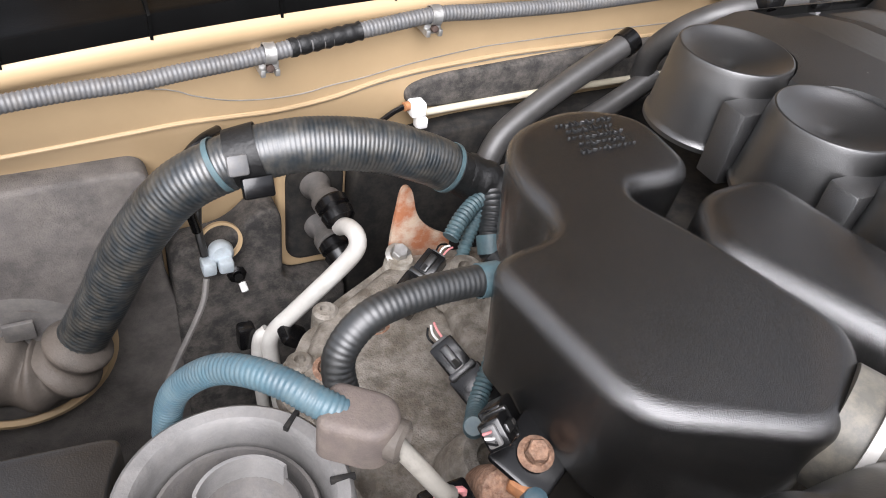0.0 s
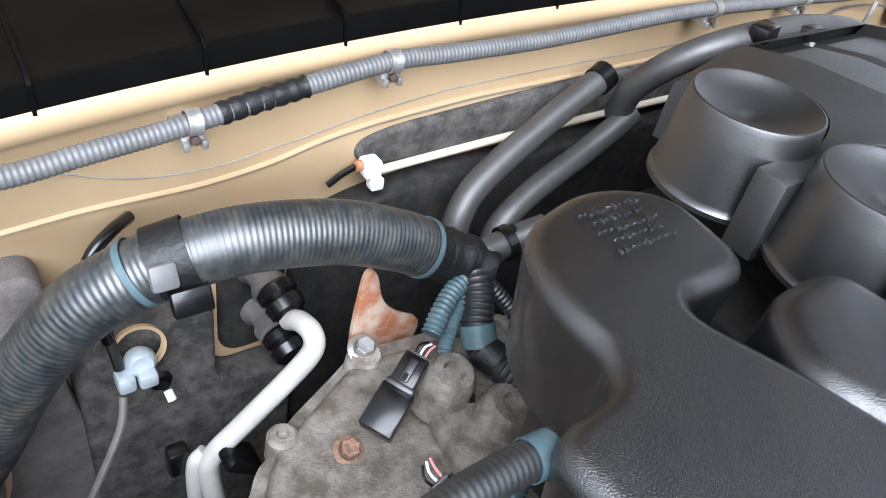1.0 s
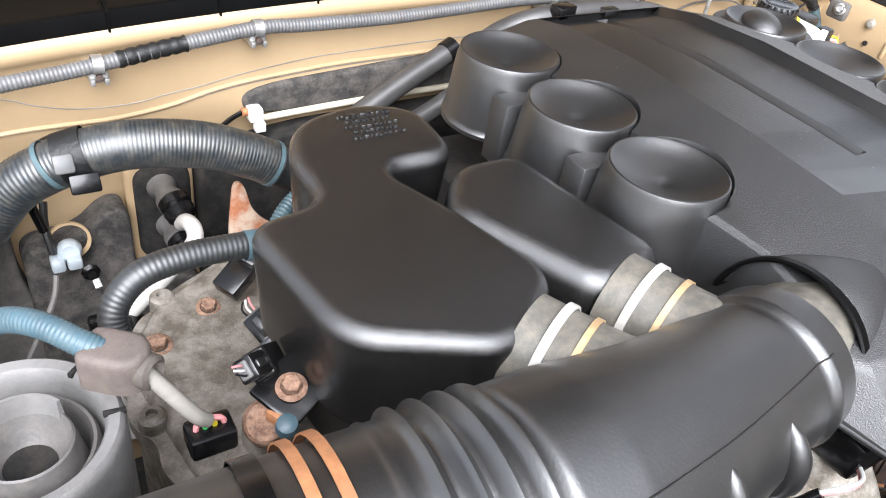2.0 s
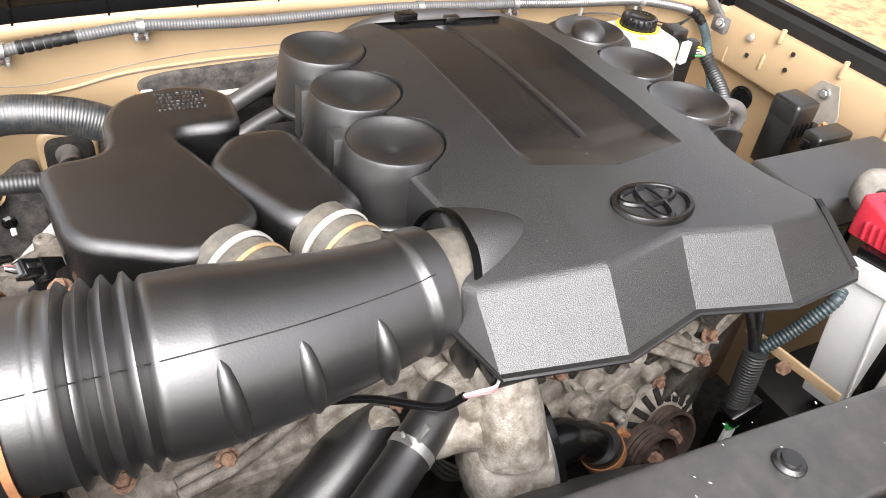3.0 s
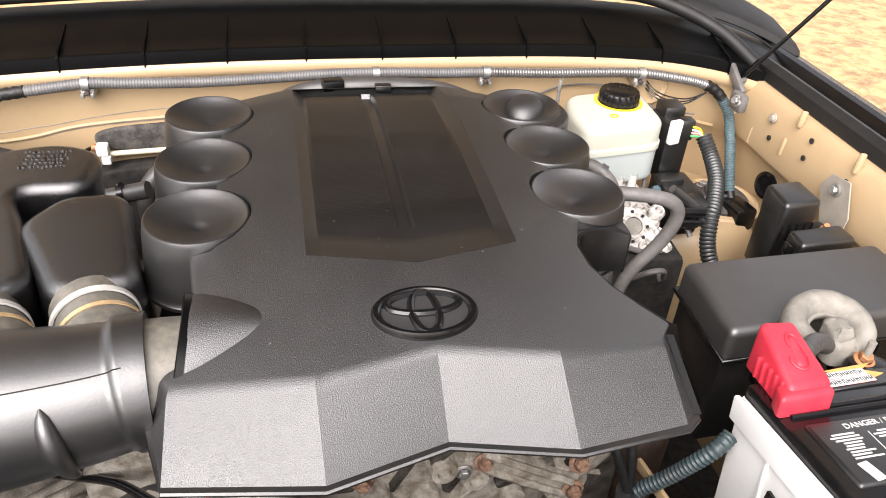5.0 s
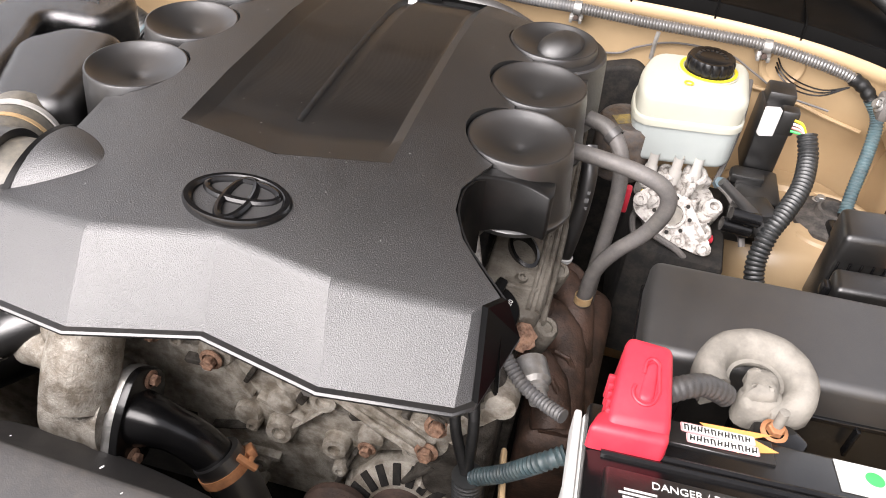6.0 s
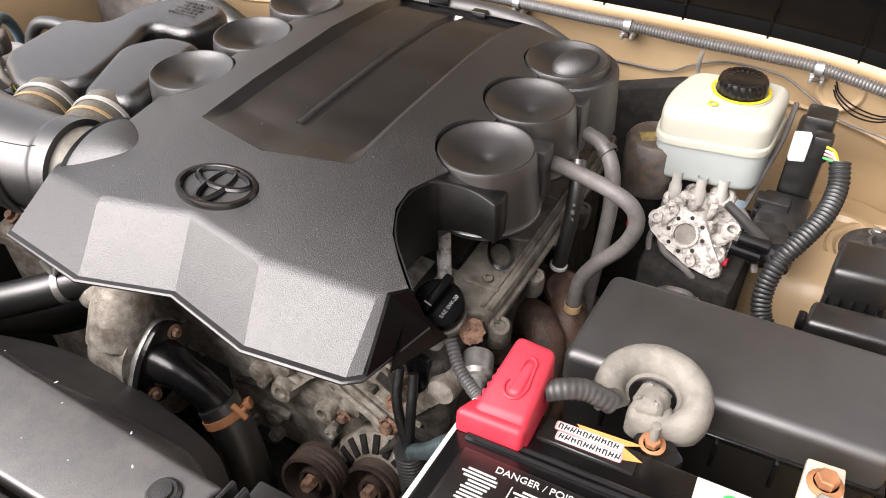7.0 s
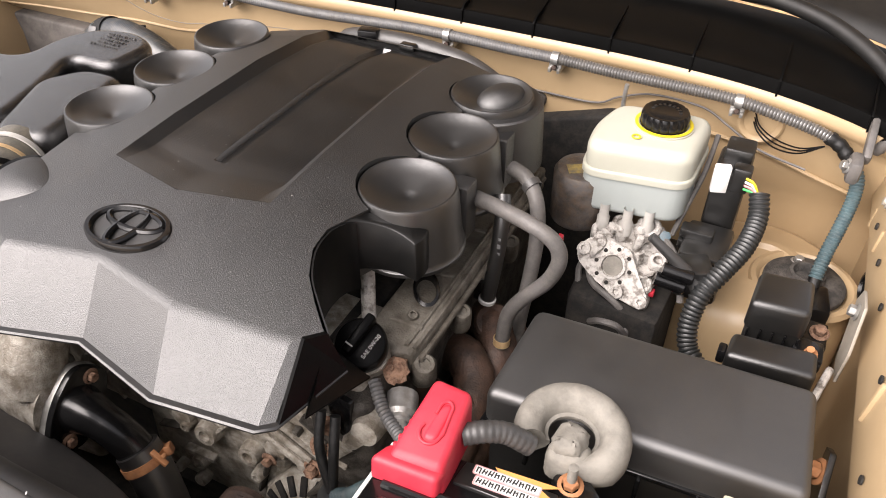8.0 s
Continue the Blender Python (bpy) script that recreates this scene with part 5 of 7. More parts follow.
part("plug", box((-0.553, -0.008, 0.890), (0.030, 0.022, 0.018), 0.003), M_GLOSS, s)
for k, mt in enumerate((M_PINK, M_GREEN, M_YELLOW, M_PINK)):
    part("wire", tube([(-0.557, -0.008, 0.908), (-0.561 + 0.005 * k, -0.008, 0.904), (-0.562 + 0.006 * k, -0.008, 0.899)], 0.002, 0.003, 6), mt, s)
c = thing("filler_cup", (-0.655, 0.04, 0.88), "dusty grey round plastic filler collar with an inner spout", "filler")
CM = Matrix.Translation((-0.658, 0.028, 0))
part("collar", lathe([(0.062, 0.70), (0.062, 0.900), (0.0608, 0.9055), (0.0585, 0.9075), (0.0520, 0.9060), (0.0500, 0.9035), (0.0490, 0.895), (0.0480, 0.872), (0.045, 0.86)], 56, CM), M_COLLAR, c, "dusty pale grey rim")
part("inner_ring", lathe([(0.0475, 0.86), (0.0455, 0.886), (0.0435, 0.8905), (0.0415, 0.8905), (0.0395, 0.886), (0.0375, 0.85), (0, 0.85)], 48, CM), M_GREY_HOSE, c)
SM = Matrix.Translation((-0.654, 0.016, 0))
part("spout", lathe([(0.038, 0.85), (0.034, 0.872), (0.0290, 0.900), (0.0275, 0.908), (0.0262, 0.909), (0.0250, 0.906), (0.0230, 0.895), (0.0150, 0.886), (0.0140, 0.86)], 40, SM), M_GREY_HOSE, c)
bm = bmesh.new()
rows = [[bm.verts.new(SM @ Vector((r * math.cos(radians(30 + 6 * k)), r * math.sin(radians(30 + 6 * k)), z))) for k in range(21)] for r, z in ((0.0290, 0.898), (0.0270, 0.921), (0.0250, 0.921), (0.0245, 0.895))]
for a, b in zip(rows, rows[1:] + rows[:1]):
    for k in range(20):
        bm.faces.new((a[k], a[k + 1], b[k + 1], b[k]))
for k in (0, 20):
    bm.faces.new([row[k] for row in rows])
part("spout_wall", bm, M_COLLAR, c, "raised back wall of the spout")
part("throat", lathe([(0, 0.887), (0.0152, 0.887)], 28, SM), M_DARK, c)
for a in (42, -8):
    part("rim_notch", box(CM @ Vector((0.0555 * math.cos(radians(a)), 0.0555 * math.sin(radians(a)), 0.9062)), (0.0135, 0.0030, 0.0040), 0.0005, Matrix.Rotation(radians(a), 4, "Z")), M_DARK, c, "dark notch in the rim")
part("spout_fin", box((-0.660, 0.050, 0.884), (0.006, 0.024, 0.016), 0.002), M_GREY_HOSE, c)

# rusty lifting bracket and bolt lug
r = thing("lifting_bracket", (-0.40, 0.34, 0.80), "rusted steel lifting bracket on the head", "bracket")
bm = prism(smooth_outline([(-0.430, 0.715), (-0.372, 0.715), (-0.358, 0.762), (-0.386, 0.778), (-0.404, 0.800), (-0.413, 0.838), (-0.424, 0.840), (-0.430, 0.78)], 3, 0.014), 0, 0.004, 0.0012, 2, Matrix.Translation((0, 0.338, 0)) @ Matrix.Rotation(radians(90), 4, "X"))
part("plate", bm, M_RUST_PALE, r)
l = thing("bolt_lug", (-0.50, 0.0, 0.88), "black steel lug with a big rusty bolt", "bracket")
part("lug", box((-0.496, -0.002, 0.901), (0.042, 0.040, 0.006), 0.003, Matrix.Rotation(0.3, 4, "X") @ Matrix.Rotation(0.5, 4, "Z")), M_GLOSS, l)
bolt((-0.497, -0.004, 0.905), (-0.1, -0.3, 1), 0.0068, l)
part("boss", lathe([(0.015, -0.05), (0.016, 0), (0.013, 0.004), (0, 0.004)], 20, axis((-0.516, -0.008, 0.884), (-0.2, -0.5, 0.8))), M_RUST, l, "orange rusted boss")
part("sealant_dab", lathe([(0, 0), (0.008, 0.001), (0.007, 0.008), (0, 0.012)], 12, axis((-0.508, -0.024, 0.892), (-0.1, -0.3, 0.9))), M_BLUE, l, "turquoise dab of sealant")
part("lug_strap", box((-0.505, -0.012, 0.894), (0.022, 0.016, 0.010), 0.003, Matrix.Rotation(0.5, 4, "Z")), M_COPPER, l, "orange rusted strap")

# ---- engine: castings under and ahead of the cover ----
eng = thing("engine", (0.0, 0.05, 0.40), "dirty cast aluminium engine with rusty bolts", "engine")
FR = Matrix.Rotation(radians(90), 4, "X")


def front_plate(outline, y, depth, name, mat=M_ALU, bev=0.006, label=""):
    """Casting seen from the front: an outline in x and z, standing forward to y."""
    return part(name, prism(outline, 0, depth, bev, 3, Matrix.Translation((0, y + depth, 0)) @ FR), mat, eng, label)


front_plate([(-0.30, 0.66), (-0.02, 0.66), (0.03, 0.72), (0.20, 0.72), (0.235, 0.78), (0.235, 0.85), (0.20, 0.878), (-0.22, 0.90), (-0.30, 0.82)], -0.135, 0.10, "timing_cover")
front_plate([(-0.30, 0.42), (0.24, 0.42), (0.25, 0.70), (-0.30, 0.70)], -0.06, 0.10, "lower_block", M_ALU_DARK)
front_plate([(-0.10, 0.58), (0.09, 0.58), (0.12, 0.70), (0.20, 0.735), (0.215, 0.80), (0.13, 0.855), (0.0, 0.86), (-0.08, 0.80)], -0.150, 0.04, "water_pump_housing", bev=0.012)
front_plate([(-0.20, 0.70), (-0.06, 0.68), (-0.035, 0.78), (-0.06, 0.86), (-0.16, 0.87), (-0.21, 0.80)], -0.150, 0.03, "front_casting", bev=0.010)
# ribbed bracket arm reaching to the big bolt
for off in (-0.011, 0.011):
    part("arm_rib", tube([(0.075, -0.163, 0.812 + off), (0.125, -0.168, 0.785 + off), (0.172, -0.168, 0.757 + off)], 0.0042, 0.01, 8), M_ALU, eng)
part("bracket_arm", box((0.123, -0.157, 0.785), (0.125, 0.016, 0.030), 0.005, Matrix.Rotation(0.53, 4, "Y")), M_ALU, eng)
part("bracket_arm", box((0.205, -0.150, 0.795), (0.020, 0.022, 0.10), 0.006, Matrix.Rotation(0.65, 4, "Y")), M_ALU, eng)
for x, z, rr in ((0.075, 0.812, 0.015), (0.174, 0.756, 0.019), (0.235, 0.835, 0.014), (-0.045, 0.806, 0.017), (0.055, 0.80, 0.011), (-0.10, 0.83, 0.014), (0.115, 0.735, 0.013), (0.02, 0.755, 0.014), (-0.02, 0.72, 0.013), (-0.15, 0.745, 0.016), (-0.24, 0.78, 0.017), (-0.19, 0.845, 0.013), (0.0, 0.845, 0.012), (0.15, 0.845, 0.013)):
    part("boss", lathe([(rr * 1.25, -0.02), (rr * 1.1, 0.012), (rr, 0.018), (rr * 0.6, 0.019), (0, 0.019)], 18, axis((x, -0.142, z), (0.05, -1, 0.15))), M_ALU, eng)
rng = random.Random(11)
for k in range(20):
    x, z = rng.uniform(-0.27, 0.20), rng.uniform(0.69, 0.88)
    part("casting_rib", box((x, -0.137, z), (rng.uniform(0.03, 0.09), 0.014, rng.uniform(0.004, 0.008)), 0.002, Matrix.Rotation(rng.uniform(-1.2, 1.2), 4, "Y")), M_ALU, eng)
for k in range(34):
    x, z = rng.uniform(-0.09, 0.20), rng.uniform(0.60, 0.85)
    if k % 3:
        part("casting_rib", roughen(box((x, -0.151, z), (rng.uniform(0.025, 0.075), 0.018, rng.uniform(0.004, 0.009)), 0.002, Matrix.Rotation(rng.uniform(-1.3, 1.3), 4, "Y")), 0.0006, k), M_ALU if k % 2 else M_ALU_DARK, eng)
    else:
        rr = rng.uniform(0.006, 0.014)
        part("boss", lathe([(rr * 1.3, -0.01), (rr * 1.1, 0.010), (rr, 0.014), (rr * 0.55, 0.0145), (rr * 0.5, 0.009), (0, 0.009)], 14, axis((x, -0.152, z), (0.05, -1, 0.15))), M_ALU, eng)
part("dark_hose", tube([(-0.42, -0.21, 0.69), (-0.34, -0.19, 0.715), (-0.27, -0.155, 0.748), (-0.20, -0.10, 0.78), (-0.15, -0.07, 0.80)], 0.038, 0.01, 20), M_BLACK, eng, "fat black hose behind the intake")
part("left_bank", prism([(-0.50, -0.15), (-0.27, -0.13), (-0.24, 0.30), (-0.44, 0.315), (-0.53, 0.265), (-0.572, 0.205), (-0.550, 0.06)], 0.45, 0.765, 0.012, 3), M_ALU_MID, eng)
lugs = [(-0.505, -0.155), (-0.470, -0.150), (-0.40, -0.146), (-0.30, -0.138), (-0.262, -0.12), (-0.232, 0.08), (-0.232, 0.302), (-0.33, 0.322), (-0.428, 0.332), (-0.452, 0.318), (-0.484, 0.302), (-0.508, 0.290), (-0.532, 0.268),
        (-0.545, 0.262), (-0.560, 0.240), (-0.572, 0.236), (-0.584, 0.216), (-0.586, 0.200), (-0.576, 0.172), (-0.584, 0.150), (-0.580, 0.126), (-0.568, 0.108), (-0.572, 0.078), (-0.560, 0.048), (-0.548, 0.0), (-0.535, -0.06), (-0.520, -0.12)]
part("bank_flange", prism(smooth_outline(lugs, 2, 0.012), 0.738, 0.752, 0.003, 2), M_ALU_MID, eng, "scalloped cover flange")
for x, y in ((-0.520, 0.272), (-0.560, 0.222), (-0.566, 0.128), (-0.545, 0.03)):
    part("lug_boss", lathe([(0.013, -0.01), (0.012, 0.012), (0.009, 0.015), (0.005, 0.0155), (0.0045, 0.010), (0, 0.010)], 16, Matrix.Translation((x, y, 0.752))), M_ALU_MID, eng)
part("left_rocker_cover", prism([(-0.475, -0.12), (-0.31, -0.12), (-0.30, 0.29), (-0.41, 0.29)], 0.762, 0.782, 0.010, 3), M_ALU_MID, eng)
for off in (-0.008, 0.006):
    part("left_bank_rail", sweep(bmesh.new(), [Vector((-0.435, -0.150 + off, 0.772)), Vector((-0.38, -0.138 + off, 0.776)), Vector((-0.295, -0.10 + off, 0.786))], 0.0065, 10), M_ALU_MID, eng)
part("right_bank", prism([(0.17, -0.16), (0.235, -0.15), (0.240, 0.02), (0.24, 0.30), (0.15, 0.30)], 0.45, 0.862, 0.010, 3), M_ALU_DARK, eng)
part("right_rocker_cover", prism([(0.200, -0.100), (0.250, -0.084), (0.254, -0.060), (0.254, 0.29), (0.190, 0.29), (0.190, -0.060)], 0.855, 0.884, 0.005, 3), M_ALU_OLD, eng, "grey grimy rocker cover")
for x, z, r in ((0.2505, 0.8835, 0.0030), (0.2415, 0.8850, 0.0024), (0.2570, 0.8720, 0.0034)):
    part("edge_rib", tube([(x - 0.002, -0.078, z), (x, 0.0, z), (x, 0.12, z), (x - 0.002, 0.28, z)], r, 0.02, 8), M_ALU_OLD, eng)
for x, y, w in ((0.224, -0.050, 0.0), (0.226, 0.035, 0.25), (0.222, 0.125, 0.0)):
    part("cross_rib", roughen(box((x, y, 0.884), (0.040, 0.006, 0.006), 0.002, Matrix.Rotation(w, 4, "Z")), 0.0004, 8), M_ALU_OLD, eng)
for x, y, z, r in ((0.260, 0.010, 0.862, 0.011), (0.259, -0.077, 0.864, 0.0125), (0.262, 0.145, 0.862, 0.011), (0.226, -0.038, 0.884, 0.006)):
    part("cover_lug", roughen(lathe([(r * 1.15, -0.03), (r, 0.002), (r * 0.8, 0.006), (r * 0.5, 0.006), (r * 0.45, 0.003), (0, 0.003)], 18, axis((x, y, z), (0.25, -0.35, 1))), 0.0004, 3), M_ALU_OLD, eng)
socket = part("socket", lathe([(0.017, -0.004), (0.0165, 0.004), (0.0135, 0.0055), (0.0125, 0.0), (0.012, -0.014), (0, -0.014)], 24, axis((0.2215, 0.002, 0.8865), (0.15, -0.25, 1)) @ Matrix.Diagonal((0.85, 1.45, 1, 1))), M_GLOSS, eng, "black oval socket")
part("socket_nut", lathe([(0, 0), (0.0055, 0), (0.0055, 0.007), (0, 0.008)], 6, axis((0.219, -0.006, 0.876), (0.1, -0.5, 1))), M_ALU_DARK, socket)
# fills the gap below the cover; black stands in for its shade
part("valley", prism([(-0.24, -0.125), (0.180, -0.125), (0.186, -0.02), (0.180, 0.30), (-0.24, 0.30)], 0.5, 0.880, 0.012, 2), M_DARK, eng, "black block in the engine valley, its shade put into the colour")
# rusted exhaust manifold: swirled runners and a round flange beside the fuse box
for pts, r in (([(0.238, 0.030, 0.775), (0.262, 0.020, 0.782), (0.282, 0.000, 0.770), (0.290, -0.040, 0.755), (0.296, -0.10, 0.735)], 0.024),
               ([(0.236, 0.100, 0.770), (0.262, 0.088, 0.780), (0.284, 0.062, 0.772), (0.292, 0.030, 0.752), (0.300, -0.02, 0.720)], 0.024),
               ([(0.236, -0.045, 0.775), (0.256, -0.050, 0.782), (0.276, -0.066, 0.770), (0.288, -0.10, 0.748)], 0.021)):
    part("manifold_runner", roughen(sweep(bmesh.new(), spline(pts, 0.005), r, 20), 0.0010, 6), M_RUST_BROWN, eng, "brown rusted manifold runner", 60)
part("manifold_body", roughen(pillow(smooth_outline([(0.255, -0.12), (0.325, -0.11), (0.338, 0.13), (0.25, 0.16)], 2), 0.62, 0.752, 0.03, seg=5), 0.0008, 2), M_RUST_BROWN, eng, "brown rusted exhaust manifold", 60)
part("manifold_flange", lathe([(0.024, -0.012), (0.024, 0.003), (0.021, 0.006), (0.013, 0.006), (0.012, 0.001), (0.0085, 0.002), (0.008, 0.007), (0, 0.007)], 28, axis((0.272, 0.078, 0.792), (0.25, -0.45, 1))), M_RUST_BROWN, eng)
for x, y, z in ((0.268, -0.072, 0.800), (0.282, -0.030, 0.788)):
    part("runner_rib", sweep(bmesh.new(), [Vector((x - 0.018, y + 0.006, z - 0.012)), Vector((x - 0.006, y, z)), Vector((x + 0.008, y - 0.004, z - 0.002)), Vector((x + 0.018, y - 0.008, z - 0.016))], 0.0030, 8), M_RUST_BROWN, eng)
for at, way, rr, mt in (((-0.045, -0.164, 0.806), (0, -1, 0.1), 0.0075, M_RUST), ((0.175, -0.168, 0.756), (0, -1, 0.2), 0.0075, M_RUST), ((0.075, -0.163, 0.812), (0.1, -1, 0.2), 0.007, M_RUST),
                        ((0.055, -0.163, 0.80), (0, -1, 0.1), 0.0055, M_STEEL), ((-0.10, -0.17, 0.83), (0, -1, 0.2), 0.006, M_RUST), ((0.115, -0.168, 0.735), (0, -1, 0), 0.006, M_RUST),
                        ((-0.19, -0.16, 0.82), (0, -1, 0.3), 0.008, M_RUST), ((-0.387, -0.139, 0.778), (0, -0.6, 1), 0.0075, M_RUST), ((-0.477, -0.128, 0.776), (0, -0.5, 1), 0.007, M_RUST), ((-0.223, -0.138, 0.79), (0, -0.8, 0.6), 0.008, M_RUST),
                        ((-0.484, 0.238, 0.765), (0, -0.3, 1), 0.0075, M_RUST), ((-0.428, 0.318, 0.768), (0, -0.4, 1), 0.0085, M_STEEL), ((-0.541, 0.205, 0.765), (0, -0.2, 1), 0.0085, M_RUST),
                        ((0.20, -0.162, 0.835), (0.1, -1, 0.2), 0.007, M_RUST)):
    bolt(at, way, rr, eng, mt)
part("bolt_boss", lathe([(0.018, 0), (0.016, 0.05), (0.012, 0.058), (0, 0.058)], 20, axis((-0.428, 0.318, 0.712), (0, -0.1, 1))), M_ALU, eng)
for x, y, z, rr in ((-0.40, 0.24, 0.80, 0.02), (-0.37, 0.20, 0.79, 0.022), (-0.34, 0.26, 0.80, 0.018), (-0.47, 0.06, 0.79, 0.03)):
    part("boss", lathe([(rr * 1.2, -0.03), (rr, 0.006), (rr * 0.8, 0.012), (rr * 0.45, 0.012), (rr * 0.4, 0.004), (0, 0.004)], 22, axis((x, y, z), (0.1, -0.2, 1))), M_ALU_MID, eng)

# alternator with cooling slots and pulleys
AM = axis((0.149, -0.098, 0.612), (0.05, -0.93, 0.36))
alt = part("alternator", lathe([(0, 0.0), (0.062, 0.0), (0.066, 0.006), (0.066, 0.060), (0.060, 0.074), (0.034, 0.082), (0.026, 0.080), (0, 0.080)], 40, AM), M_ALU, eng)
for k in range(18):
    m = AM @ Matrix.Rotation(2 * math.pi * k / 18, 4, "Z")
    bm = box((0.047, 0, 0.0790), (0.023, 0.0085, 0.004), 0.001, Matrix.Rotation(0.30, 4, "Y"))
    bmesh.ops.transform(bm, matrix=m, verts=bm.verts)
    part("cooling_slot", bm, M_DARK, alt)
    bm = box((0.0655, 0, 0.040), (0.004, 0.0100, 0.036), 0.001)
    bmesh.ops.transform(bm, matrix=m, verts=bm.verts)
    part("cooling_slot", bm, M_DARK, alt)


def pulley(at, way, r, width, mat, label):
    bm = lathe([(r * 0.3, 0), (r * 0.3, width * 0.8), (r * 0.42, width * 0.86), (r * 0.5, width * 0.3), (r * 0.82, width * 0.3), (r * 0.88, width), (r, width), (r, width * 0.9),
                *[(r - (0.003 if k % 2 else 0.0), width * (0.85 - 0.1 * k)) for k in range(7)], (r, width * 0.1), (r, 0), (r * 0.3, 0)], 40, axis(at, way))
    p = part("pulley", bm, mat, eng, label, 30)
    b = lathe([(0, 0), (r * 0.26, 0), (r * 0.26, width * 0.5), (r * 0.2, width * 0.7), (0, width * 0.7)], 6, axis(Vector(at) + Vector(way).normalized() * width * 0.5, way))
    part("hub_nut", b, M_RUST, p)


pulley((0.092, -0.195, 0.655), (0.1, -1, 0.25), 0.036, 0.032, M_RUST_DARK, "rusty brown idler pulley")
pulley((0.153, -0.168, 0.634), (0.05, -0.93, 0.36), 0.036, 0.030, M_RUST_DARK, "dark grooved pulley with a rusty hub")

# thermostat housing, upper outlet and radiator hoses
FN = Vector((0.99, -0.06, 0.06)).normalized()
FC = Vector((-0.092, -0.226, 0.774))
FM = Matrix.Translation(FC) @ aim((0.03, -0.70, -0.71), FN)
part("thermostat_housing", lathe([(0, -0.088), (0.030, -0.086), (0.039, -0.078), (0.041, -0.060), (0.040, -0.030), (0.043, -0.020), (0.043, -0.013), (0, -0.013)], 36, FM), M_ALU, eng, angle=50)
part("housing_riser", sweep(bmesh.new(), spline([(-0.140, -0.235, 0.795), (-0.140, -0.215, 0.835), (-0.140, -0.180, 0.872), (-0.138, -0.15, 0.90)], 0.006), lambda i, u: 0.036 - 0.008 * u, 24), M_ALU, eng, angle=60)
part("housing_shoulder", box((-0.165, -0.185, 0.835), (0.06, 0.05, 0.045), 0.012, Matrix.Rotation(0.5, 4, "Z"), seg=3), M_ALU, eng)
part("side_spigot", sweep(bmesh.new(), spline([(-0.150, -0.215, 0.815), (-0.185, -0.205, 0.815), (-0.212, -0.200, 0.808)], 0.005), 0.0215, 20), M_ALU, eng, angle=60)
ELL = [(-0.024, -0.048), (0.024, -0.048), (0.034, 0.0), (0.024, 0.048), (-0.024, 0.048), (-0.034, 0.0)]
part("flange", prism(smooth_outline(ELL, 3, 0.02), -0.014, -0.004, 0.0015, 2, FM), M_STEEL, eng, "thermostat flange")
out = thing("water_outlet", (-0.03, -0.235, 0.76), "gloss black coolant outlet with a hose and orange clamp", "hose")
part("flange", prism(smooth_outline(ELL, 3, 0.02), -0.004, 0.004, 0.0015, 2, FM), M_GLOSS, out)
part("neck", sweep(bmesh.new(), spline([FC, FC + FN * 0.026, (-0.038, -0.226, 0.762), (-0.012, -0.225, 0.734)], 0.003), lambda i, u: 0.028 - 0.0075 * min(1, u * 2.5), 28), M_GLOSS, out, "gloss black neck", 60)
part("hose", sweep(bmesh.new(), spline([(-0.017, -0.2255, 0.745), (0.002, -0.230, 0.715), (0.025, -0.242, 0.66), (0.045, -0.26, 0.56)], 0.006), 0.0242, 28), M_RUBBER, out)
band((-0.008, -0.2275, 0.731), (0.5, -0.12, -0.82), 0.0246, 0.010, 0.001, out, M_COPPER, "clamp_band", "orange spring clamp", screw=0.6)
part("clamp_ear", box((0.016, -0.226, 0.748), (0.022, 0.006, 0.006), 0.001, Matrix.Rotation(0.6, 4, "Y")), M_COPPER, out)
part("clamp_ear", box((0.014, -0.222, 0.742), (0.005, 0.006, 0.020), 0.001, Matrix.Rotation(0.6, 4, "Y")), M_COPPER, out)
for a in (-1, 1):
    bolt(FM @ Vector((0, 0.037 * a, 0.004)), FN, 0.0058, out)
rh = thing("radiator_hose", (-0.24, -0.2, 0.78), "black rubber radiator hose with a zinc spring clamp", "hose")
part("hose", sweep(bmesh.new(), spline([(-0.19, -0.18, 0.838), (-0.225, -0.206, 0.826), (-0.26, -0.230, 0.814), (-0.33, -0.28, 0.80), (-0.42, -0.345, 0.79)], 0.006), 0.0215, 28), M_RUBBER, rh)
part("pipe_stub", sweep(bmesh.new(), spline([(-0.14, -0.16, 0.850), (-0.19, -0.18, 0.838), (-0.225, -0.206, 0.826)], 0.006), 0.0195, 24), M_ALU, rh)
band((-0.240, -0.216, 0.8205), (-0.8, -0.55, -0.28), 0.0218, 0.009, 0.001, rh, M_STEEL, "clamp_band", "zinc spring clamp")
for s in (-1, 1):
    part("clamp_ear", box((-0.242 + 0.008 * s, -0.222, 0.850), (0.004, 0.007, 0.018), 0.001, Matrix.Rotation(0.5 * s, 4, "Y")), M_STEEL, rh)
bh = thing("bypass_hose", (-0.17, -0.19, 0.78), "curved black bypass hoses with a small clamp", "hose")
part("hose", tube([(-0.165, -0.175, 0.825), (-0.150, -0.195, 0.815), (-0.145, -0.205, 0.79), (-0.155, -0.21, 0.75), (-0.16, -0.21, 0.70)], 0.0095, 0.005, 14), M_RUBBER, bh)
for k in range(4):
    part("belt_rib", tube([(-0.205 - 0.004 * k, -0.19, 0.80 - 0.004 * k), (-0.20 - 0.004 * k, -0.20, 0.775), (-0.18 - 0.004 * k, -0.205, 0.755 - 0.004 * k), (-0.165, -0.205, 0.74 - 0.004 * k)], 0.0022, 0.006, 8), M_RUBBER, bh)
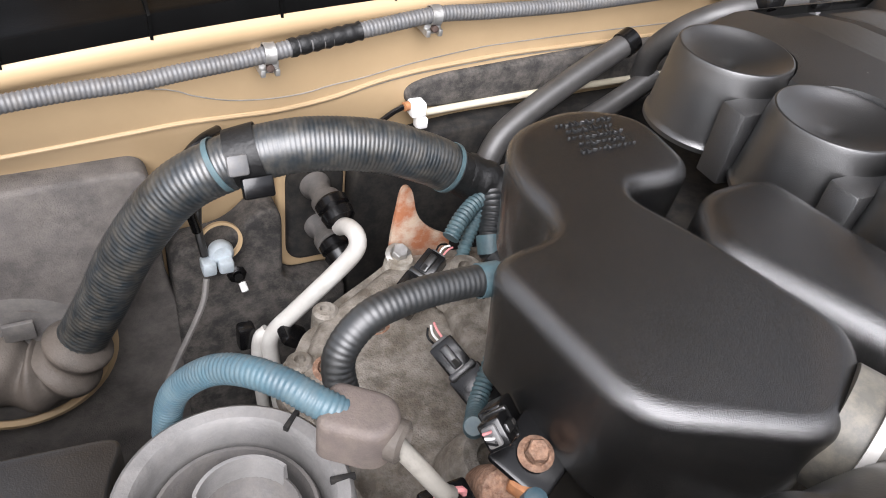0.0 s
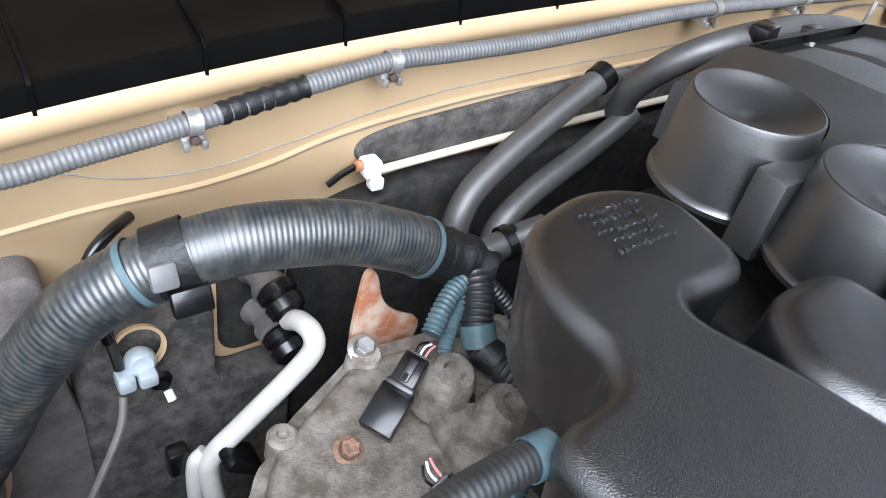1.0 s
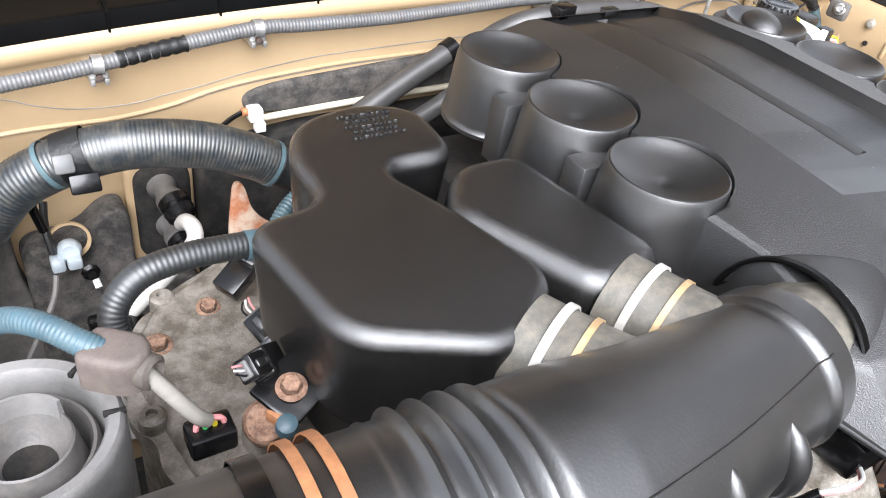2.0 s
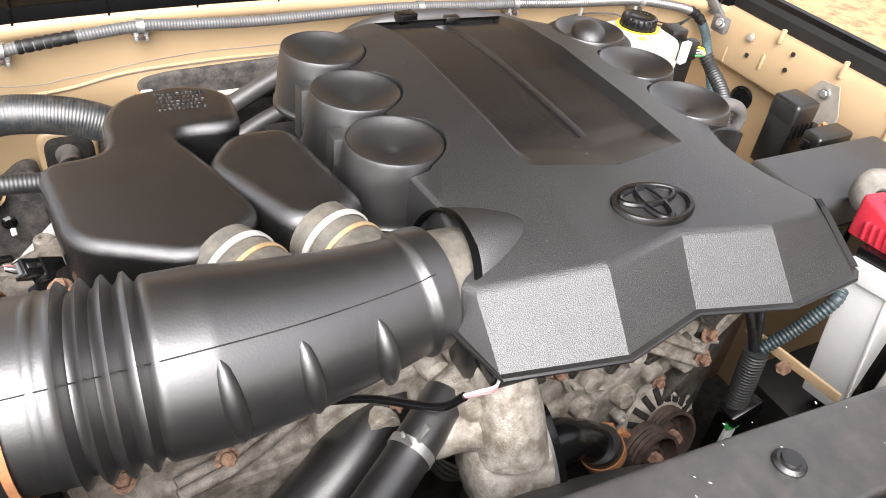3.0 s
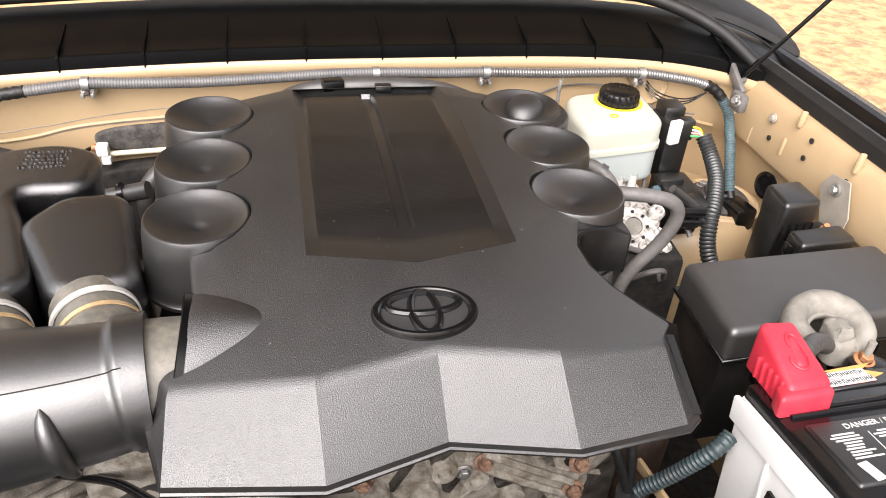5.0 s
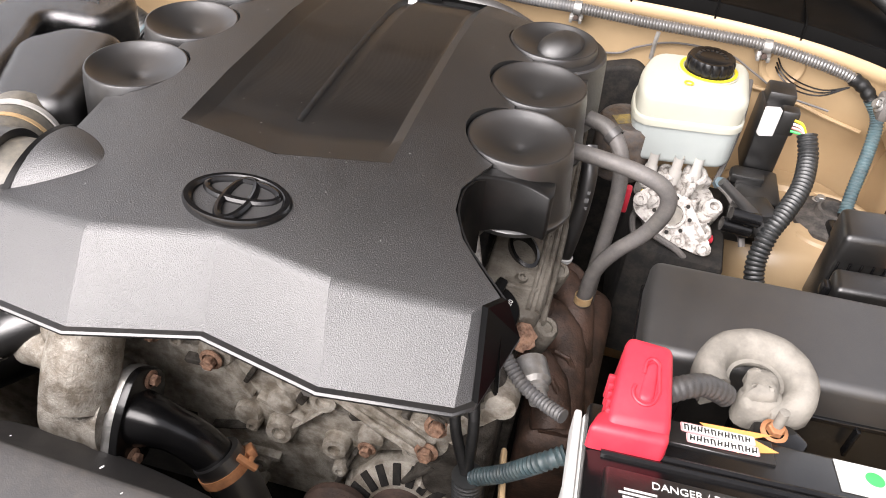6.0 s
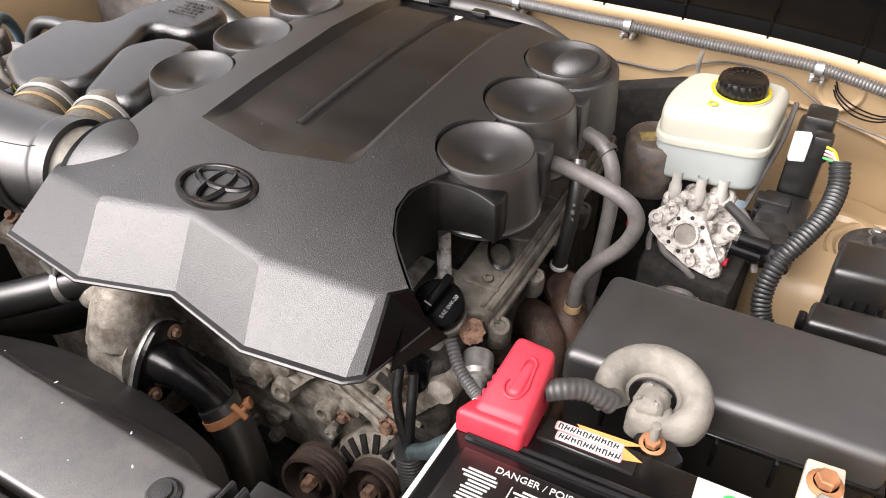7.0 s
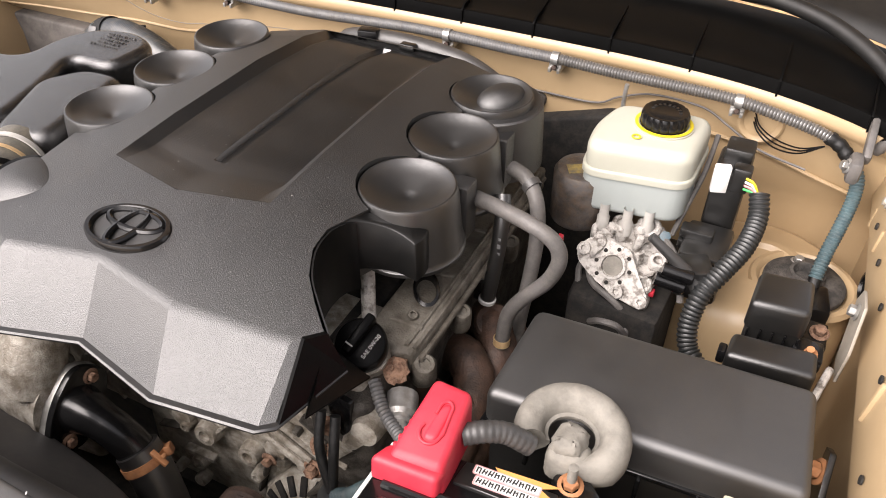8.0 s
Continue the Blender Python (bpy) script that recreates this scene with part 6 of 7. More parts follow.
part("clip", box((-0.158, -0.187, 0.826), (0.014, 0.012, 0.010), 0.002), M_STEEL, bh)
rod = thing("vacuum_pipe", (-0.26, -0.16, 0.84), "gloss black pipe with a pink taped wire end", "pipe")
part("pipe", tube([(-0.36, -0.10, 0.80), (-0.307, -0.125, 0.812), (-0.26, -0.16, 0.838), (-0.215, -0.208, 0.862), (-0.198, -0.222, 0.885)], 0.0042, 0.006, 10), M_GLOSS, rod)
part("pipe", tube([(-0.31, -0.12, 0.812), (-0.305, -0.10, 0.83), (-0.30, -0.07, 0.85)], 0.004, 0.006, 10), M_GLOSS, rod)
for k, mt in enumerate((M_PINK, M_PINK, M_WHITE)):
    part("wire_end", tube([(-0.200, -0.220, 0.882 + 0.001 * k), (-0.190 + 0.001 * k, -0.229, 0.892 + 0.002 * k), (-0.176, -0.232, 0.896 + 0.002 * k), (-0.165, -0.222, 0.897 + 0.001 * k)], 0.0015, 0.003, 6), mt, rod, "thin coloured wire")
part("plug", box((-0.135, -0.20, 0.90), (0.075, 0.05, 0.035), 0.006), M_GLOSS, rod, "black plug under the cover")
part("engine_bracket", box((-0.13, -0.17, 0.88), (0.10, 0.04, 0.04), 0.008), M_BLACK, eng)

# black loom down to the front right
fl = thing("front_harness", (0.22, -0.22, 0.80), "black corrugated looms joining below the engine cover", "wiring")
part("loom", ribbed([(0.296, -0.215, 0.872), (0.278, -0.222, 0.862), (0.252, -0.212, 0.82), (0.226, -0.201, 0.785)], 0.0082, 0.0048, 0.0012, 16), M_TEAL_DARK, fl, "dark blue-grey loom")
part("loom", ribbed([(0.221, -0.200, 0.785), (0.223, -0.201, 0.76), (0.226, -0.202, 0.73), (0.229, -0.203, 0.69)], 0.0150, 0.005, 0.0014, 18), M_LOOM_DARK, fl)
for x in (0.196, 0.212):
    part("lead", tube([(x, -0.168, 0.862), (x + 0.006, -0.186, 0.830), (0.219 + 0.1 * (x - 0.204), -0.198, 0.785)], 0.0052, 0.005, 12), M_TAPE, fl)
part("end_cap", box((0.236, -0.208, 0.685), (0.05, 0.03, 0.025), 0.005, Matrix.Rotation(-0.4, 4, "Y")), M_GLOSS, fl)
part("tag", box((0.226, -0.214, 0.640), (0.016, 0.006, 0.034), 0.001), M_WHITE, fl, "white tag")
part("tag_band", box((0.226, -0.214, 0.662), (0.020, 0.010, 0.008), 0.002), M_GREEN, fl, "green band")
fr = thing("frame_rail", (0.27, -0.15, 0.60), "tan painted chassis bracket beside the battery tray", "bracket")
part("rail", prism([(0.264, -0.29), (0.270, -0.29), (0.250, -0.16), (0.244, -0.16)], 0.772, 0.785, 0.005, 2), M_TAN, fr)
part("bolt_head", lathe([(0, 0), (0.009, 0), (0.009, 0.006), (0, 0.007)], 6, axis((0.248, -0.225, 0.772), (-1, -0.5, 0.3))), M_RUST, fr)

# oil filler and dipstick
oc = thing("oil_filler_cap", (0.222, -0.121, 0.90), "black oil filler cap lettered with the oil grade", "oil cap")
OM = axis((0.2090, -0.1110, 0.903), (0.2, -0.45, 0.85), 0.98) @ Matrix.Scale(0.87, 4)
part("cap", lathe([(0, -0.02), (0.026, -0.02), (0.0295, -0.012), (0.0295, 0.004), (0.0275, 0.008), (0.025, 0.009), (0, 0.009)], 40, OM), M_TRAY, oc)
bm = box((0.006, 0.005, 0.016), (0.050, 0.011, 0.018), 0.003)
bmesh.ops.transform(bm, matrix=OM, verts=bm.verts)
part("grip", bm, M_TRAY, oc)
bm = box((-0.010, 0.005, 0.0252), (0.0016, 0.0095, 0.0006), 0)
bmesh.ops.transform(bm, matrix=OM, verts=bm.verts)
part("mark", bm, M_PRINT, oc)
part("filler_neck", sweep(bmesh.new(), [Vector((0.211, -0.106, 0.888)), Vector((0.205, -0.085, 0.855)), Vector((0.20, -0.075, 0.83))], 0.022, 20), M_ALU, oc)


def lettering(text, m, size, mat, parent, name="lettering"):
    """Words in the built-in face, turned into a thin mesh."""
    cu = bpy.data.curves.new(name, "FONT")
    cu.body, cu.size, cu.align_x, cu.align_y, cu.extrude = text, size, "CENTER", "CENTER", 0.0002
    tmp = new(name, cu)
    dg = bpy.context.evaluated_depsgraph_get()
    me = bpy.data.meshes.new_from_object(tmp.evaluated_get(dg))
    bpy.data.objects.remove(tmp)
    bm = bmesh.new()
    bm.from_mesh(me)
    bmesh.ops.transform(bm, matrix=m, verts=bm.verts)
    return part(name, bm, mat, parent, "", 20)


lettering("SAE 0W-20", OM @ Matrix.Translation((0.0035, -0.0125, 0.0094)), 0.0066, M_PRINT, oc)
d = thing("dipstick_tube", (0.18, -0.05, 0.88), "dull steel dipstick tube with a black base", "dipstick")
part("tube", tube([(0.166, -0.025, 0.930), (0.171, -0.032, 0.920), (0.181, -0.050, 0.895), (0.190, -0.065, 0.868), (0.195, -0.07, 0.84)], 0.0078, 0.005, 14), M_ALU_WHITE, d)
s = thing("filler_bracket", (0.215, -0.16, 0.83), "gloss black filler bracket with a rusty bolt and a steel sensor", "bracket")
part("foot", prism([(0.165, 0.772), (0.192, 0.770), (0.214, 0.80), (0.222, 0.87), (0.200, 0.875), (0.190, 0.84)], 0, 0.006, 0.002, 2, Matrix.Translation((0, -0.150, 0)) @ FR), M_GLOSS, s)
bolt((0.181, -0.158, 0.786), (0.1, -0.9, 0.4), 0.0078, s)
part("sensor", lathe([(0.0, 0), (0.016, 0), (0.016, 0.022), (0.012, 0.026), (0.012, 0.030), (0.009, 0.032), (0.009, 0.042), (0, 0.043)], 14, axis((0.252, -0.110, 0.850), (0.35, -0.85, -0.1))), M_STEEL, s)
plate = [Vector(p) for p in ((0.2235, -0.184, 0.978), (0.186, -0.130, 0.908), (0.2270, -0.126, 0.880), (0.2340, -0.236, 0.946))]
bm = bmesh.new()
up = Vector((0.004, -0.002, 0.006)).normalized() * 0.003
hi, lo = [bm.verts.new(p + up) for p in plate], [bm.verts.new(p - up) for p in plate]
bm.faces.new(hi)
bm.faces.new(lo[::-1])
for k in range(4):
    bm.faces.new((hi[k], lo[k], lo[(k + 1) % 4], hi[(k + 1) % 4]))
bmesh.ops.bevel(bm, geom=bm.edges[:], offset=0.0012, segments=2, affect="EDGES")
part("funnel_plate", bm, M_TRAY, s, "smooth black plate")
part("rusty_lug", roughen(lathe([(0.0135, -0.01), (0.013, 0.003), (0.009, 0.006), (0.004, 0.007), (0, 0.004)], 18, axis((0.240, -0.101, 0.872), (0.3, -0.6, 0.6))), 0.0016, 4), M_RUST, s)
part("loom", ribbed([(0.226, -0.119, 0.868), (0.246, -0.138, 0.856), (0.268, -0.152, 0.852), (0.290, -0.168, 0.858)], 0.0068, 0.0042, 0.0010, 14), M_LOOM, s)

# ---- right side: hoses by the engine ----
h = thing("heater_hose", (0.30, 0.06, 0.88), "grey rubber hose looping down to an orange clip", "hose")
part("run", tube([(0.243, 0.078, 0.966), (0.281, 0.062, 0.972), (0.318, 0.050, 0.972), (0.342, 0.048, 0.961), (0.349, 0.050, 0.938), (0.338, 0.054, 0.903), (0.313, 0.055, 0.868), (0.298, 0.052, 0.839), (0.294, 0.050, 0.80), (0.293, 0.05, 0.79)], 0.0084, 0.005, 16), M_GREY_HOSE, h)
band((0.2935, 0.05, 0.797), (0, 0.1, 1), 0.0088, 0.009, 0.0010, h, M_STRAW, "clamp_band", "orange hose clip")
part("stub", tube([(0.293, 0.05, 0.792), (0.293, 0.05, 0.76), (0.29, 0.05, 0.72)], 0.007, 0.006, 12), M_GLOSS, h)
h = thing("heater_hose", (0.30, 0.13, 0.88), "grey rubber hose running beside the manifold", "hose")
part("run", tube([(0.255, 0.150, 0.965), (0.278, 0.140, 0.962), (0.296, 0.125, 0.945), (0.303, 0.115, 0.91), (0.303, 0.105, 0.86), (0.300, 0.09, 0.80), (0.30, 0.08, 0.75)], 0.0086, 0.005, 16), M_GREY_HOSE, h)
band((0.285, 0.136, 0.958), (0.8, -0.5, -0.4), 0.0097, 0.008, 0.0012, h, M_HOSE, "clamp_band", "dark hose clamp")
h = thing("brake_hose", (0.27, 0.09, 0.86), "thin black rubber hose with printed marks", "hose")
part("run", tube([(0.262, 0.110, 0.955), (0.268, 0.095, 0.935), (0.269, 0.086, 0.90), (0.266, 0.080, 0.86), (0.262, 0.078, 0.825)], 0.0088, 0.005, 16), M_RUBBER, h)
for k in range(9):
    u = k / 8
    part("printed_bar", box((0.2725 - 0.004 * u, 0.0790 - 0.005 * u, 0.918 - 0.078 * u), (0.0030 + 0.0012 * (k % 3), 0.0006, 0.0036 + 0.002 * (k % 2)), 0), M_PRINT_GREY, h)
part("end_ring", lathe([(0.0085, -0.003), (0.0105, -0.002), (0.0105, 0.002), (0.0085, 0.003)], 22, axis((0.262, 0.0780, 0.826), (0.1, 0.05, 1))), M_PRINT, h, "pale end ring")
s = thing("coolant_sensor", (0.248, 0.094, 0.82), "white and black sensor plug on the engine's side", "sensor")
part("plug", pillow(smooth_outline([(0.240, 0.092), (0.252, 0.092), (0.252, 0.104), (0.240, 0.104)], 3, 0.005), 0.838, 0.868, 0.004, seg=3), M_WHITE, s)
part("socket", box((0.248, 0.094, 0.825), (0.016, 0.016, 0.030), 0.004), M_BLACK, s)
s = thing("red_clip", (0.325, 0.17, 0.87), "small red plastic clip", "clip")
part("body", box((0.318, 0.16, 0.865), (0.007, 0.01, 0.035), 0.002), M_RED, s)

# ---- firewall corner: ledge, pressed dimple with thin wires ----
tagged(part("firewall_ledge", tube([(x, y - 0.004, z) for x, y, z in on_firewall([(0.43, 0.900), (0.48, 0.8945), (0.53, 0.885), (0.57, 0.874), (0.62, 0.862)])], 0.0030, 0.012, 8), M_TAN), "pressed ledge across the firewall corner", "trim", "", "structure")

g = thing("firewall_plug", (0.470, 0.45, 0.93), "tan pressed dimple with thin black wires passing it", "grommet")
part("dimple", lathe([(0.030, -0.004), (0.030, 0.001), (0.027, 0.003), (0.024, 0.002), (0.021, -0.001), (0, -0.002)], 36, axis((0.492, 0.441, 0.934), (0.05, -1, 0.08))), M_TAN, g)
for k in range(3):
    part("wire", tube([(0.482, 0.445, 0.945 - 0.006 * k), (0.492, 0.430, 0.934 - 0.005 * k), (0.515, 0.419, 0.926 - 0.006 * k), (0.545, 0.411, 0.925 - 0.004 * k), (0.572, 0.405, 0.938)], 0.0011, 0.006, 6), M_GLOSS, g, "thin black wire")

# ---- brake unit ----
bk = thing("brake_reservoir", (0.375, 0.30, 0.86), "translucent white brake fluid reservoir with a black cap", "reservoir")
RO = smooth_outline([(0.310, 0.252), (0.436, 0.270), (0.441, 0.375), (0.418, 0.385), (0.318, 0.372), (0.304, 0.31)], 2)
part("upper_tank", pillow(RO, 0.919, 0.958, 0.014, seg=6), M_TANK, bk, angle=60)
bm = pillow(inset(RO, -0.003), 0.913, 0.923, 0.003, seg=3)
part("weld_seam", bm, M_TANK, bk)
bm = pillow(inset(RO, -0.0005), 0, 0.057, 0.010, Matrix.Translation((0, 0, 0.917)) @ Matrix.Diagonal((1, 1, -1, 1)), 5)
part("lower_tank", bm, M_TANK_LOW, bk, "cloudy lower half with fluid", 60)
cx, cy = 0.385, 0.332
part("neck", lathe([(0.036, 0.955), (0.037, 0.960), (0.030, 0.961)], 36, Matrix.Translation((cx, cy, 0))), M_TANK, bk)
part("yellow_ring", lathe([(0.0315, 0.9612), (0.0355, 0.9615), (0.0355, 0.9622), (0.0315, 0.9622)], 40, Matrix.Translation((cx, cy, 0))), M_YELLOW, bk, "yellow printed ring")
cap = bmesh.new()
n = 96
prof = [(0.0295, 0.961, 1), (0.0295, 0.974, 1), (0.0275, 0.9785, 0.4), (0.024, 0.979, 0), (0.021, 0.9775, 0), (0, 0.9775, 0)]
lathe([(r, z) for r, z, w in prof], n, None, cap)
for v in cap.verts:
    r = math.hypot(v.co.x, v.co.y)
    if r > 0.027:
        k = 1 - 0.05 * max(0, math.cos(16 * math.atan2(v.co.y, v.co.x))) ** 3
        v.co.x, v.co.y = v.co.x * k, v.co.y * k
bmesh.ops.translate(cap, verts=cap.verts, vec=(cx, cy, 0))
capo = part("cap", cap, M_GLOSS, bk, "black fluted screw cap")
for k in range(9):
    a = 0.35 * k - 1.4
    part("moulded_bar", box((cx + 0.017 * math.sin(a), cy + 0.017 * math.cos(a), 0.978), (0.003, 0.004, 0.0008), 0, Matrix.Rotation(-a, 4, "Z")), M_BLACK, capo)
part("yellow_mark", lathe([(0.004, 0.9585), (0.006, 0.959), (0.006, 0.9595), (0.004, 0.9595)], 16, Matrix.Translation((0.362, 0.288, 0.0005))), M_YELLOW, bk)
for x, y in ((0.345, 0.262), (0.375, 0.262), (0.40, 0.27)):
    part("spigot", lathe([(0.008, 0.838), (0.008, 0.855), (0.0062, 0.859), (0.0062, 0.876)], 16, Matrix.Translation((x, y - 0.005, 0))), M_WHITE_PIPE, bk, "white spigot")
part("stud", tube([(0.318, 0.40, 0.93), (0.318, 0.40, 0.955), (0.319, 0.40, 0.968)], 0.003, 0.004, 8), M_STEEL, bk)
ab = thing("brake_pump", (0.38, 0.19, 0.80), "oxidised aluminium brake pump block under the reservoir", "brake pump")
part("block", roughen(prism(smooth_outline([(0.338, 0.205), (0.352, 0.165), (0.38, 0.150), (0.425, 0.155), (0.432, 0.21), (0.42, 0.25), (0.35, 0.25)], 2), 0.80, 0.842, 0.008, 3), 0.0012, 8), M_ALU_WHITE, ab)
rng = random.Random(31)
for k in range(12):
    x, y = rng.uniform(0.345, 0.425), rng.uniform(0.165, 0.24)
    part("casting_lump", roughen(box((x, y, 0.845 + rng.uniform(0, 0.010)), (rng.uniform(0.010, 0.024), rng.uniform(0.008, 0.018), rng.uniform(0.012, 0.026)), 0.003, Matrix.Rotation(rng.uniform(0, 3), 4, "Z") @ Matrix.Rotation(rng.uniform(-0.4, 0.4), 4, "X")), 0.0009, k), M_ALU_WHITE, ab)
PM = axis((0.378, 0.160, 0.843), (-0.1, -0.75, 0.65))
EARS = [(-0.050, 0.004), (-0.042, 0.022), (-0.028, 0.030), (0.0, 0.027), (0.014, 0.026), (0.030, 0.004), (0.055, -0.024), (0.050, -0.038), (0.014, -0.034), (-0.020, -0.022), (-0.044, -0.008)]
part("face", roughen(prism(smooth_outline(EARS, 3, 0.009), -0.022, 0.004, 0.003, 2, PM), 0.0005, 2), M_ALU_WHITE, ab, "pitted pump face", 30)
part("bore", lathe([(0.0165, 0.002), (0.0165, 0.008), (0.0135, 0.009), (0.0125, 0.005), (0, 0.0045)], 28, PM), M_ALU_WHITE, ab)
part("bore_plug", lathe([(0.0125, 0.004), (0.012, 0.0055), (0.006, 0.0062), (0, 0.0058)], 20, PM), M_FOAM, ab, "tan plug in the bore")
for k in range(8):
    a = 2 * math.pi * k / 8
    bm = lathe([(0, 0.0038), (0.0026, 0.0038), (0.0026, 0.0052), (0, 0.0053)], 8, PM @ Matrix.Translation((0.0215 * math.cos(a), 0.0215 * math.sin(a), 0)))
    part("screw", bm, M_DARK, ab)
for x, y in ((-0.041, 0.008), (0.047, -0.029), (0.016, -0.028), (-0.026, 0.023)):
    part("ear_boss", roughen(lathe([(0.009, 0.0), (0.0085, 0.009), (0.006, 0.0105), (0.0035, 0.0105), (0.003, 0.006), (0, 0.006)], 14, PM @ Matrix.Translation((x, y, 0))), 0.0004, 5), M_ALU_WHITE, ab)
for x, y, z, rr in ((0.415, 0.158, 0.83, 0.014), (0.425, 0.185, 0.85, 0.012), (0.345, 0.215, 0.85, 0.013), (0.40, 0.235, 0.86, 0.016), (0.365, 0.235, 0.855, 0.012)):
    part("port", lathe([(rr, -0.02), (rr, 0.008), (rr * 0.8, 0.011), (rr * 0.5, 0.011), (rr * 0.45, 0.004), (0, 0.004)], 14, axis((x, y, z - 0.004), (0.1, -0.5, 1))), M_ALU_WHITE, ab)
part("blue_fitting", lathe([(0, 0), (0.007, 0), (0.007, 0.01), (0, 0.011)], 6, axis((0.425, 0.205, 0.872), (0.1, -0.7, 0.8))), M_BLUE, ab, "bluish brake fitting")
for pts in ([(0.425, 0.200, 0.875), (0.440, 0.185, 0.870), (0.455, 0.165, 0.855), (0.465, 0.145, 0.83)], [(0.345, 0.165, 0.83), (0.36, 0.14, 0.825), (0.39, 0.125, 0.82), (0.41, 0.125, 0.80), (0.415, 0.11, 0.78)],
            [(0.34, 0.185, 0.83), (0.335, 0.165, 0.82), (0.345, 0.14, 0.80), (0.35, 0.13, 0.77)], [(0.37, 0.11, 0.79), (0.385, 0.095, 0.81), (0.405, 0.095, 0.81), (0.415, 0.105, 0.79)]):
    part("brake_pipe", tube(pts, 0.0042, 0.005, 8), M_GREY_HOSE, ab, "dull brake pipe")
part("red_plug", box((0.420, 0.156, 0.8235), (0.026, 0.010, 0.008), 0.002), M_RED, ab, "small red plug")
part("yellow_plug", box((0.342, 0.178, 0.852), (0.012, 0.012, 0.012), 0.003), M_YELLOW, ab, "small yellow plug")
for o in ab.children:
    o.location += Vector((0.001, 0.038, -0.0145))
part("pump_motor", lathe([(0, 0), (0.036, 0), (0.038, 0.004), (0.038, 0.07), (0.034, 0.076), (0, 0.076)], 28, Matrix.Translation((0.305, 0.285, 0.825))), M_CANISTER, ab, "dark grimy pump canister with rust stains")
part("canister_label", box((0.298, 0.277, 0.9016), (0.024, 0.020, 0.001), 0, Matrix.Rotation(0.5, 4, "Z")), M_FADED_YELLOW, ab, "faded yellow label")
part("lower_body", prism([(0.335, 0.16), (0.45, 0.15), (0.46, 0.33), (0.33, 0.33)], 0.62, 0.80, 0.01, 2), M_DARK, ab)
for dx, dz in ((0.0, 0.0), (0.006, 0.016)):
    part("plug_barrel", lathe([(0, 0), (0.0085, 0), (0.0085, 0.034), (0.0065, 0.036), (0, 0.036)], 16, axis((0.432 + dx, 0.176, 0.848 + dz), (1, 0.1, -0.15))), M_GLOSS, ab, "gloss black plug barrel")
part("connector_block", box((0.468, 0.200, 0.848), (0.045, 0.04, 0.035), 0.005, Matrix.Rotation(0.4, 4, "Z")), M_BLACK, ab)
part("plug_lever", sweep(bmesh.new(), spline([(0.417, 0.182, 0.9000), (0.440, 0.183, 0.882), (0.462, 0.186, 0.862), (0.480, 0.188, 0.842)], 0.005), lambda i, u: 0.0055 + 0.005 * u ** 2, 14), M_LID, ab)

cu_ = thing("brake_control_unit", (0.47, 0.27, 0.86), "black control unit with a white connector", "control unit")
part("bracket", tube([(0.450, 0.345, 0.955), (0.448, 0.30, 0.925), (0.440, 0.262, 0.895), (0.432, 0.24, 0.86)], 0.0035, 0.006, 8), M_GREY_HOSE, cu_, "grey steel bracket")
part("unit", box((0.480, 0.292, 0.910), (0.040, 0.065, 0.095), 0.006), M_BLACK, cu_)
part("unit_head", box((0.482, 0.305, 0.962), (0.034, 0.036, 0.022), 0.004), M_BLACK, cu_)
part("white_connector", box((0.470, 0.257, 0.948), (0.019, 0.010, 0.037), 0.002, Matrix.Rotation(0.3, 4, "Z")), M_WHITE, cu_, "white multi-pin connector")
part("connector_back", box((0.492, 0.268, 0.948), (0.022, 0.020, 0.034), 0.004), M_BLACK, cu_)
for k, mt in enumerate((M_YELLOW, M_WHITE, M_PINK, M_GREEN)):
    part("wire", tube([(0.498, 0.258, 0.955 - 0.005 * k), (0.508, 0.254, 0.953 - 0.004 * k), (0.517, 0.252, 0.938)], 0.0016, 0.004, 6), mt, cu_)
part("loom", ribbed([(0.517, 0.253, 0.941), (0.523, 0.232, 0.921), (0.518, 0.195, 0.903), (0.502, 0.160, 0.885), (0.489, 0.138, 0.868), (0.484, 0.120, 0.838), (0.490, 0.105, 0.813), (0.505, 0.092, 0.800)], 0.0122, 0.0055, 0.0018, 18), M_LOOM_DARK, cu_, "black corrugated loom")
part("lower_unit", box((0.476, 0.222, 0.846), (0.056, 0.075, 0.070), 0.006), M_BLACK, cu_)
part("unit_rib", box((0.474, 0.183, 0.872), (0.050, 0.006, 0.012), 0.002), M_GLOSS, cu_)
for dz in (0.885, 0.868):
    part("plug", box((0.462, 0.225, dz), (0.040, 0.020, 0.013), 0.003), M_BLACK, cu_)

cu_.location += Vector((-0.002, 0.040, -0.023))

# ---- fuse and relay boxes ----
fb = thing("fuse_box", (0.475, -0.05, 0.80), "black plastic fuse box with a plain lid", "fuse box")
part("lid", prism([(0.340, -0.118), (0.613, -0.105), (0.608, 0.016), (0.345, 0.006)], 0.872, 0.911, 0.010, 4), M_LID, fb)
part("body", prism([(0.345, -0.112), (0.606, -0.100), (0.602, 0.010), (0.350, 0.001)], 0.74, 0.874, 0.004, 2), M_BLACK, fb)
part("seam", prism([(0.338, -0.121), (0.615, -0.108), (0.610, 0.018), (0.343, 0.008)], 0.868, 0.873, 0.001, 1), M_GLOSS, fb)
for k in range(5):
    x = 0.385 + 0.05 * k
    part("latch_rib", box((x, -0.121 + 0.048 * (x - 0.34), 0.852), (0.004, 0.008, 0.034), 0.001), M_GLOSS, fb)
rb = thing("relay_box", (0.555, 0.11, 0.84), "black relay box with a ribbed lid", "relay box", "relay boxes")
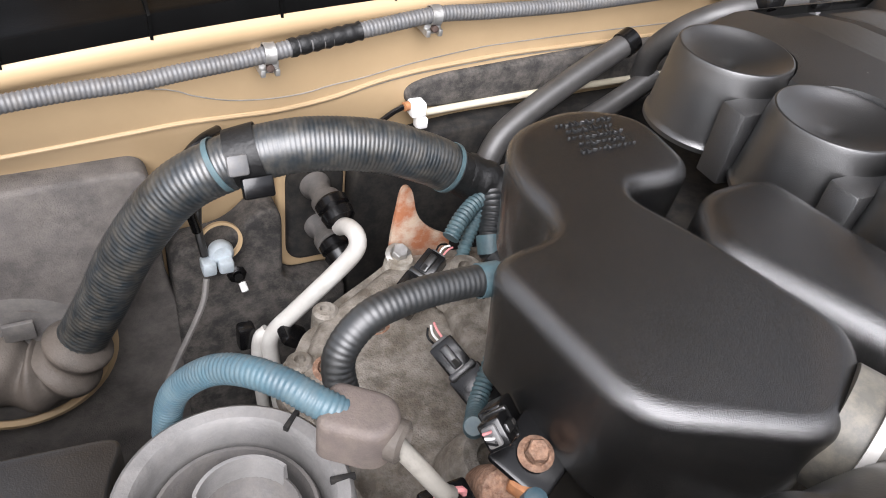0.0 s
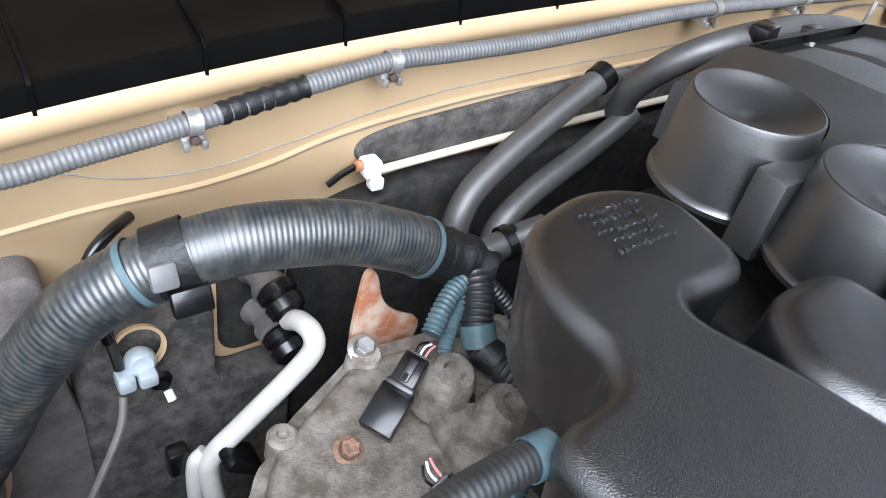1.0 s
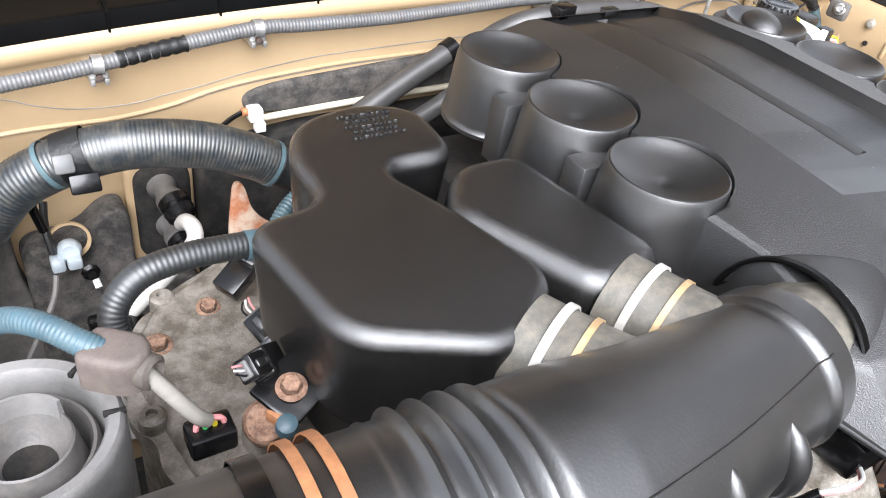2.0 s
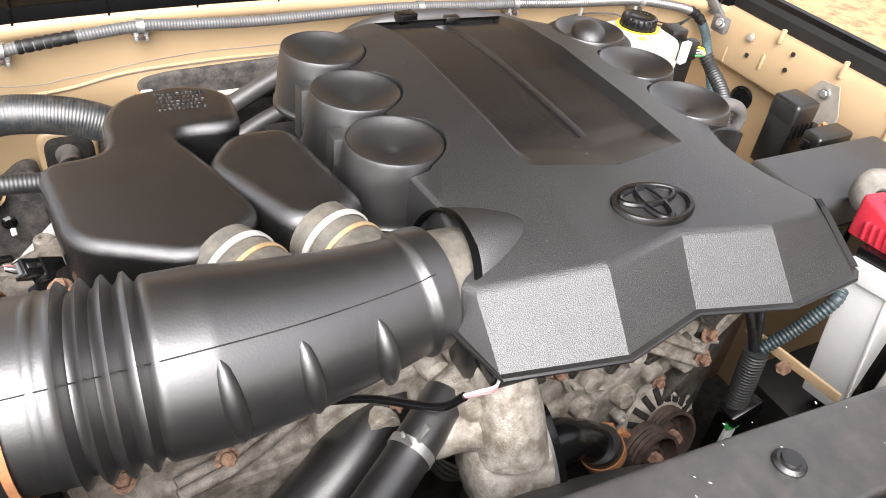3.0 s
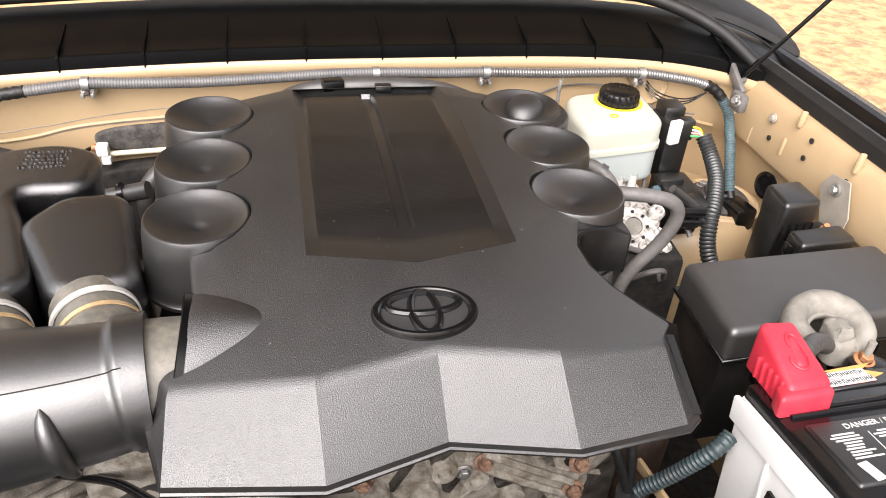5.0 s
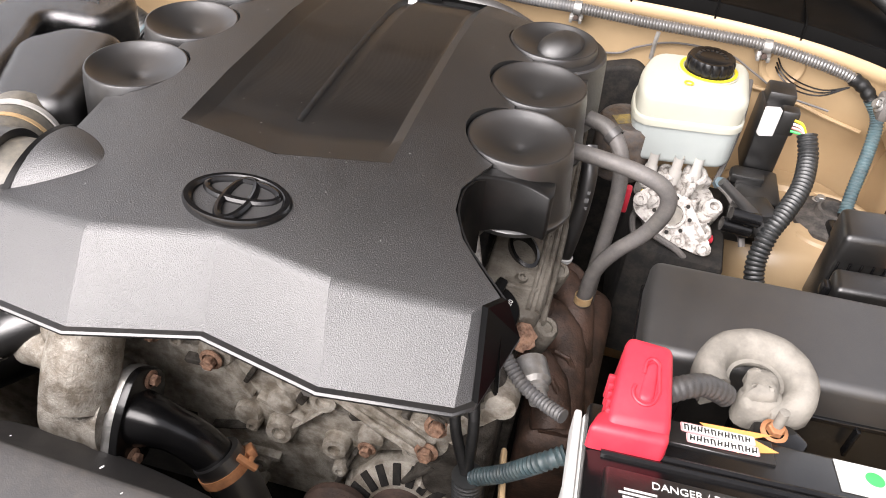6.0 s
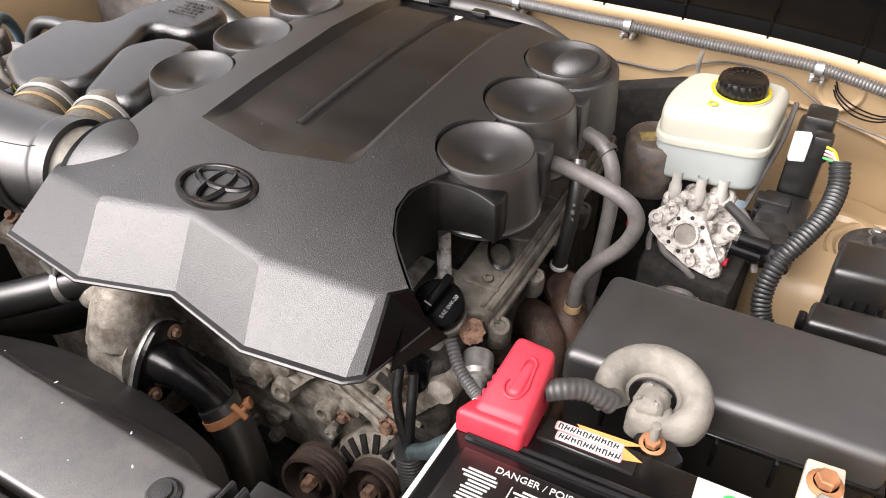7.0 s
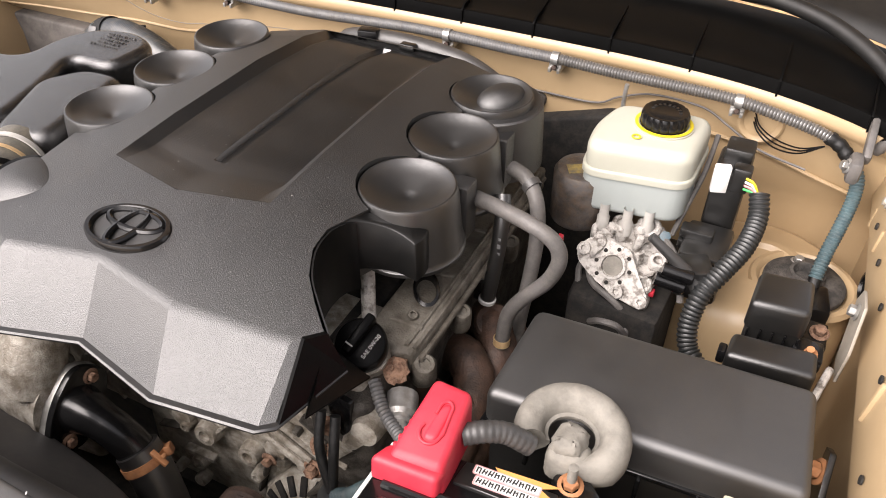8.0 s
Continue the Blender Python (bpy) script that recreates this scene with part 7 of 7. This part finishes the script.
part("lid", prism([(0.534, 0.098), (0.592, 0.104), (0.591, 0.160), (0.537, 0.154)], 0.885, 0.918, 0.007, 3), M_BLACK, rb)
part("body", prism([(0.536, 0.100), (0.590, 0.106), (0.589, 0.158), (0.539, 0.152)], 0.80, 0.886, 0.003, 2), M_BLACK, rb)
for k in range(5):
    part("rib", box((0.540 + 0.012 * k, 0.0985 + 0.0012 * k, 0.872), (0.002, 0.003, 0.024), 0.0005), M_GLOSS, rb)
part("side_connector", box((0.611, 0.292, 0.776), (0.040, 0.052, 0.040), 0.006, Matrix.Rotation(0.15, 4, "Z")), M_GLOSS, rb, "glossy black side connector")
part("side_bracket", box((0.606, 0.158, 0.846), (0.030, 0.040, 0.012), 0.003), M_GLOSS, rb)
part("loom_end", tube([(0.609, 0.322, 0.801), (0.609, 0.314, 0.792), (0.610, 0.304, 0.782)], 0.0080, 0.003, 12), M_TAPE, rb, "taped loom end")
bolt((0.612, 0.158, 0.853), (0, -0.2, 1), 0.0065, rb, M_RUST)
rb = thing("relay_box", (0.555, 0.055, 0.84), "low black relay box beside the fuse box", "relay box", "relay boxes")
part("lid", prism([(0.525, 0.036), (0.607, 0.042), (0.606, 0.078), (0.527, 0.072)], 0.872, 0.898, 0.006, 3), M_BLACK, rb)
part("body", prism([(0.527, 0.038), (0.605, 0.044), (0.604, 0.076), (0.529, 0.070)], 0.80, 0.873, 0.003, 2), M_BLACK, rb)
part("latch", box((0.522, 0.055, 0.880), (0.008, 0.014, 0.016), 0.002), M_GLOSS, rb)
br = thing("fuse_bracket", (0.63, 0.08, 0.88), "pale painted bracket bolted to the inner wing", "bracket")
part("plate", prism([(0.10, 0.845), (0.135, 0.845), (0.165, 0.905), (0.15, 0.93), (0.115, 0.935), (0.095, 0.89)], 0, 0.003, 0.001, 1, Matrix.Translation((0.632, 0, 0)) @ Matrix.Rotation(radians(90), 4, "Z") @ Matrix.Rotation(radians(90), 4, "X")), M_PLATE, br)
bolt((0.631, 0.132, 0.915), (-1, 0, 0.1), 0.006, br, M_STEEL)
part("strap", tube([(0.625, 0.10, 0.86), (0.615, 0.06, 0.855), (0.612, 0.045, 0.83), (0.60, 0.03, 0.82)], 0.004, 0.006, 8), M_ALU_WHITE, br)
part("rusty_stud", lathe([(0, 0), (0.007, 0), (0.007, 0.008), (0.004, 0.010), (0.004, 0.016), (0, 0.016)], 10, axis((0.603, 0.095, 0.872), (-0.2, -0.3, 1))), M_COPPER, br)
part("black_plug", box((0.60, 0.105, 0.865), (0.03, 0.03, 0.02), 0.004), M_GLOSS, br)
wb = thing("wing_brace", (0.63, -0.05, 0.84), "black brace with rusty nuts on the wing", "bracket")
part("plate", prism([(-0.14, 0.74), (-0.02, 0.78), (0.0, 0.86), (-0.02, 0.875), (-0.05, 0.85), (-0.12, 0.80)], 0, 0.006, 0.002, 2, Matrix.Translation((0.63, 0, 0)) @ Matrix.Rotation(radians(90), 4, "Z") @ Matrix.Rotation(radians(90), 4, "X")), M_GLOSS, wb)
bolt((0.628, -0.025, 0.852), (-1, -0.2, 0.4), 0.008, wb, M_COPPER)
bolt((0.645, -0.095, 0.862), (-0.6, -0.2, 0.8), 0.008, wb, M_COPPER)
part("pale_lug", box((0.642, -0.125, 0.858), (0.014, 0.030, 0.006), 0.002), M_ALU_WHITE, wb)

# ---- battery ----
bt = thing("battery", (0.425, -0.255, 0.70), "car battery with white sides and a black lettered top", "battery")
part("case", prism([(0.290, -0.342), (0.560, -0.334), (0.556, -0.170), (0.288, -0.178)], 0.70, 0.893, 0.005, 2), M_WHITE, bt, "white case")
part("top", prism([(0.292, -0.340), (0.558, -0.332), (0.554, -0.172), (0.290, -0.180)], 0.893, 0.906, 0.004, 2), M_GLOSS, bt, "black top")
for a, b in (((0.300, -0.224), (0.554, -0.214)), ((0.302, -0.231), (0.553, -0.221)), ((0.302, -0.333), (0.553, -0.325))):
    A, B = Vector((*a, 0.906)), Vector((*b, 0.906))
    part("moulded_ridge", tube([A, A.lerp(B, 0.5), B], 0.0035, 0.02, 8), M_GLOSS, bt)
for nm, x0, x1 in (("vent_cover", 0.305, 0.455), ("vent_cover", 0.462, 0.55)):
    part(nm, prism([(x0, -0.315), (x1, -0.311), (x1, -0.238), (x0, -0.242)], 0.903, 0.9095, 0.004, 3), M_BLACK, bt)
lettering("DANGER / POISON", pose(0.373, -0.250, 0.9098, 0, 0, 3), 0.0085, M_PRINT, bt, "warning_words")
rng = random.Random(7)
for col in range(3):
    for row in range(9):
        w = rng.uniform(0.016, 0.034)
        part("small_print_bar", box((0.332 + 0.044 * col + rng.uniform(-0.003, 0.003), -0.2600 - 0.0034 * row, 0.9097), (w, 0.0016, 0.0004), 0, Matrix.Rotation(0.035, 4, "Z")), M_PRINT, bt)
for k in range(2):
    part("divider_line", box((0.354 + 0.044 * k, -0.275, 0.9097), (0.0008, 0.03, 0.0004), 0), M_PRINT, bt)
for k in range(5):
    part("large_letter_shape", box((0.325 + 0.030 * k, -0.302, 0.9098), (0.018 if k else 0.010, 0.020, 0.0004), 0, Matrix.Rotation(0.2, 4, "Z")), M_PRINT, bt)
part("maker_panel", prism([(0.348, -0.204), (0.425, -0.201), (0.424, -0.178), (0.350, -0.181)], 0.906, 0.9075, 0.0005, 1), M_BLACK, bt)
part("maker_flash", prism([(0.372, -0.1765), (0.425, -0.1715), (0.410, -0.1800), (0.428, -0.1880), (0.398, -0.1985), (0.386, -0.1890)], 0.9078, 0.9081, 0, 1), M_ORANGE_PRINT, bt)
for k in range(2):
    part("maker_band", prism(smooth_outline([(0.358 + 0.004 * k, -0.1905 - 0.0098 * k), (0.412 + 0.002 * k, -0.1875 - 0.0098 * k), (0.4115 + 0.002 * k, -0.1780 - 0.0098 * k), (0.3575 + 0.004 * k, -0.1810 - 0.0098 * k)], 2, 0.002), 0.9081, 0.9084, 0, 1), M_PINK_PRINT, bt, "pink edged printed band")
    part("maker_field", prism([(0.3595 + 0.004 * k, -0.1893 - 0.0098 * k), (0.4107 + 0.002 * k, -0.1863 - 0.0098 * k), (0.4102 + 0.002 * k, -0.1792 - 0.0098 * k), (0.3590 + 0.004 * k, -0.1822 - 0.0098 * k)], 0.9084, 0.90865, 0, 1), M_WHITE, bt, "white printed field")
    for j in range(10):
        x, y, w = 0.3620 + 0.004 * k + 0.0049 * j, -0.1857 - 0.0098 * k + 0.00029 * j, (j * 7 + k * 3) % 4
        for dx, dy, sx, sy in ((-0.0012, 0, 0.0011, 0.0056), (0.0013, 0.0006 * (w - 1), 0.0010, 0.0056 - 0.0012 * (w % 2)), (0.0, 0.0022 - 0.0014 * w, 0.0030, 0.0010)):
            part("maker_bar", box((x + dx, y + dy * (w != 3), 0.9088), (sx, sy, 0.0003), 0, Matrix.Rotation(0.056 - 0.14 * (w > 1), 4, "Z")), M_BLACK, bt)
part("white_sticker", box((0.503, -0.192, 0.9065), (0.070, 0.030, 0.0006), 0, Matrix.Rotation(0.03, 4, "Z")), M_PRINT, bt, "white sticker")
part("green_dot", lathe([(0.0065, 0.9072), (0.0065, 0.9076), (0, 0.9076)], 24, Matrix.Translation((0.494, -0.190, 0))), M_GREEN, bt, "green dot")
part("pink_square", box((0.522, -0.195, 0.9072), (0.016, 0.018, 0.0004), 0), M_PINK_PRINT, bt)
part("side_lip", prism([(0.284, -0.342), (0.290, -0.342), (0.288, -0.178), (0.282, -0.178)], 0.868, 0.893, 0.002, 2), M_WHITE, bt)
part("side_groove", box((0.2885, -0.235, 0.79), (0.004, 0.004, 0.15), 0.001), M_WHITE, bt)
bt.rotation_euler = (radians(-8), 0, 0)
bt.location += Vector((0.012, -0.050, 0.034))
tc = thing("terminal_cover", (0.333, -0.205, 0.906), "red plastic battery terminal cover", "terminal cover")
bm = prism([(0.303, -0.226), (0.347, -0.223), (0.3465, -0.205), (0.343, -0.160), (0.309, -0.158), (0.306, -0.190)], 0.903, 0.953, 0.006, 3, taper=1.10)
for v in bm.verts:
    if v.co.z > 0.93:
        v.co.z -= max(0, -0.160 - v.co.y) * 0.40
part("boot", bm, M_RED, tc)


def slope(y, h=0.0):
    """Height of the boot's falling top."""
    return 0.953 - max(0, -0.160 - y) * 0.40 + h


tab = [Vector((0.326 + 0.0085 * math.cos(a), -0.201 + 0.0085 * math.sin(a), slope(-0.201 + 0.0085 * math.sin(a), 0.0006))) for a in (math.radians(150 + 12 * k) for k in range(18))]
tab += [Vector((0.3355 - 0.0004 * k, -0.199 + 0.0042 * k, slope(-0.199 + 0.0042 * k, 0.0006))) for k in range(6)] + [Vector((0.329, -0.1745, slope(-0.1745, 0.0006))), Vector((0.3245, -0.178, slope(-0.178, 0.0006))), Vector((0.3235, -0.187, slope(-0.187, 0.0006)))]
part("hook_bead", sweep(bmesh.new(), spline(tab, 0.002), 0.0014, 8), M_RED, tc, "raised hook-shaped bead")
bm = pillow(smooth_outline([(0.321, -0.207), (0.333, -0.206), (0.334, -0.176), (0.325, -0.177)], 3, 0.006), 0.948, 0.9545, 0.003, seg=3)
for v in bm.verts:
    v.co.z -= max(0, -0.160 - v.co.y) * 0.40
part("raised_tab", bm, M_RED, tc)
part("front_skirt", prism([(0.291, -0.233), (0.347, -0.230), (0.348, -0.210), (0.298, -0.212)], 0.903, 0.924, 0.005, 3), M_RED, tc)
part("cable", ribbed([(0.344, -0.180, 0.925), (0.358, -0.172, 0.928), (0.372, -0.163, 0.926), (0.384, -0.158, 0.920), (0.392, -0.154, 0.914)], 0.0092, 0.0052, 0.0005, 16), M_HOSE, tc, "taped black cable")
for k in range(5):
    part("fin", box((0.3045, -0.214 + 0.009 * k, 0.916), (0.006, 0.0035, 0.022), 0.001), M_RED, tc)
tc.rotation_euler = (radians(-8), 0, 0)
tc.location += Vector((0.010, -0.018, 0.028))
nt_ = thing("earth_cable", (0.43, -0.14, 0.915), "thick grey sleeved battery cable bent into a ring", "cable")
ring = []
for k in range(34):
    a = radians(-75) + radians(290) * k / 33
    ring.append(Vector((0.4275 - 0.0345 * math.sin(a - math.pi / 2), -0.142 + 0.028 * math.cos(a - math.pi / 2), 0.931 + 0.008 * math.cos(a - math.pi / 2))))
bm = bmesh.new()
rows = []
centre = Vector((0.4275, -0.142, 0.931))
SECTION = [(-0.0110, 0.0005), (-0.0075, 0.0085), (0.0, 0.0125), (0.0075, 0.0115), (0.0120, 0.0060), (0.0138, -0.002), (0.0138, -0.014), (0.0105, -0.0175), (-0.004, -0.0165), (-0.0120, -0.0125), (-0.0150, -0.0075), (-0.0150, -0.0045), (-0.0120, -0.0035)]
for k, p in enumerate(ring):
    out_ = Vector((p.x - centre.x, p.y - centre.y, 0)).normalized()
    thin = min(1.0, 0.55 + 0.09 * k)
    rows.append([bm.verts.new(p + out_ * a * thin + Vector((0, 0, b * thin * (1 + 0.03 * math.sin(1.7 * k))))) for a, b in SECTION])
for a, b in zip(rows, rows[1:]):
    for k in range(len(SECTION)):
        bm.faces.new((a[k], a[(k + 1) % len(SECTION)], b[(k + 1) % len(SECTION)], b[k]))
bm.faces.new(rows[0])
bm.faces.new(rows[-1][::-1])
part("sleeve", bm, M_FOAM, nt_, angle=50)
part("clamp_lump", pillow(smooth_outline([(0.412, -0.175), (0.448, -0.172), (0.45, -0.145), (0.415, -0.145)], 2), 0.906, 0.934, 0.009, seg=4), M_FOAM, nt_, "pale crusted terminal clamp")
part("clamp_crust", roughen(pillow(smooth_outline([(0.414, -0.168), (0.440, -0.168), (0.444, -0.142), (0.42, -0.136)], 3, 0.01), 0.925, 0.944, 0.008, seg=4), 0.0012, 5), M_FOAM, nt_, "crusted pale clamp", 60)
tb = thing("terminal_post", (0.442, -0.188, 0.906), "black terminal bracket with a rusty bolt", "terminal")
part("bracket", prism([(0.424, -0.206), (0.458, -0.204), (0.468, -0.186), (0.455, -0.172), (0.426, -0.176)], 0.905, 0.922, 0.004, 2), M_GLOSS, tb)
bolt((0.441, -0.184, 0.922), (0, -0.2, 1), 0.0065, tb, M_COPPER)
part("post", lathe([(0, 0), (0.004, 0), (0.004, 0.016), (0, 0.017)], 10, axis((0.441, -0.184, 0.93), (0, 0, 1))), M_FOAM, tb)
hd = thing("battery_clamp", (0.563, -0.150, 0.90), "cream hold-down plate with a rusty nut", "clamp")
part("plate", prism([(0.548, -0.170), (0.580, -0.168), (0.578, -0.128), (0.550, -0.130)], 0.906, 0.911, 0.002, 2), M_CREAM, hd)
bolt((0.565, -0.150, 0.911), (0, 0, 1), 0.0085, hd, M_COPPER)
bolt((0.567, -0.168, 0.905), (0, -0.2, 1), 0.0085, hd, M_FOAM)
tr = thing("battery_tray", (0.43, -0.25, 0.68), "black plastic battery tray", "tray")
part("tray", prism([(0.27, -0.36), (0.58, -0.35), (0.575, -0.155), (0.27, -0.165)], 0.66, 0.702, 0.005, 2), M_BLACK, tr)
part("side_panel", box((0.276, -0.26, 0.56), (0.008, 0.20, 0.27), 0.003), M_BLACK, tr)
part("side_strap", box((0.283, -0.300, 0.80), (0.004, 0.016, 0.19), 0.001), M_GLOSS, tr)
